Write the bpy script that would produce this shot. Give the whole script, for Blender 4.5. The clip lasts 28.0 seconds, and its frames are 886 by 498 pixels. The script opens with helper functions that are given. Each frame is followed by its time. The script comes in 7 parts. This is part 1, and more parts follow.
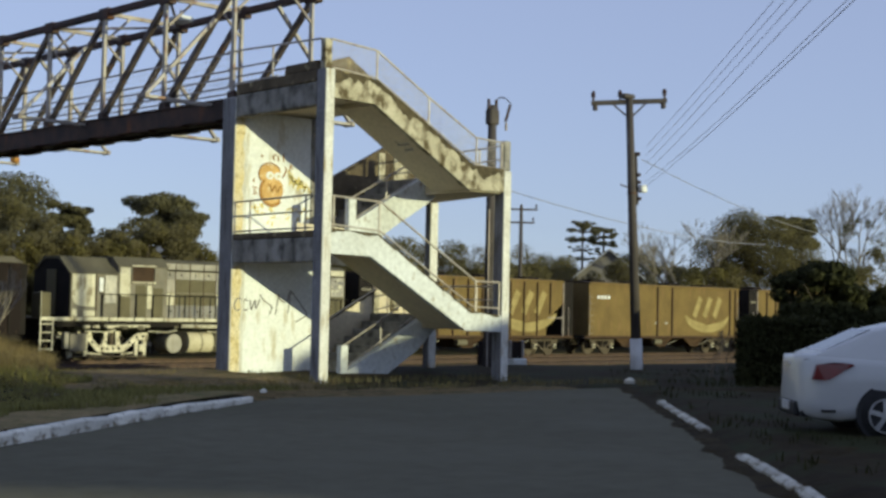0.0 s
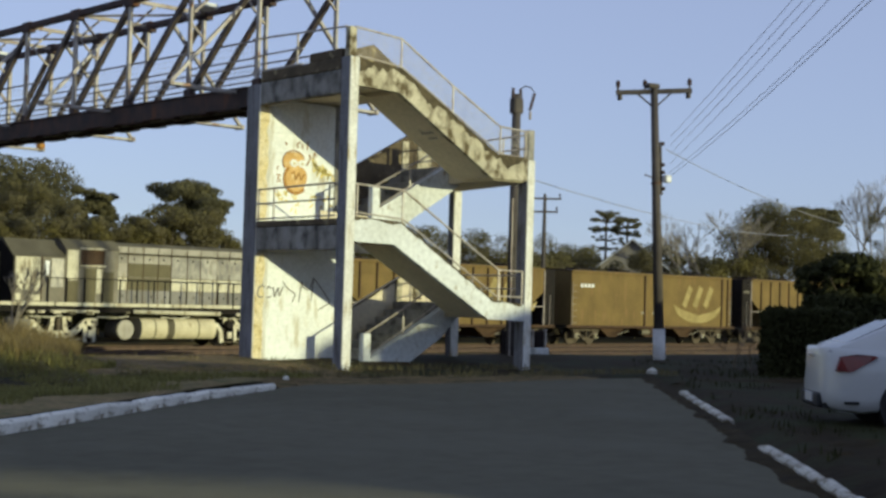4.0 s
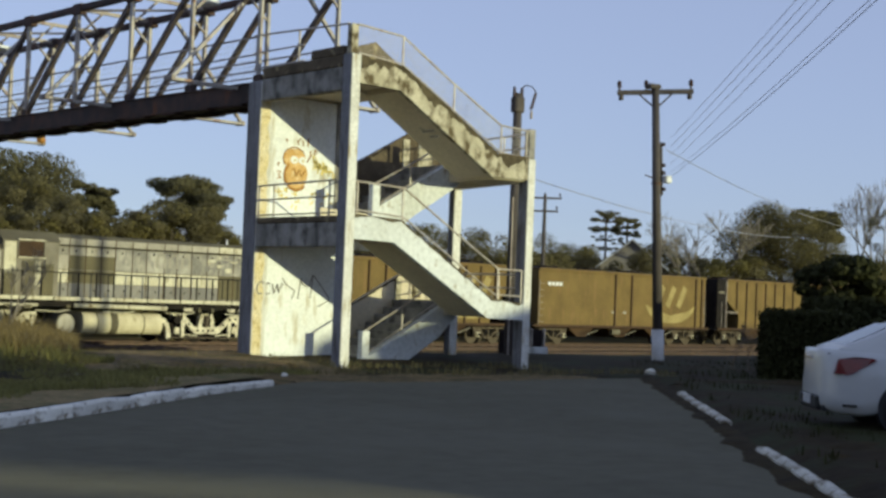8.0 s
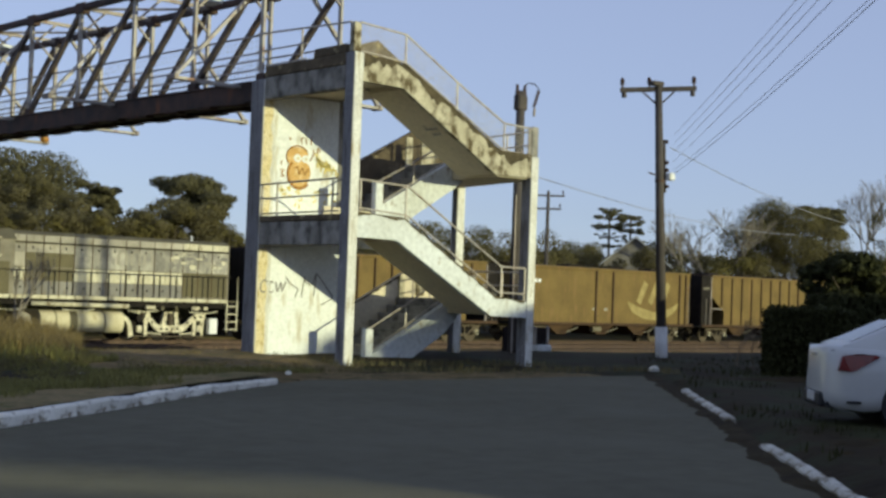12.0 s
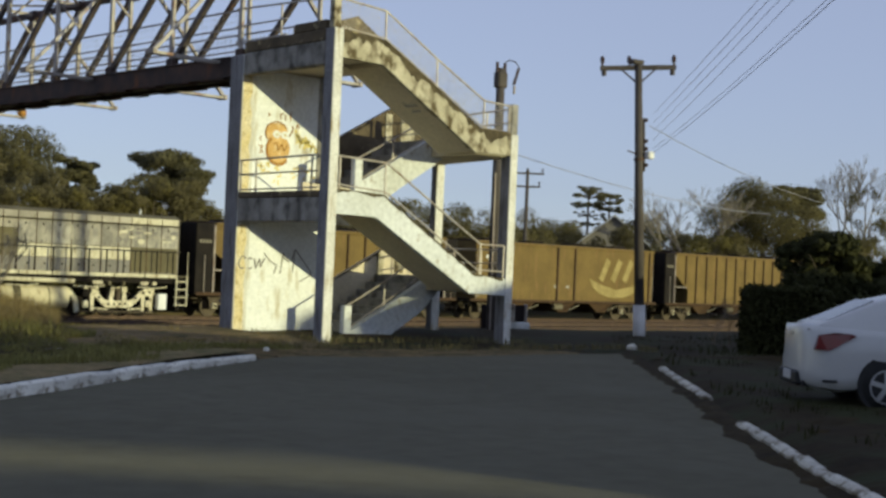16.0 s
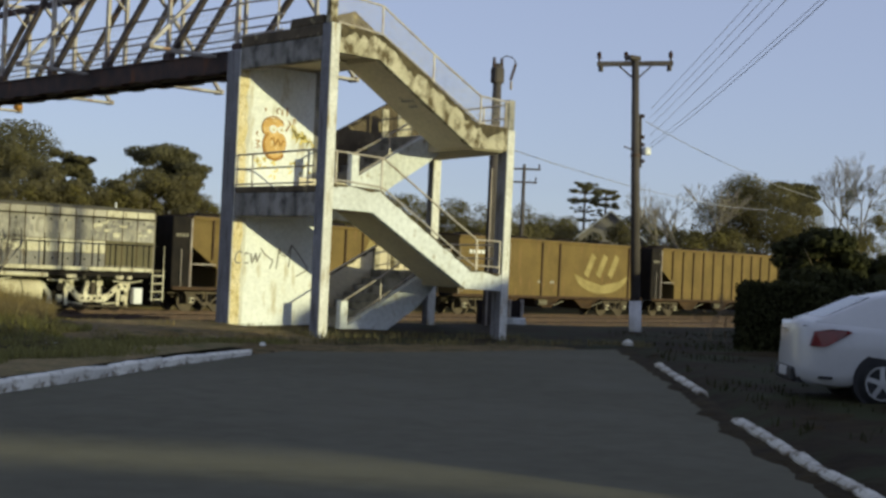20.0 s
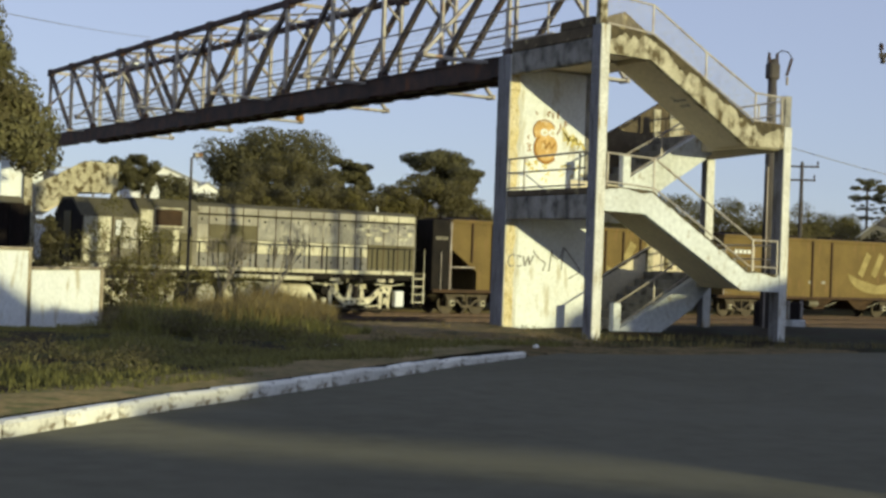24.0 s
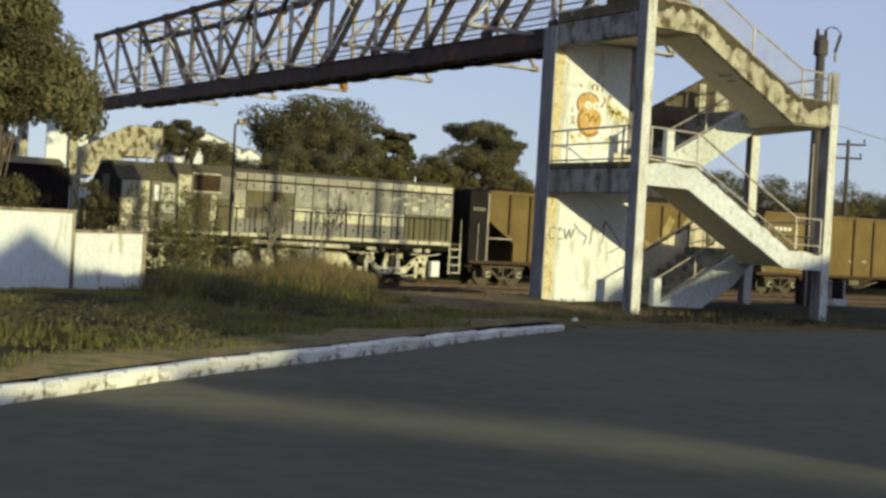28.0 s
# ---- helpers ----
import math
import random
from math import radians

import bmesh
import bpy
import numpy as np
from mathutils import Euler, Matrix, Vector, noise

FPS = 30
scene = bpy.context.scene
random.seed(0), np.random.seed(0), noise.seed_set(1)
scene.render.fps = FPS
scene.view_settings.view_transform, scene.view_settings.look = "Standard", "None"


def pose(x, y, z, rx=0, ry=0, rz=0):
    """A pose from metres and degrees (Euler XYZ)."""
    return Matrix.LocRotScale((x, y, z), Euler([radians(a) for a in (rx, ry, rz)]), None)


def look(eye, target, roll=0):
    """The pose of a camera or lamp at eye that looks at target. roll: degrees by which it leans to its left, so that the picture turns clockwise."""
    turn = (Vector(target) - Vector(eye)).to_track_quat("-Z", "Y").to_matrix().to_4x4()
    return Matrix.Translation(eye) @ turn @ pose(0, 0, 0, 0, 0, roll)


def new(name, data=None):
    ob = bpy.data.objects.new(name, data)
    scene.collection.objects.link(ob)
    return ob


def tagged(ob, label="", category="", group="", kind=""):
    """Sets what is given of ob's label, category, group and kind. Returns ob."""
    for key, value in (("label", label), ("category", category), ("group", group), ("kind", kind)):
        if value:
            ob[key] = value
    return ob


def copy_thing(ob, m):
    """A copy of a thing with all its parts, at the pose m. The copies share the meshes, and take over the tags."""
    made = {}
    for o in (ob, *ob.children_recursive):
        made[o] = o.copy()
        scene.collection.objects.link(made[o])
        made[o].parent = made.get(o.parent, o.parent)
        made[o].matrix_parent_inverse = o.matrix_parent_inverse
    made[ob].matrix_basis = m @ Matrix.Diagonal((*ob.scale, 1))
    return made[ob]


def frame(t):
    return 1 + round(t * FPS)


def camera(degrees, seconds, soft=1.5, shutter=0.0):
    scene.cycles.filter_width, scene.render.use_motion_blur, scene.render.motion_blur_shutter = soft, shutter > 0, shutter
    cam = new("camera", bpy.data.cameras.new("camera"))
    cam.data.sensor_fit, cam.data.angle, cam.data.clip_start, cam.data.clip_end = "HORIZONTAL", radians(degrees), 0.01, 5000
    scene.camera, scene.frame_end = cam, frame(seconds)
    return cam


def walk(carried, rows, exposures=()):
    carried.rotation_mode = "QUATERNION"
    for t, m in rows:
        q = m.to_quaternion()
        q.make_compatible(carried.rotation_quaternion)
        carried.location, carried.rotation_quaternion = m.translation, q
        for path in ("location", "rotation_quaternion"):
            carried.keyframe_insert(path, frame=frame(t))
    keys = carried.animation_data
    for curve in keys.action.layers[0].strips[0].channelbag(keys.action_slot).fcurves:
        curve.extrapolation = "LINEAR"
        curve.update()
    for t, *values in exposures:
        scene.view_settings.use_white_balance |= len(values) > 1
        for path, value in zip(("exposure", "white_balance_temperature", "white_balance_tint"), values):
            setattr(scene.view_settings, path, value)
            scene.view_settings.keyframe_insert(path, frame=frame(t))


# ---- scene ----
# ---- camera and its walk ----
cam = camera(34.82, 28.0, soft=2.9)
EYE = (0.0, 0.0, 1.6)
TURNS = (
    (0.0, 92.39, -1.24, -41.34),
    (0.5, 92.28, -1.32, -41.17),
    (1.0, 92.20, -1.30, -40.96),
    (1.5, 92.09, -1.28, -40.77),
    (2.0, 92.04, -1.25, -40.62),
    (2.5, 92.01, -1.34, -40.56),
    (3.0, 91.96, -1.49, -40.52),
    (3.5, 91.93, -1.58, -40.46),
    (5.5, 91.89, -2.01, -40.43),
    (6.0, 91.92, -2.05, -40.47),
    (6.5, 91.93, -2.16, -40.48),
    (7.0, 91.92, -2.20, -40.48),
    (7.5, 91.89, -2.21, -40.48),
    (8.0, 91.84, -2.28, -40.45),
    (8.5, 91.81, -2.22, -40.38),
    (9.0, 91.81, -2.22, -40.38),
    (9.5, 91.82, -2.22, -40.40),
    (10.0, 91.81, -2.21, -40.37),
    (10.5, 91.80, -2.19, -40.34),
    (11.0, 91.78, -2.19, -40.35),
    (11.5, 91.76, -2.16, -40.34),
    (12.0, 91.75, -2.12, -40.31),
    (12.5, 91.72, -2.10, -40.29),
    (14.5, 91.51, -2.22, -40.33),
    (15.0, 91.25, -2.31, -40.60),
    (15.5, 91.03, -2.37, -40.96),
    (16.0, 90.86, -2.44, -41.17),
    (16.5, 90.77, -2.45, -41.28),
    (17.0, 90.74, -2.46, -41.30),
    (17.5, 90.73, -2.46, -41.33),
    (18.0, 90.73, -2.46, -41.34),
    (18.5, 90.73, -2.47, -41.32),
    (19.0, 90.72, -2.45, -41.28),
    (19.5, 90.71, -2.53, -41.32),
    (20.0, 90.68, -2.59, -41.32),
    (20.5, 90.66, -2.58, -41.31),
    (22.5, 90.58, -2.58, -41.26),
    (23.0, 90.58, -2.90, -40.59),
    (23.5, 90.47, -2.90, -35.99),
    (24.0, 90.33, -2.05, -30.30),
    (24.5, 89.96, -1.55, -27.55),
    (25.0, 89.67, -1.59, -26.69),
    (25.5, 89.35, -2.06, -26.63),
    (26.0, 89.18, -2.50, -26.89),
    (26.5, 89.13, -2.71, -27.32),
    (27.0, 89.08, -2.96, -27.74),
    (27.5, 89.05, -3.15, -28.20),
    (28.0, 89.07, -3.24, -28.64),
)
walk(cam, [(t, pose(*EYE, rx, ry, rz)) for t, rx, ry, rz in TURNS],
     exposures=((0.0, 0.15, 6300.0, 7.0), (12.5, 0.15, 6300.0, 7.0), (15.5, 0.10, 6650.0, 7.0), (22.8, 0.10, 6650.0, 7.0), (24.3, 0.19, 6800.0, 7.0), (28.0, 0.19, 6800.0, 7.0)))

# ---- world, sun, exposure ----
SUN_WAY = Vector((-0.31, 1.0, -0.088)).normalized()
world = bpy.data.worlds.new("world")
scene.world = world
world.use_nodes = True
wn = world.node_tree.nodes
sky = wn.new("ShaderNodeTexSky")
sky.sky_type = "NISHITA"
sky.sun_disc = False
sky.sun_elevation = radians(14.0)
sky.sun_rotation = math.atan2(0.31, -1.0)
sky.air_density = 1.0
sky.dust_density = 0.15
sky.ozone_density = 4.0
wn["Background"].inputs["Strength"].default_value = 0.118
haze = wn.new("ShaderNodeHueSaturation")
haze.inputs["Saturation"].default_value = 0.70
haze.inputs["Hue"].default_value = 0.518
world.node_tree.links.new(sky.outputs[0], haze.inputs["Color"])
veil = wn.new("ShaderNodeMix")
veil.data_type = "RGBA"
veil.inputs[0].default_value = 0.55
veil.inputs[7].default_value = (3.3, 3.9, 5.9, 1.0)
world.node_tree.links.new(haze.outputs[0], veil.inputs[6])
world.node_tree.links.new(veil.outputs[2], wn["Background"].inputs["Color"])
sun_data = bpy.data.lights.new("sun", "SUN")
sun_data.energy = 3.7
sun_data.angle = radians(0.6)
sun_data.color = (0.94, 0.91, 0.56)
sun = new("sun", sun_data)
sun.matrix_world = look((0, 0, 30), Vector((0, 0, 30)) + SUN_WAY)


# ---- materials ----
def material(name, c1, c2, scale=3.0, rough=0.85, metal=0.0, bump=0.3, bump_scale=None, grain=0.12,
             stain=None, stain_scale=(0.8, 0.8, 0.25), stain_at=(0.52, 0.68), island=0.0, spec=0.2, per_object=0.0, thin=0.0, diffuse=0.0):
    """Two-scale noise between c1 and c2, fine grain, streaky stains, bump."""
    m = bpy.data.materials.new(name)
    m.use_nodes = True
    nt = m.node_tree
    n, l = nt.nodes, nt.links
    b = n["Principled BSDF"]
    b.inputs["Roughness"].default_value = rough
    b.inputs["Metallic"].default_value = metal
    b.inputs["Specular IOR Level"].default_value = spec
    b.inputs["Diffuse Roughness"].default_value = diffuse
    co = n.new("ShaderNodeTexCoord")

    def noise_node(s, detail=4.0, vec=None):
        t = n.new("ShaderNodeTexNoise")
        t.inputs["Scale"].default_value = s
        t.inputs["Detail"].default_value = detail
        l.new(vec or co.outputs["Object"], t.inputs["Vector"])
        return t

    def mix(fac, a, c, mode="MIX"):
        x = n.new("ShaderNodeMix")
        x.data_type, x.blend_type = "RGBA", mode
        for k, v in ((0, fac), (6, a), (7, c)):
            if hasattr(v, "links"):
                l.new(v, x.inputs[k])
            else:
                x.inputs[k].default_value = v if k == 0 else (*v, 1.0)
        return x.outputs[2]

    def ramp(src, a, c):
        r = n.new("ShaderNodeMapRange")
        r.inputs[1].default_value, r.inputs[2].default_value = a, c
        l.new(src, r.inputs[0])
        return r.outputs[0]

    big = noise_node(scale)
    col = mix(ramp(big.outputs["Fac"], 0.35, 0.65), c1, c2)
    fine = noise_node(scale * 14, 6.0)
    g = 1.0 - grain
    col = mix(1.0, col, mix(ramp(fine.outputs["Fac"], 0.3, 0.7), (g, g, g), (1.0 + grain * 0.5,) * 3), "MULTIPLY")
    if stain:
        mp = n.new("ShaderNodeMapping")
        mp.inputs["Scale"].default_value = stain_scale
        l.new(co.outputs["Object"], mp.inputs["Vector"])
        st = noise_node(4.0, 7.0, mp.outputs[0])
        col = mix(ramp(st.outputs["Fac"], *stain_at), col, stain)
    if island or per_object:
        if island:
            gi = n.new("ShaderNodeNewGeometry").outputs["Random Per Island"]
        else:
            gi = n.new("ShaderNodeObjectInfo").outputs["Random"]
        k = island or per_object
        col = mix(1.0, col, mix(gi, (1 - k,) * 3, (1 + k,) * 3), "MULTIPLY")
    l.new(col, b.inputs["Base Color"])
    if thin:
        tr = n.new("ShaderNodeBsdfTranslucent")
        l.new(col, tr.inputs["Color"])
        ms = n.new("ShaderNodeMixShader")
        ms.inputs[0].default_value = thin
        l.new(b.outputs[0], ms.inputs[1])
        l.new(tr.outputs[0], ms.inputs[2])
        l.new(ms.outputs[0], n["Material Output"].inputs["Surface"])
    if bump:
        bn = noise_node(bump_scale or scale * 8, 5.0)
        bp = n.new("ShaderNodeBump")
        bp.inputs["Strength"].default_value = bump
        bp.inputs["Distance"].default_value = 0.02
        l.new(bn.outputs["Fac"], bp.inputs["Height"])
        l.new(bp.outputs[0], b.inputs["Normal"])
    return m


M = {}
M["white"] = material("whitewash", (0.67, 0.69, 0.675), (0.55, 0.56, 0.52), 0.7, stain=(0.27, 0.215, 0.125), stain_scale=(1.3, 1.3, 0.9), stain_at=(0.58, 0.75), grain=0.18)
# Column sides: their shade is put into this darker colour.
M["bare"] = material("shaded_column_concrete", (0.26, 0.255, 0.26), (0.19, 0.185, 0.185), 1.3, stain=(0.09, 0.08, 0.07), stain_scale=(2.0, 2.0, 0.3), stain_at=(0.52, 0.72), grain=0.22)
# Street faces of the columns: brighter copy with the sunlight in the colour.
M["column"] = material("grimy_sunlit_column_paint", (0.71, 0.70, 0.64), (0.59, 0.575, 0.51), 1.6, stain=(0.33, 0.26, 0.14), stain_scale=(3.0, 3.0, 0.5), stain_at=(0.54, 0.74), grain=0.22)
M["panel"] = material("whitewash_panel", (0.80, 0.82, 0.81), (0.745, 0.76, 0.735), 0.9, stain=(0.42, 0.35, 0.20), stain_scale=(1.2, 1.2, 0.35), stain_at=(0.58, 0.80))
M["concrete"] = material("old_concrete", (0.34, 0.32, 0.28), (0.22, 0.205, 0.175), 1.6, stain=(0.06, 0.055, 0.045), stain_scale=(0.9, 0.9, 0.6), stain_at=(0.46, 0.70))
M["weathered"] = material("weathered_fascia", (0.54, 0.49, 0.36), (0.40, 0.36, 0.25), 2.2, stain=(0.10, 0.075, 0.038), stain_scale=(1.1, 1.1, 0.8), stain_at=(0.47, 0.62), bump=0.5, grain=0.3)
M["bluecol"] = material("grey_painted_column", (0.52, 0.52, 0.52), (0.40, 0.40, 0.40), 1.4, stain=(0.16, 0.15, 0.14), stain_at=(0.6, 0.8))
# Moss tone, darkened further to carry the shade under the upper flight.
M["dark_parapet"] = material("mossy_shaded_parapet", (0.15, 0.115, 0.07), (0.085, 0.065, 0.04), 1.8, stain=(0.38, 0.31, 0.17), stain_scale=(1, 1, 1), stain_at=(0.58, 0.72))
M["moss"] = material("black_moss", (0.075, 0.06, 0.035), (0.16, 0.125, 0.07), 5.0, bump=0.8, grain=0.35, diffuse=1.0)
M["soffit"] = material("painted_soffit", (0.66, 0.58, 0.42), (0.56, 0.49, 0.35), 0.8, stain=(0.2, 0.18, 0.15), stain_scale=(1, 1, 1), stain_at=(0.66, 0.8))
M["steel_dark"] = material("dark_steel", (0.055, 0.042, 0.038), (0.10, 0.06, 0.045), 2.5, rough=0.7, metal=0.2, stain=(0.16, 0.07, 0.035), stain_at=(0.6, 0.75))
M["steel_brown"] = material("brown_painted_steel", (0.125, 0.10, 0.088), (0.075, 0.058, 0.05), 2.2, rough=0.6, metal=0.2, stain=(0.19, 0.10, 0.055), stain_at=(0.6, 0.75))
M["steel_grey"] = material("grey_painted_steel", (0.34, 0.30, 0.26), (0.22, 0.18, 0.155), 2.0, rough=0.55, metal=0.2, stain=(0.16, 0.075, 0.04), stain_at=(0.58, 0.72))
M["stay"] = material("faded_painted_steel", (0.49, 0.45, 0.40), (0.34, 0.30, 0.26), 2.5, rough=0.6, stain=(0.24, 0.13, 0.08), stain_scale=(1, 1, 1), stain_at=(0.56, 0.72))
M["rail_pipe"] = material("galvanised_pipe", (0.50, 0.46, 0.40), (0.36, 0.31, 0.26), 5.0, rough=0.55, metal=0.4, stain=(0.20, 0.11, 0.06), stain_at=(0.6, 0.75))
M["asphalt"] = material("asphalt", (0.118, 0.110, 0.078), (0.103, 0.096, 0.067), 0.25, rough=0.95, spec=0.08, diffuse=1.0, bump=0.2, bump_scale=120, grain=0.14, stain=(0.122, 0.114, 0.082), stain_scale=(0.12, 0.12, 0.12), stain_at=(0.5, 0.7))
M["kerb"] = material("whitewashed_kerb", (0.78, 0.76, 0.67), (0.66, 0.63, 0.54), 3.0, bump=0.6, stain=(0.20, 0.16, 0.10), stain_scale=(1.6, 1.6, 2.4), stain_at=(0.55, 0.68), per_object=0.14)
M["kerb_dirty"] = material("dirty_whitewashed_kerb", (0.60, 0.58, 0.50), (0.46, 0.43, 0.36), 3.0, bump=0.7, stain=(0.12, 0.095, 0.055), stain_scale=(1.6, 1.6, 2.4), stain_at=(0.50, 0.64), per_object=0.16, grain=0.25)
# Near black, as the shade over the right verge is put into the colour.
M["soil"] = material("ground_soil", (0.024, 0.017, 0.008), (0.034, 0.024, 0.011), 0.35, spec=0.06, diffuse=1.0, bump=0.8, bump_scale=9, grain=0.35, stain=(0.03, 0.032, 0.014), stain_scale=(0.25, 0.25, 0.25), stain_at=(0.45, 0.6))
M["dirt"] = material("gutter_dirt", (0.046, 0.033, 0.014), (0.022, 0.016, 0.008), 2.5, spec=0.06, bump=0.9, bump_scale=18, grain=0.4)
# Lighter ground zone: the sunlit look of the yard is in the colour.
M["yard"] = material("yard_ground", (0.170, 0.118, 0.044), (0.122, 0.087, 0.034), 0.5, spec=0.06, diffuse=1.0, bump=0.7, bump_scale=14, grain=0.4, stain=(0.13, 0.12, 0.05), stain_scale=(0.3, 0.3, 0.3), stain_at=(0.5, 0.62))
M["sand"] = material("sandy_verge", (0.25, 0.185, 0.09), (0.17, 0.135, 0.065), 0.9, spec=0.06, diffuse=1.0, bump=0.6, bump_scale=30, grain=0.4, stain=(0.10, 0.10, 0.04), stain_scale=(0.9, 0.9, 1), stain_at=(0.52, 0.66))
M["earth"] = material("trodden_earth", (0.215, 0.152, 0.075), (0.145, 0.105, 0.053), 0.9, spec=0.06, diffuse=1.0, bump=0.7, bump_scale=22, grain=0.4, stain=(0.07, 0.065, 0.03), stain_scale=(0.7, 1.6, 1), stain_at=(0.5, 0.62))
M["ballast"] = material("ballast", (0.135, 0.095, 0.048), (0.175, 0.125, 0.062), 1.2, bump=1.0, bump_scale=25, grain=0.5)
M["sleeper"] = material("timber_sleeper", (0.07, 0.05, 0.035), (0.10, 0.07, 0.05), 4.0, grain=0.3)
M["railsteel"] = material("rail_steel", (0.075, 0.052, 0.04), (0.115, 0.075, 0.055), 4.0, rough=0.6, metal=0.5)
M["hopper"] = material("ochre_wagon", (0.178, 0.120, 0.039), (0.132, 0.088, 0.029), 0.8, rough=0.75, stain=(0.20, 0.12, 0.05), stain_scale=(0.9, 0.9, 0.22), stain_at=(0.56, 0.74))
M["hopper_rib"] = material("brown_wagon_rib", (0.075, 0.043, 0.022), (0.05, 0.03, 0.018), 2.0, rough=0.8)
M["black"] = material("black_steel", (0.014, 0.012, 0.011), (0.022, 0.018, 0.015), 2.0, rough=0.85, spec=0.12)
# Brown taken almost to black: the shadow on the boxcar is in the colour.
M["boxcar"] = material("shaded_brown_boxcar", (0.016, 0.010, 0.008), (0.012, 0.008, 0.007), 1.0, rough=0.85, stain=(0.03, 0.019, 0.014), stain_at=(0.6, 0.75))
M["wagon_roof"] = material("dusty_roof", (0.24, 0.20, 0.10), (0.17, 0.14, 0.075), 1.0, rough=0.85)
M["logo"] = material("pale_yellow_mark", (0.35, 0.275, 0.11), (0.27, 0.21, 0.08), 2.0, rough=0.75, grain=0.2)
M["loco_cream"] = material("cream_loco_paint", (0.64, 0.60, 0.44), (0.50, 0.455, 0.32), 1.4, rough=0.6, stain=(0.20, 0.155, 0.09), stain_scale=(1.5, 1.5, 0.5), stain_at=(0.53, 0.70), grain=0.2)
M["bogie"] = material("grimy_bogie", (0.64, 0.59, 0.43), (0.46, 0.41, 0.29), 3.0, rough=0.75, stain=(0.08, 0.065, 0.045), stain_scale=(1.5, 1.5, 1.5), stain_at=(0.54, 0.72), bump=0.5)
M["tank"] = material("grimy_tank", (0.62, 0.56, 0.37), (0.48, 0.42, 0.27), 1.4, rough=0.7, stain=(0.30, 0.23, 0.12), stain_scale=(1.0, 1.0, 0.6), stain_at=(0.58, 0.8), bump=0.2)
M["loco_pale"] = material("faded_loco_door", (0.44, 0.41, 0.33), (0.24, 0.225, 0.195), 1.9, rough=0.65, stain=(0.22, 0.205, 0.18), stain_scale=(1.6, 1.6, 0.7), stain_at=(0.5, 0.68), per_object=0.28)
M["loco_blue"] = material("blue_grey_loco_stripe", (0.24, 0.225, 0.20), (0.18, 0.17, 0.155), 1.4, rough=0.6, stain=(0.17, 0.14, 0.10), stain_scale=(1.5, 1.5, 0.5), stain_at=(0.55, 0.72), per_object=0.12)
M["loco_top"] = material("pale_grey_loco_cornice", (0.37, 0.34, 0.27), (0.28, 0.255, 0.205), 1.4, rough=0.6, stain=(0.22, 0.19, 0.13), stain_scale=(1.5, 1.5, 0.5), stain_at=(0.56, 0.74), per_object=0.2)
M["frame_white"] = material("grimy_white_bogie", (0.70, 0.65, 0.48), (0.50, 0.45, 0.32), 3.0, rough=0.7, stain=(0.12, 0.09, 0.055), stain_scale=(1.6, 1.6, 1.6), stain_at=(0.53, 0.70), bump=0.4)
M["loco_grey"] = material("grey_loco_paint", (0.225, 0.20, 0.15), (0.155, 0.138, 0.10), 1.3, rough=0.6, stain=(0.16, 0.13, 0.09), stain_scale=(1.5, 1.5, 0.4), stain_at=(0.56, 0.75))
M["wheel"] = material("worn_wheel", (0.115, 0.09, 0.06), (0.07, 0.054, 0.038), 3.0, rough=0.7)
M["loco_olive"] = material("olive_loco_panel", (0.135, 0.115, 0.062), (0.105, 0.09, 0.05), 1.2, rough=0.7)
M["loco_roof"] = material("sooty_roof", (0.135, 0.118, 0.075), (0.095, 0.082, 0.052), 1.2, rough=0.85)
M["glass"] = material("dark_glass", (0.02, 0.022, 0.024), (0.03, 0.03, 0.03), 2.0, rough=0.08, bump=0.0, grain=0.0, spec=0.6)
M["pole"] = material("pole_concrete_dark", (0.10, 0.085, 0.075), (0.07, 0.06, 0.055), 1.2, rough=0.85, stain=(0.17, 0.15, 0.13), stain_at=(0.6, 0.8))
M["pole_white"] = material("pole_white_base", (0.62, 0.61, 0.58), (0.48, 0.47, 0.44), 2.0, stain=(0.2, 0.19, 0.17), stain_at=(0.58, 0.8))
M["porcelain"] = material("brown_porcelain", (0.05, 0.03, 0.025), (0.07, 0.045, 0.04), 5.0, rough=0.3, bump=0.0)
M["wire"] = material("wire", (0.42, 0.42, 0.46), (0.46, 0.46, 0.50), 5.0, rough=0.6, bump=0.0)
M["bark"] = material("bark", (0.13, 0.10, 0.07), (0.20, 0.16, 0.11), 4.0, bump=0.9)
M["bark_pale"] = material("pale_bark", (0.22, 0.19, 0.15), (0.30, 0.26, 0.2), 4.0, bump=0.6)
# Lightened beyond real leaves, so that distance haze sits in the colour.
M["leaf"] = material("leaf_olive", (0.147, 0.129, 0.063), (0.182, 0.156, 0.077), 0.4, rough=0.75, bump=0.0, island=0.2, spec=0.1, thin=0.45)
# Lighter copy of leaf for the big tree, sunlight put into the colour.
M["leaf_sun"] = material("leaf_sunlit_olive", (0.175, 0.168, 0.083), (0.23, 0.208, 0.10), 0.4, rough=0.75, bump=0.0, island=0.2, spec=0.1, thin=0.45)
# Darker copy of leaf: the shade on the car's side is in the colour.
M["leaf_shade"] = material("leaf_shaded_green", (0.034, 0.036, 0.014), (0.047, 0.048, 0.019), 0.4, rough=0.75, bump=0.0, island=0.2, spec=0.08, thin=0.25)
# Also lightened to carry the haze before the far trees.
M["leaf_dark"] = material("leaf_dark", (0.131, 0.119, 0.060), (0.157, 0.141, 0.070), 0.4, rough=0.75, bump=0.0, island=0.2, spec=0.1, thin=0.45)
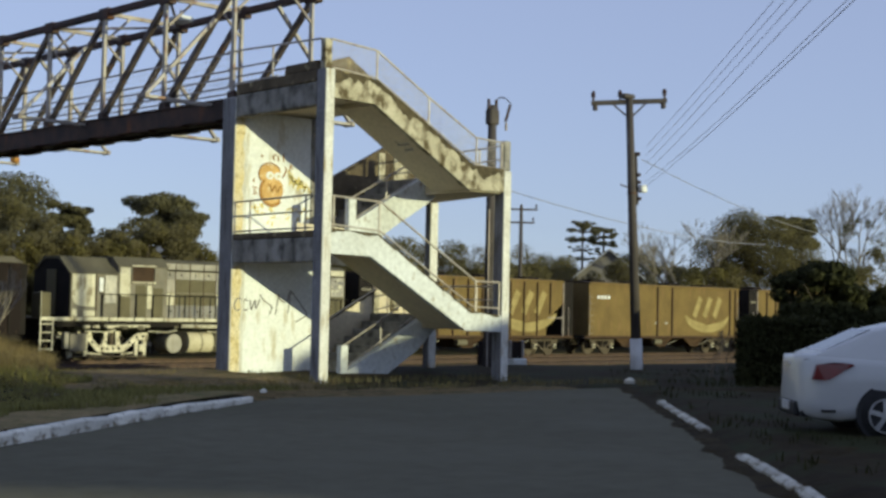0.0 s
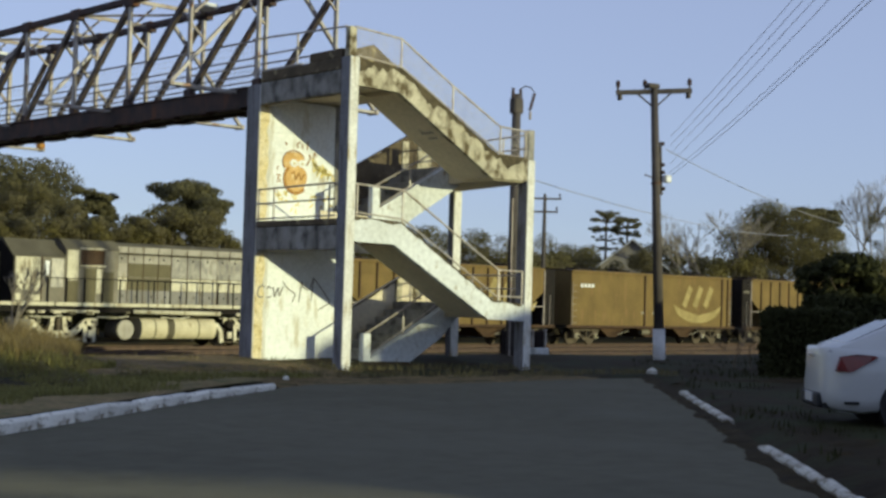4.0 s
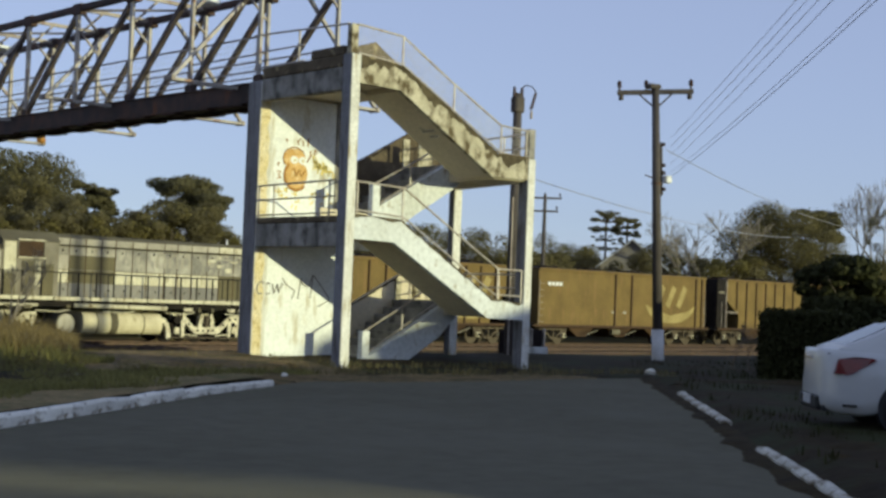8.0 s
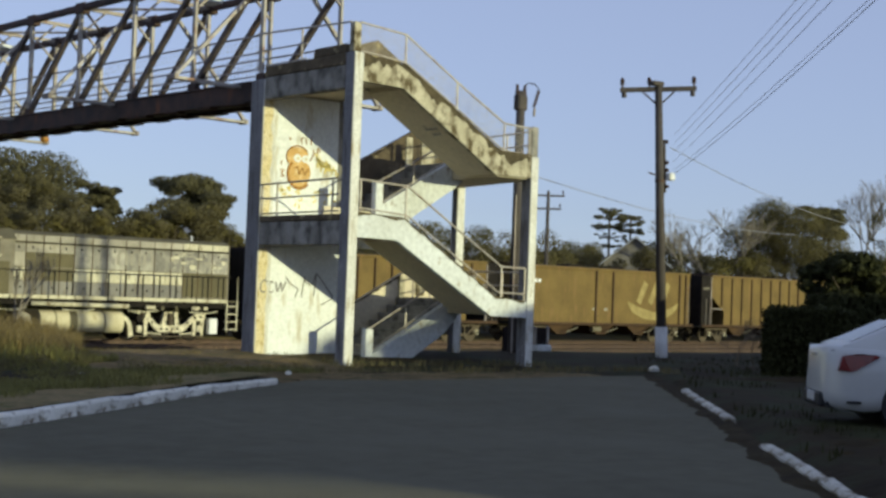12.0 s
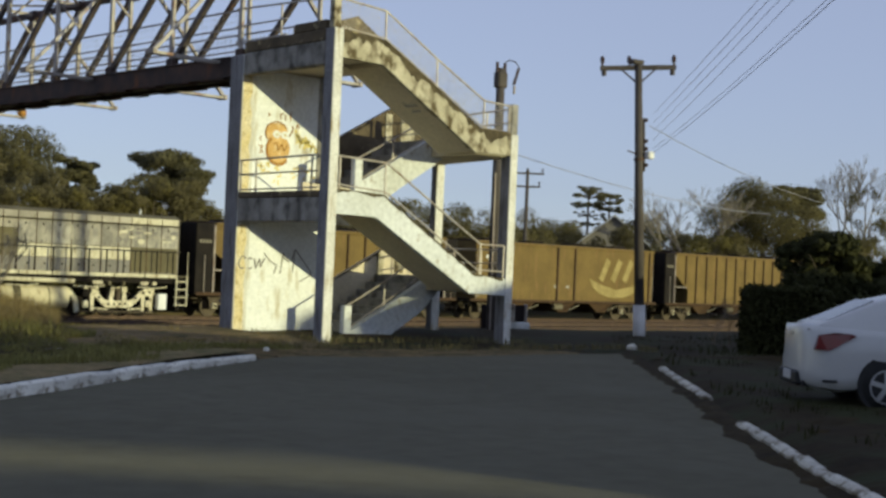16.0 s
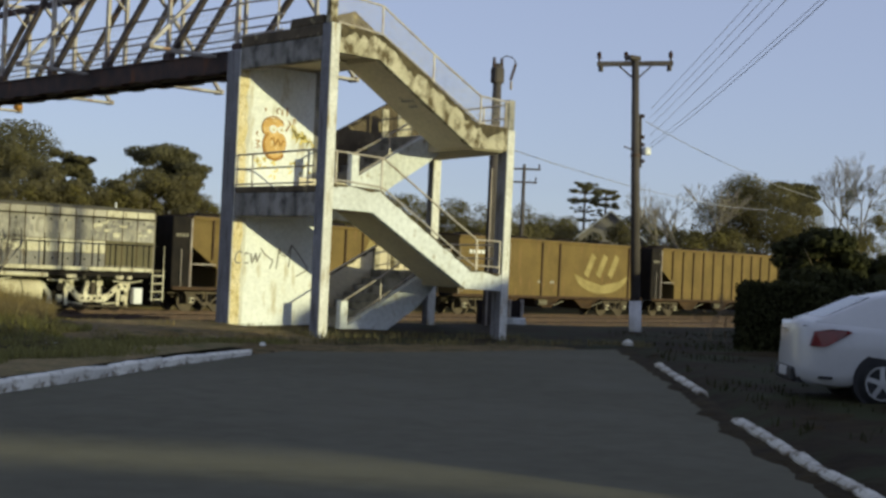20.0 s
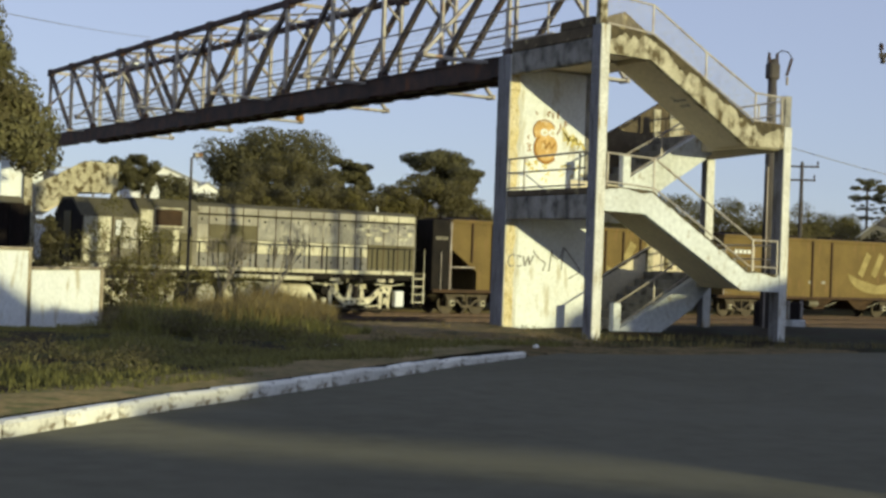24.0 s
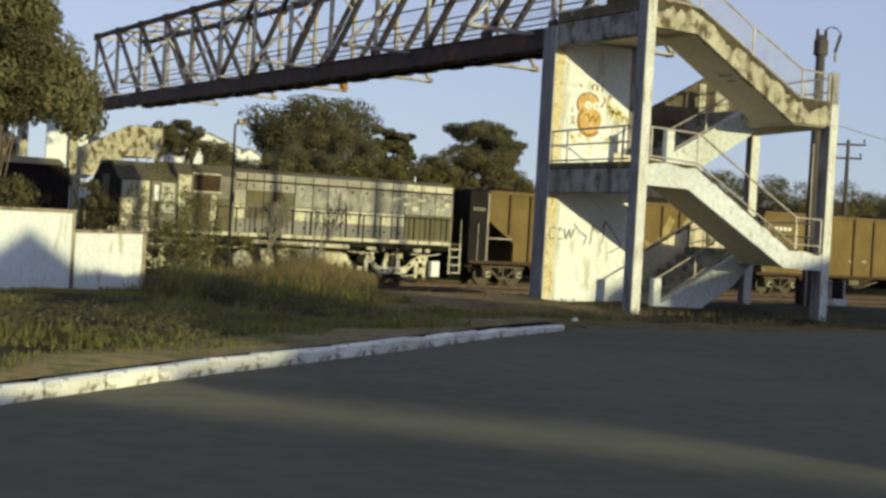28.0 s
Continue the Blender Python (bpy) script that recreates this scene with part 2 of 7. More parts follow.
M["leaf_yellow"] = material("leaf_yellowish", (0.16, 0.14, 0.05), (0.20, 0.17, 0.06), 0.4, rough=0.75, bump=0.0, island=0.2, spec=0.1, thin=0.45)
M["grass"] = material("grass_blades", (0.187, 0.178, 0.060), (0.245, 0.222, 0.078), 0.4, rough=0.75, bump=0.0, island=0.2, spec=0.1, thin=0.45)
M["drygrass"] = material("dry_grass", (0.35, 0.262, 0.115), (0.255, 0.20, 0.085), 0.4, rough=0.75, bump=0.0, island=0.2, spec=0.1, thin=0.45)
M["carpaint"] = material("white_car_paint", (0.47, 0.47, 0.455), (0.45, 0.45, 0.435), 1.0, rough=0.22, bump=0.0, grain=0.02, spec=0.6)
M["tyre"] = material("tyre_rubber", (0.02, 0.02, 0.02), (0.028, 0.028, 0.028), 6.0, rough=0.85)
M["alloy"] = material("alloy", (0.62, 0.62, 0.63), (0.55, 0.55, 0.56), 3.0, rough=0.3, metal=0.9, bump=0.0)
M["redlens"] = material("red_lens", (0.17, 0.010, 0.012), (0.12, 0.008, 0.010), 6.0, rough=0.15, bump=0.0, spec=0.6)
M["plastic"] = material("black_plastic", (0.025, 0.025, 0.025), (0.03, 0.03, 0.03), 6.0, rough=0.6)
M["plate"] = material("grey_plate", (0.5, 0.5, 0.5), (0.42, 0.42, 0.42), 8.0, rough=0.5)
M["orange"] = material("orange_paint", (0.70, 0.46, 0.19), (0.56, 0.34, 0.12), 2.6, grain=0.22, stain=(0.76, 0.68, 0.46), stain_scale=(2.4, 2.4, 2.4), stain_at=(0.58, 0.76))
M["orange_line"] = material("brown_paint", (0.38, 0.19, 0.05), (0.30, 0.15, 0.04), 3.0)
M["yellow_paint"] = material("yellow_paint", (0.80, 0.66, 0.24), (0.72, 0.58, 0.18), 3.0)
M["graffiti"] = material("dark_spray_paint", (0.20, 0.19, 0.18), (0.30, 0.28, 0.26), 6.0)
M["ochre_stain"] = material("ochre_stain", (0.66, 0.55, 0.30), (0.74, 0.66, 0.46), 2.6, stain=(0.42, 0.32, 0.15), stain_scale=(3.0, 3.0, 1.6), stain_at=(0.54, 0.66), grain=0.3)
M["plaster"] = material("house_plaster", (0.52, 0.46, 0.33), (0.44, 0.39, 0.28), 0.8, stain=(0.25, 0.22, 0.16), stain_at=(0.6, 0.8))
M["plaster_yellow"] = material("yellow_plaster", (0.60, 0.46, 0.20), (0.50, 0.38, 0.16), 0.8, stain=(0.3, 0.24, 0.13), stain_at=(0.6, 0.8))
M["plaster_white"] = material("white_plaster", (0.78, 0.77, 0.74), (0.7, 0.69, 0.66), 0.8)
M["plaster_grey"] = material("grey_boarding", (0.22, 0.20, 0.17), (0.17, 0.155, 0.135), 0.6)
M["rooftile"] = material("roof_tiles", (0.23, 0.17, 0.13), (0.17, 0.13, 0.10), 1.5, stain=(0.1, 0.09, 0.07))
M["roofgrey"] = material("grey_sheet_roof", (0.40, 0.40, 0.41), (0.33, 0.33, 0.34), 0.8)
M["lampwhite"] = material("white_lamp_housing", (0.75, 0.76, 0.74), (0.68, 0.68, 0.66), 3.0, rough=0.5)
M["coping"] = material("stained_coping", (0.40, 0.34, 0.24), (0.26, 0.21, 0.15), 3.0, stain=(0.12, 0.1, 0.07))
M["rubble"] = material("pale_rubble", (0.62, 0.58, 0.50), (0.5, 0.46, 0.38), 5.0, bump=0.8)


# ---- builders ----
class B:
    """Collects faces of one mesh."""

    def __init__(self):
        self.v, self.f = [], []

    def add(self, vs, fs):
        o = len(self.v)
        self.v += [tuple(p) for p in vs]
        self.f += [tuple(i + o for i in f) for f in fs]
        return self

    def box(self, x0, x1, y0, y1, z0, z1, c=0.012):
        """A box with chamfered edges."""
        c = min(c, 0.3 * min(x1 - x0, y1 - y0, z1 - z0))
        lo, hi = (x0, y0, z0), (x1, y1, z1)
        vs, idx = [], {}
        for sx in (0, 1):
            for sy in (0, 1):
                for sz in (0, 1):
                    s = (sx, sy, sz)
                    for a in range(3):
                        p = []
                        for k in range(3):
                            e = hi[k] if s[k] else lo[k]
                            p.append(e if k == a else e + (-c if s[k] else c))
                        idx[s, a] = len(vs)
                        vs.append(p)
        fs = []
        for a in range(3):
            u, w = (a + 1) % 3, (a + 2) % 3
            for sd in (0, 1):
                q = []
                for su, sw in ((0, 0), (1, 0), (1, 1), (0, 1)):
                    s = [0, 0, 0]
                    s[a], s[u], s[w] = sd, su, sw
                    q.append(idx[tuple(s), a])
                fs.append(q if sd else q[::-1])
        for a in range(3):
            u, w = (a + 1) % 3, (a + 2) % 3
            for su in (0, 1):
                for sw in (0, 1):
                    s0, s1 = [0, 0, 0], [0, 0, 0]
                    s0[u] = s1[u] = su
                    s0[w] = s1[w] = sw
                    s1[a] = 1
                    q = [idx[tuple(s0), u], idx[tuple(s1), u], idx[tuple(s1), w], idx[tuple(s0), w]]
                    fs.append(q if su != sw else q[::-1])
        for s in [(i, j, k) for i in (0, 1) for j in (0, 1) for k in (0, 1)]:
            q = [idx[s, 0], idx[s, 1], idx[s, 2]]
            fs.append(q if sum(s) % 2 else q[::-1])
        return self.add(vs, fs)

    def bar(self, p, q, w, h, up=(0, 0, 1)):
        """A rectangular bar from p to q, w across, h in the up direction."""
        p, q = Vector(p), Vector(q)
        d = (q - p).normalized()
        up = Vector(up)
        if abs(d.dot(up)) > 0.98:
            up = Vector((0, 1, 0))
        s = d.cross(up).normalized()
        u = s.cross(d)
        vs = []
        for e in (p, q):
            for a, b in ((-1, -1), (1, -1), (1, 1), (-1, 1)):
                vs.append(e + s * (a * w / 2) + u * (b * h / 2))
        return self.add(vs, [(3, 2, 1, 0), (4, 5, 6, 7), (0, 1, 5, 4), (1, 2, 6, 5), (2, 3, 7, 6), (3, 0, 4, 7)])

    def tube(self, p, q, r0, r1=None, n=8, caps=True):
        p, q = Vector(p), Vector(q)
        r1 = r0 if r1 is None else r1
        d = (q - p).normalized()
        s = d.orthogonal().normalized()
        u = d.cross(s)
        vs = []
        for e, r in ((p, r0), (q, r1)):
            for k in range(n):
                a = 2 * math.pi * k / n
                vs.append(e + (s * math.cos(a) + u * math.sin(a)) * r)
        fs = [(k, (k + 1) % n, n + (k + 1) % n, n + k) for k in range(n)]
        if caps:
            fs += [tuple(range(n))[::-1], tuple(range(n, 2 * n))]
        return self.add(vs, fs)

    def path(self, pts, r, n=6):
        for a, b in zip(pts, pts[1:]):
            self.tube(a, b, r, r, n)
        return self

    def slab(self, poly, a0, a1, axis="y"):
        """A polygon in the plane across an axis, drawn out from a0 to a1 along it. axis y: points are (x, z); x: (y, z); z: (x, y)."""
        def at(p, a):
            return {"y": (p[0], a, p[1]), "x": (a, p[0], p[1]), "z": (p[0], p[1], a)}[axis]
        n = len(poly)
        vs = [at(p, a0) for p in poly] + [at(p, a1) for p in poly]
        fs = [tuple(range(n)), tuple(range(n, 2 * n))[::-1]]
        fs += [(k, n + k, n + (k + 1) % n, (k + 1) % n) for k in range(n)]
        return self.add(vs, fs)

    def wheel(self, c, r, w, axis=(0, 1, 0), n=24):
        """A disc wheel with tread and flange step."""
        c, ax = Vector(c), Vector(axis).normalized()
        for a, b, rr in ((-0.5, 0.5, r), (-0.62, -0.5, r * 0.72), (-0.75, -0.62, r * 0.3)):
            self.tube(c + ax * (a * w), c + ax * (b * w), rr, rr, n)
        return self

    def mesh(self, name, mat, smooth=False):
        me = bpy.data.meshes.new(name)
        me.from_pydata(self.v, [], self.f)
        bm = bmesh.new()
        bm.from_mesh(me)
        bmesh.ops.recalc_face_normals(bm, faces=bm.faces)
        bm.to_mesh(me)
        bm.free()
        me.materials.append(mat)
        if smooth:
            me.polygons.foreach_set("use_smooth", [True] * len(me.polygons))
        return me


def part(name, b, mat, parent=None, label="", smooth=False):
    """One mesh object, under a thing or a part."""
    ob = new(name, b.mesh(name, mat, smooth))
    ob.parent = parent
    if label:
        ob["label"] = label
    return ob


def thing(name, label, category, m=None, group="", kind=""):
    ob = new(name)
    ob.empty_display_size = 0.3
    if m is not None:
        ob.matrix_basis = m
    return tagged(ob, label, category, group, kind)


def raw(name, verts, faces, mat, parent=None, smooth=False):
    me = bpy.data.meshes.new(name)
    me.from_pydata(verts, [], faces)
    me.materials.append(mat)
    if smooth:
        me.polygons.foreach_set("use_smooth", [True] * len(me.polygons))
    ob = new(name, me)
    ob.parent = parent
    return ob


def ground_z(x, y):
    """Height of the ground: level by the road, falling to the railway yard."""
    t = min(1.0, max(0.0, (y - 26.3 + 0.30 * max(0.0, 14.0 - x)) / 8.5))
    t = t * t * (3 - 2 * t)
    s = min(1.0, max(0.0, (y - 0.72 * x - 5.5) / 3.0))
    return (0.10 + 0.045 * s) * (1 - t) - 0.98 * t


def leaf_cloud(rng, centres, radii, n, size, flat=0.8):
    """Many small leaf quads on lumpy clumps."""
    centres, radii = np.array(centres, float), np.array(radii, float)
    w = radii ** 2
    k = rng.choice(len(centres), n, p=w / w.sum())
    d = rng.normal(size=(n, 3))
    d /= np.linalg.norm(d, axis=1, keepdims=True)
    rad = radii[k] * np.sqrt(rng.uniform(0.35, 1.3, n))
    p = centres[k] + d * rad[:, None] * np.array([1, 1, flat])
    a = rng.normal(size=(n, 3)) + d * 2.8
    a /= np.linalg.norm(a, axis=1, keepdims=True)
    t = np.cross(a, rng.normal(size=(n, 3)))
    t /= np.linalg.norm(t, axis=1, keepdims=True)
    u = np.cross(a, t)
    s = size * rng.uniform(0.6, 1.4, n)[:, None]
    v = np.stack([p - t * s, p - u * s * 0.6, p + t * s, p + u * s * 0.6], 1).reshape(-1, 3)
    f = np.arange(4 * n).reshape(-1, 4)
    return v.tolist(), f.tolist()


def blades(rng, pts, h, w):
    """Thin bent grass blades at the points."""
    n = len(pts)
    p = np.array(pts, float)
    a = rng.uniform(0, 2 * np.pi, n)
    side = np.stack([np.cos(a), np.sin(a), np.zeros(n)], 1)
    lean = np.stack([np.cos(a + 1.6), np.sin(a + 1.6), np.zeros(n)], 1) * rng.uniform(0.1, 0.7, n)[:, None]
    hh = (h * rng.uniform(0.4, 1.2, n))[:, None]
    up = np.array([0, 0, 1.0])
    ww = w * rng.uniform(0.7, 1.4, n)[:, None]
    mid = p + up * hh * 0.6 + lean * hh * 0.35
    v = np.stack([p - side * ww, p + side * ww, mid + side * ww * 0.7, mid - side * ww * 0.7, p + up * hh + lean * hh], 1).reshape(-1, 3)
    f = []
    for i in range(n):
        o = 5 * i
        f.append((o, o + 1, o + 2, o + 3))
        f.append((o + 3, o + 2, o + 4))
    return v.tolist(), f


# ---- ground, road, kerbs, tracks ----
LEFT_KERB = [(-14.0, 0.1), (-6.0, 5.75), (2.05, 11.22), (4.57, 13.28), (7.66, 15.53), (10.62, 17.82), (13.06, 19.5)]
RIGHT_KERB = [(23.9, 21.05), (22.63, 19.72), (18.92, 15.78), (14.99, 11.69), (12.66, 9.40), (10.87, 7.50), (9.2, 5.62), (-0.1, -4.2), (-8.0, -12.7)]
RIGHT_RUNS = [[(19.0, 15.86), (14.99, 11.69)], [(12.72, 9.46), (10.80, 7.42)], [(10.70, 7.32), (9.2, 5.62), (-0.1, -4.2), (-8.0, -12.7)]]
ROAD_END = [(14.3, 20.25), (15.6, 19.85), (18.0, 19.8), (20.4, 20.1), (22.7, 20.0)]
ROAD = LEFT_KERB + ROAD_END + RIGHT_KERB[1:] + [(-20.0, -12.6), (-20.0, 0.4)]
TRACK_SLOPE = 0.075
TRACK_ANGLE = math.degrees(math.atan(TRACK_SLOPE))
RAIL_Z = -0.8


def inside(x, y, poly):
    hit = False
    for (x0, y0), (x1, y1) in zip(poly, poly[1:] + poly[:1]):
        if (y0 > y) != (y1 > y) and x < (x1 - x0) * (y - y0) / (y1 - y0) + x0:
            hit = not hit
    return hit


def edge_distance(x, y, pts):
    best = 1e9
    for (x0, y0), (x1, y1) in zip(pts, pts[1:]):
        dx, dy = x1 - x0, y1 - y0
        t = max(0.0, min(1.0, ((x - x0) * dx + (y - y0) * dy) / (dx * dx + dy * dy)))
        best = min(best, math.hypot(x - x0 - t * dx, y - y0 - t * dy))
    return best


def build_ground():
    fine = [-16 + 0.35 * i for i in range(135)]
    xs = [-3000, -1200, -500, -250, -120, -60, -35, -22] + fine + [33, 36, 40, 45, 52, 60, 70, 82, 95, 120, 160, 230, 400, 800, 1500, 3000]
    finey = [-14 + 0.35 * i for i in range(125)]
    ys = [-3000, -1200, -500, -250, -120, -60, -35, -22, -17] + finey + [31, 33, 35, 38, 41, 45, 50, 56, 62, 70, 80, 95, 120, 160, 230, 400, 800, 1500, 3000]
    vs, fs = [], []
    for y in ys:
        for x in xs:
            z = ground_z(x, y)
            if -16.1 < x < 32 and -14.1 < y < 30:
                if inside(x, y, ROAD):
                    z = -0.08
                else:
                    d = edge_distance(x, y, ROAD_END)
                    z = min(z, 0.0 + 0.035 * d) if d < 3 else z
                    z = min(z, -0.06 + 0.35 * min(edge_distance(x, y, LEFT_KERB), edge_distance(x, y, RIGHT_KERB)))
                    z += 0.05 * min(1.0, max(0.0, edge_distance(x, y, LEFT_KERB) - 0.8) / 2) * noise.noise((x * 0.5, y * 0.5, 0.3)) if d > 1.5 else 0
            elif y > 60:
                z += 0.012 * (y - 60) if y < 400 else 4.08
            vs.append((x, y, z))
    nx = len(xs)
    for j in range(len(ys) - 1):
        for i in range(nx - 1):
            fs.append((j * nx + i, j * nx + i + 1, (j + 1) * nx + i + 1, (j + 1) * nx + i))
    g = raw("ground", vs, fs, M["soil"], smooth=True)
    tagged(g, "uneven brown soil with patches of grass", "ground", kind="structure")


build_ground()
road = raw("road", [(x, y, 0.0) for x, y in ROAD], [tuple(range(len(ROAD)))[::-1]], M["asphalt"])
vs, fs = [], []
for j in range(60):
    for i in range(56):
        px, py = -12 + 1.5 * i, 26.6 + 0.55 * j
        vs.append((px, py, ground_z(px, py) + (-0.06 if j == 0 else 0.02)))
        if i < 55 and j < 59:
            fs.append((j * 56 + i, j * 56 + i + 1, (j + 1) * 56 + i + 1, (j + 1) * 56 + i))
tagged(raw("yard", vs, fs, M["yard"], smooth=True), "brown gravelly ground of the railway yard", "ground", kind="structure")
tagged(road, "dark grey worn asphalt street ending before the footbridge", "road", kind="structure")


def along(pts):
    """The point at a length along a line of points, with its direction."""
    out = []
    pos = 0.0
    for (x0, y0), (x1, y1) in zip(pts, pts[1:]):
        ln = math.hypot(x1 - x0, y1 - y0)
        out.append((pos, ln, x0, y0, (x1 - x0) / ln, (y1 - y0) / ln))
        pos += ln
    return out, pos


def build_kerb(name, runs, label, rng, length, half=0.075, top=0.145, sink=None, mat="kerb"):
    kerb = tagged(new(name), label, "kerb", kind="structure")
    meshes = []
    for k in range(5):
        b = B()
        cut = (0.008, 0.016, 0.03, 0.07, 0.012)[k]
        b.box(-0.5 * length + cut, 0.5 * length - 0.008, -half, half, -0.12, top, 0.03)
        b.v = [(x + 0.012 * noise.noise((x * 3, y * 9, k * 3.1)), y + 0.014 * noise.noise((x * 4, z * 9, k * 5.7)), z + 0.02 * noise.noise((x * 4, y * 5, k * 7.3))) for x, y, z in b.v]
        meshes.append(b.mesh("kerb_stone", M[mat]))
    for pts in runs:
        segs, total = along(pts)
        s = 0.5 * length
        while s < total - 0.3 * length:
            for pos, ln, x0, y0, dx, dy in segs:
                if pos <= s <= pos + ln:
                    x, y = x0 + dx * (s - pos), y0 + dy * (s - pos)
                    ob = new("kerb_stone", meshes[rng.integers(5)])
                    ob.parent = kerb
                    ob.matrix_basis = pose(x, y, -sink[2] * min(1.0, max(0.0, (s - sink[0]) / (sink[1] - sink[0]))) if sink else 0.0, rng.uniform(-3, 3), rng.uniform(-1.6, 1.6), math.degrees(math.atan2(dy, dx)) + rng.uniform(-2.0, 2.0))
                    break
            s += length
    return kerb


rng = np.random.default_rng(4)


def rail_line(y28, x):
    return y28 + TRACK_SLOPE * (x - 28.0)


def build_track(y28, x0, x1):
    track = thing("railway_track", "rusty rails on dark timber sleepers in brown ballast", "track", pose(0, rail_line(y28, 0), RAIL_Z, 0, 0, TRACK_ANGLE), "tracks", "structure")
    for side in (-0.5, 0.5):
        b = B()
        b.box(x0, x1, side - 0.035, side + 0.035, -0.045, 0.0, 0.01)
        b.box(x0, x1, side - 0.012, side + 0.012, -0.11, -0.045, 0.002)
        b.box(x0, x1, side - 0.06, side + 0.06, -0.135, -0.11, 0.005)
        part("rail", b, M["railsteel"], track)
    b = B()
    b.slab([(-1.9, -0.3), (-1.3, -0.17), (1.3, -0.17), (1.9, -0.3)], x0, x1, "x")
    part("ballast_bed", b, M["ballast"], track)
    sl = B().box(-0.11, 0.11, -1.0, 1.0, -0.25, -0.135, 0.015).mesh("sleeper", M["sleeper"])
    x = x0 + 0.4
    while x < min(x1, 75):
        if x > 8:
            ob = new("sleeper", sl)
            ob.parent = track
            ob.matrix_basis = pose(x + rng.uniform(-0.06, 0.06), rng.uniform(-0.05, 0.05), rng.uniform(-0.02, 0.02), 0, 0, rng.uniform(-3, 3))
        x += 0.72


build_track(52.1, -60, 160)
build_track(47.9, -60, 160)
build_track(43.7, -60, 160)


# ---- footbridge stair tower ----
def build_tower():
    """Concrete stair tower; local origin at its outer corner, x along the flights, y towards the span."""
    t = thing("stair_tower", "whitewashed weathered concrete footbridge stair tower with zigzag flights", "stair tower", pose(16.335, 22.2, 0), "footbridge towers")
    for x0, x1, y0, y1, z0, z1, mt in ((0.015, 0.24, 0.0, 0.30, -0.3, 6.26, "column"), (0.0, 0.34, 3.18, 3.68, -0.3, 6.0, "column"),
                                       (2.2, 2.5, 3.25, 3.6, -0.3, 3.07, "bluecol"), (2.02, 2.36, 3.17, 3.55, 3.07, 5.75, "concrete"), (4.885, 5.105, 0.0, 0.30, -0.3, 4.62, "column"),
                                       (5.64, 5.89, 3.30, 3.50, -0.5, 4.12, "white")):
        # Dark core stands for shaded sides, the bright thin slab for the sunlit face.
        col = part("column", B().box(x0, x1, y0, y1, z0, z1, 0.02), M["bare" if mt in ("column", "white") else mt], t, "grimy concrete column, shade put into its dark colour")
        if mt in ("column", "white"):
            part("painted_face", B().box(x0 + 0.008, x1 - 0.004, y0 - 0.008, y0 + 0.01, z0, z1 - 0.01, 0.004), M["column"], col, "whitewashed street face with rusty streaks, brightened as sunlit")
    part("column_post", B().box(0.02, 0.2, 0.04, 0.2, 6.26, 6.85, 0.015), M["weathered"], t)
    part("column_post", B().box(4.93, 5.12, 0.04, 0.2, 4.62, 5.28, 0.015), M["concrete"], t)
    part("beam_cap", B().box(0.008, 0.25, 0.30, 3.18, 6.02, 6.25, 0.02), M["dark_parapet"], t, "black mossy top of the beam")
    part("beam_cap", B().box(0.008, 0.25, 0.30, 3.18, 2.94, 3.07, 0.02), M["dark_parapet"], t, "black mossy top of the beam")
    for z0, z1 in ((2.45, 2.94), (5.55, 6.02)):
        part("beam", B().box(0.02, 0.23, 0.30, 3.18, z0, z1, 0.02), M["concrete"], t, "dark streaked concrete beam")
    for z0, z1 in ((-0.2, 2.7), (3.08, 5.72)):
        part("wall_panel", B().box(0.34, 2.2 if z0 < 0 else 2.02, 3.19, 3.31, z0, z1, 0.008), M["panel"], t, "white painted panel with spray paint")
    # landings
    lower = [(0.24, 0.12), (1.3, 0.12), (1.3, 1.72), (2.2, 1.72), (2.2, 3.40), (0.42, 3.40), (0.42, 3.17), (0.24, 3.17)]
    part("landing", B().slab(lower, 2.72, 3.07, "z"), M["soffit"], t)
    upper = [(0.24, 0.12), (1.25, 0.12), (1.25, 1.5), (2.3, 1.5), (2.3, 3.66), (0.42, 3.66), (0.42, 3.17), (0.24, 3.17)]
    part("landing", B().slab(upper, 5.76, 6.16, "z"), M["soffit"], t)
    for z0, z1 in ((1.15, 1.46), (4.12, 4.5)):
        part("landing", B().slab([(4.0, 0.12), (5.09, 0.12), (5.89, 3.5), (4.25, 3.5)], z0, z1, "z"), M["soffit"], t)
    # outer flights
    f1 = [(0.24, 3.11), (1.41, 3.06), (3.96, 1.55), (4.885, 1.46), (4.885, 1.105), (3.84, 1.135), (1.24, 2.60), (0.24, 2.62)]
    f2 = [(0.24, 6.20), (1.305, 6.165), (3.99, 4.66), (4.885, 4.65), (4.885, 4.145), (3.85, 4.14), (1.26, 5.67), (0.24, 5.69)]
    part("fascia", B().slab(f1, 0.0, 0.12), M["white"], t, "white stained stair fascia")
    part("fascia", B().slab(f2, 0.0, 0.12), M["weathered"], t, "moss-stained stair fascia")
    # Added slabs that keep stray sun off the wall panels.
    part("inner_stringer", B().slab([(x, z + (0.15 if k < 4 else 0.04)) for k, (x, z) in enumerate(f1)], 1.16, 1.24), M["soffit"], t)
    part("inner_stringer", B().slab([(x, z + (0.15 if k < 4 else 0.04)) for k, (x, z) in enumerate(f2)], 1.16, 1.24), M["soffit"], t)
    part("flight", B().slab([(1.3, 2.9), (3.95, 1.4), (3.95, 1.17), (3.86, 1.15), (1.3, 2.585)], 0.12, 1.16), M["soffit"], t)
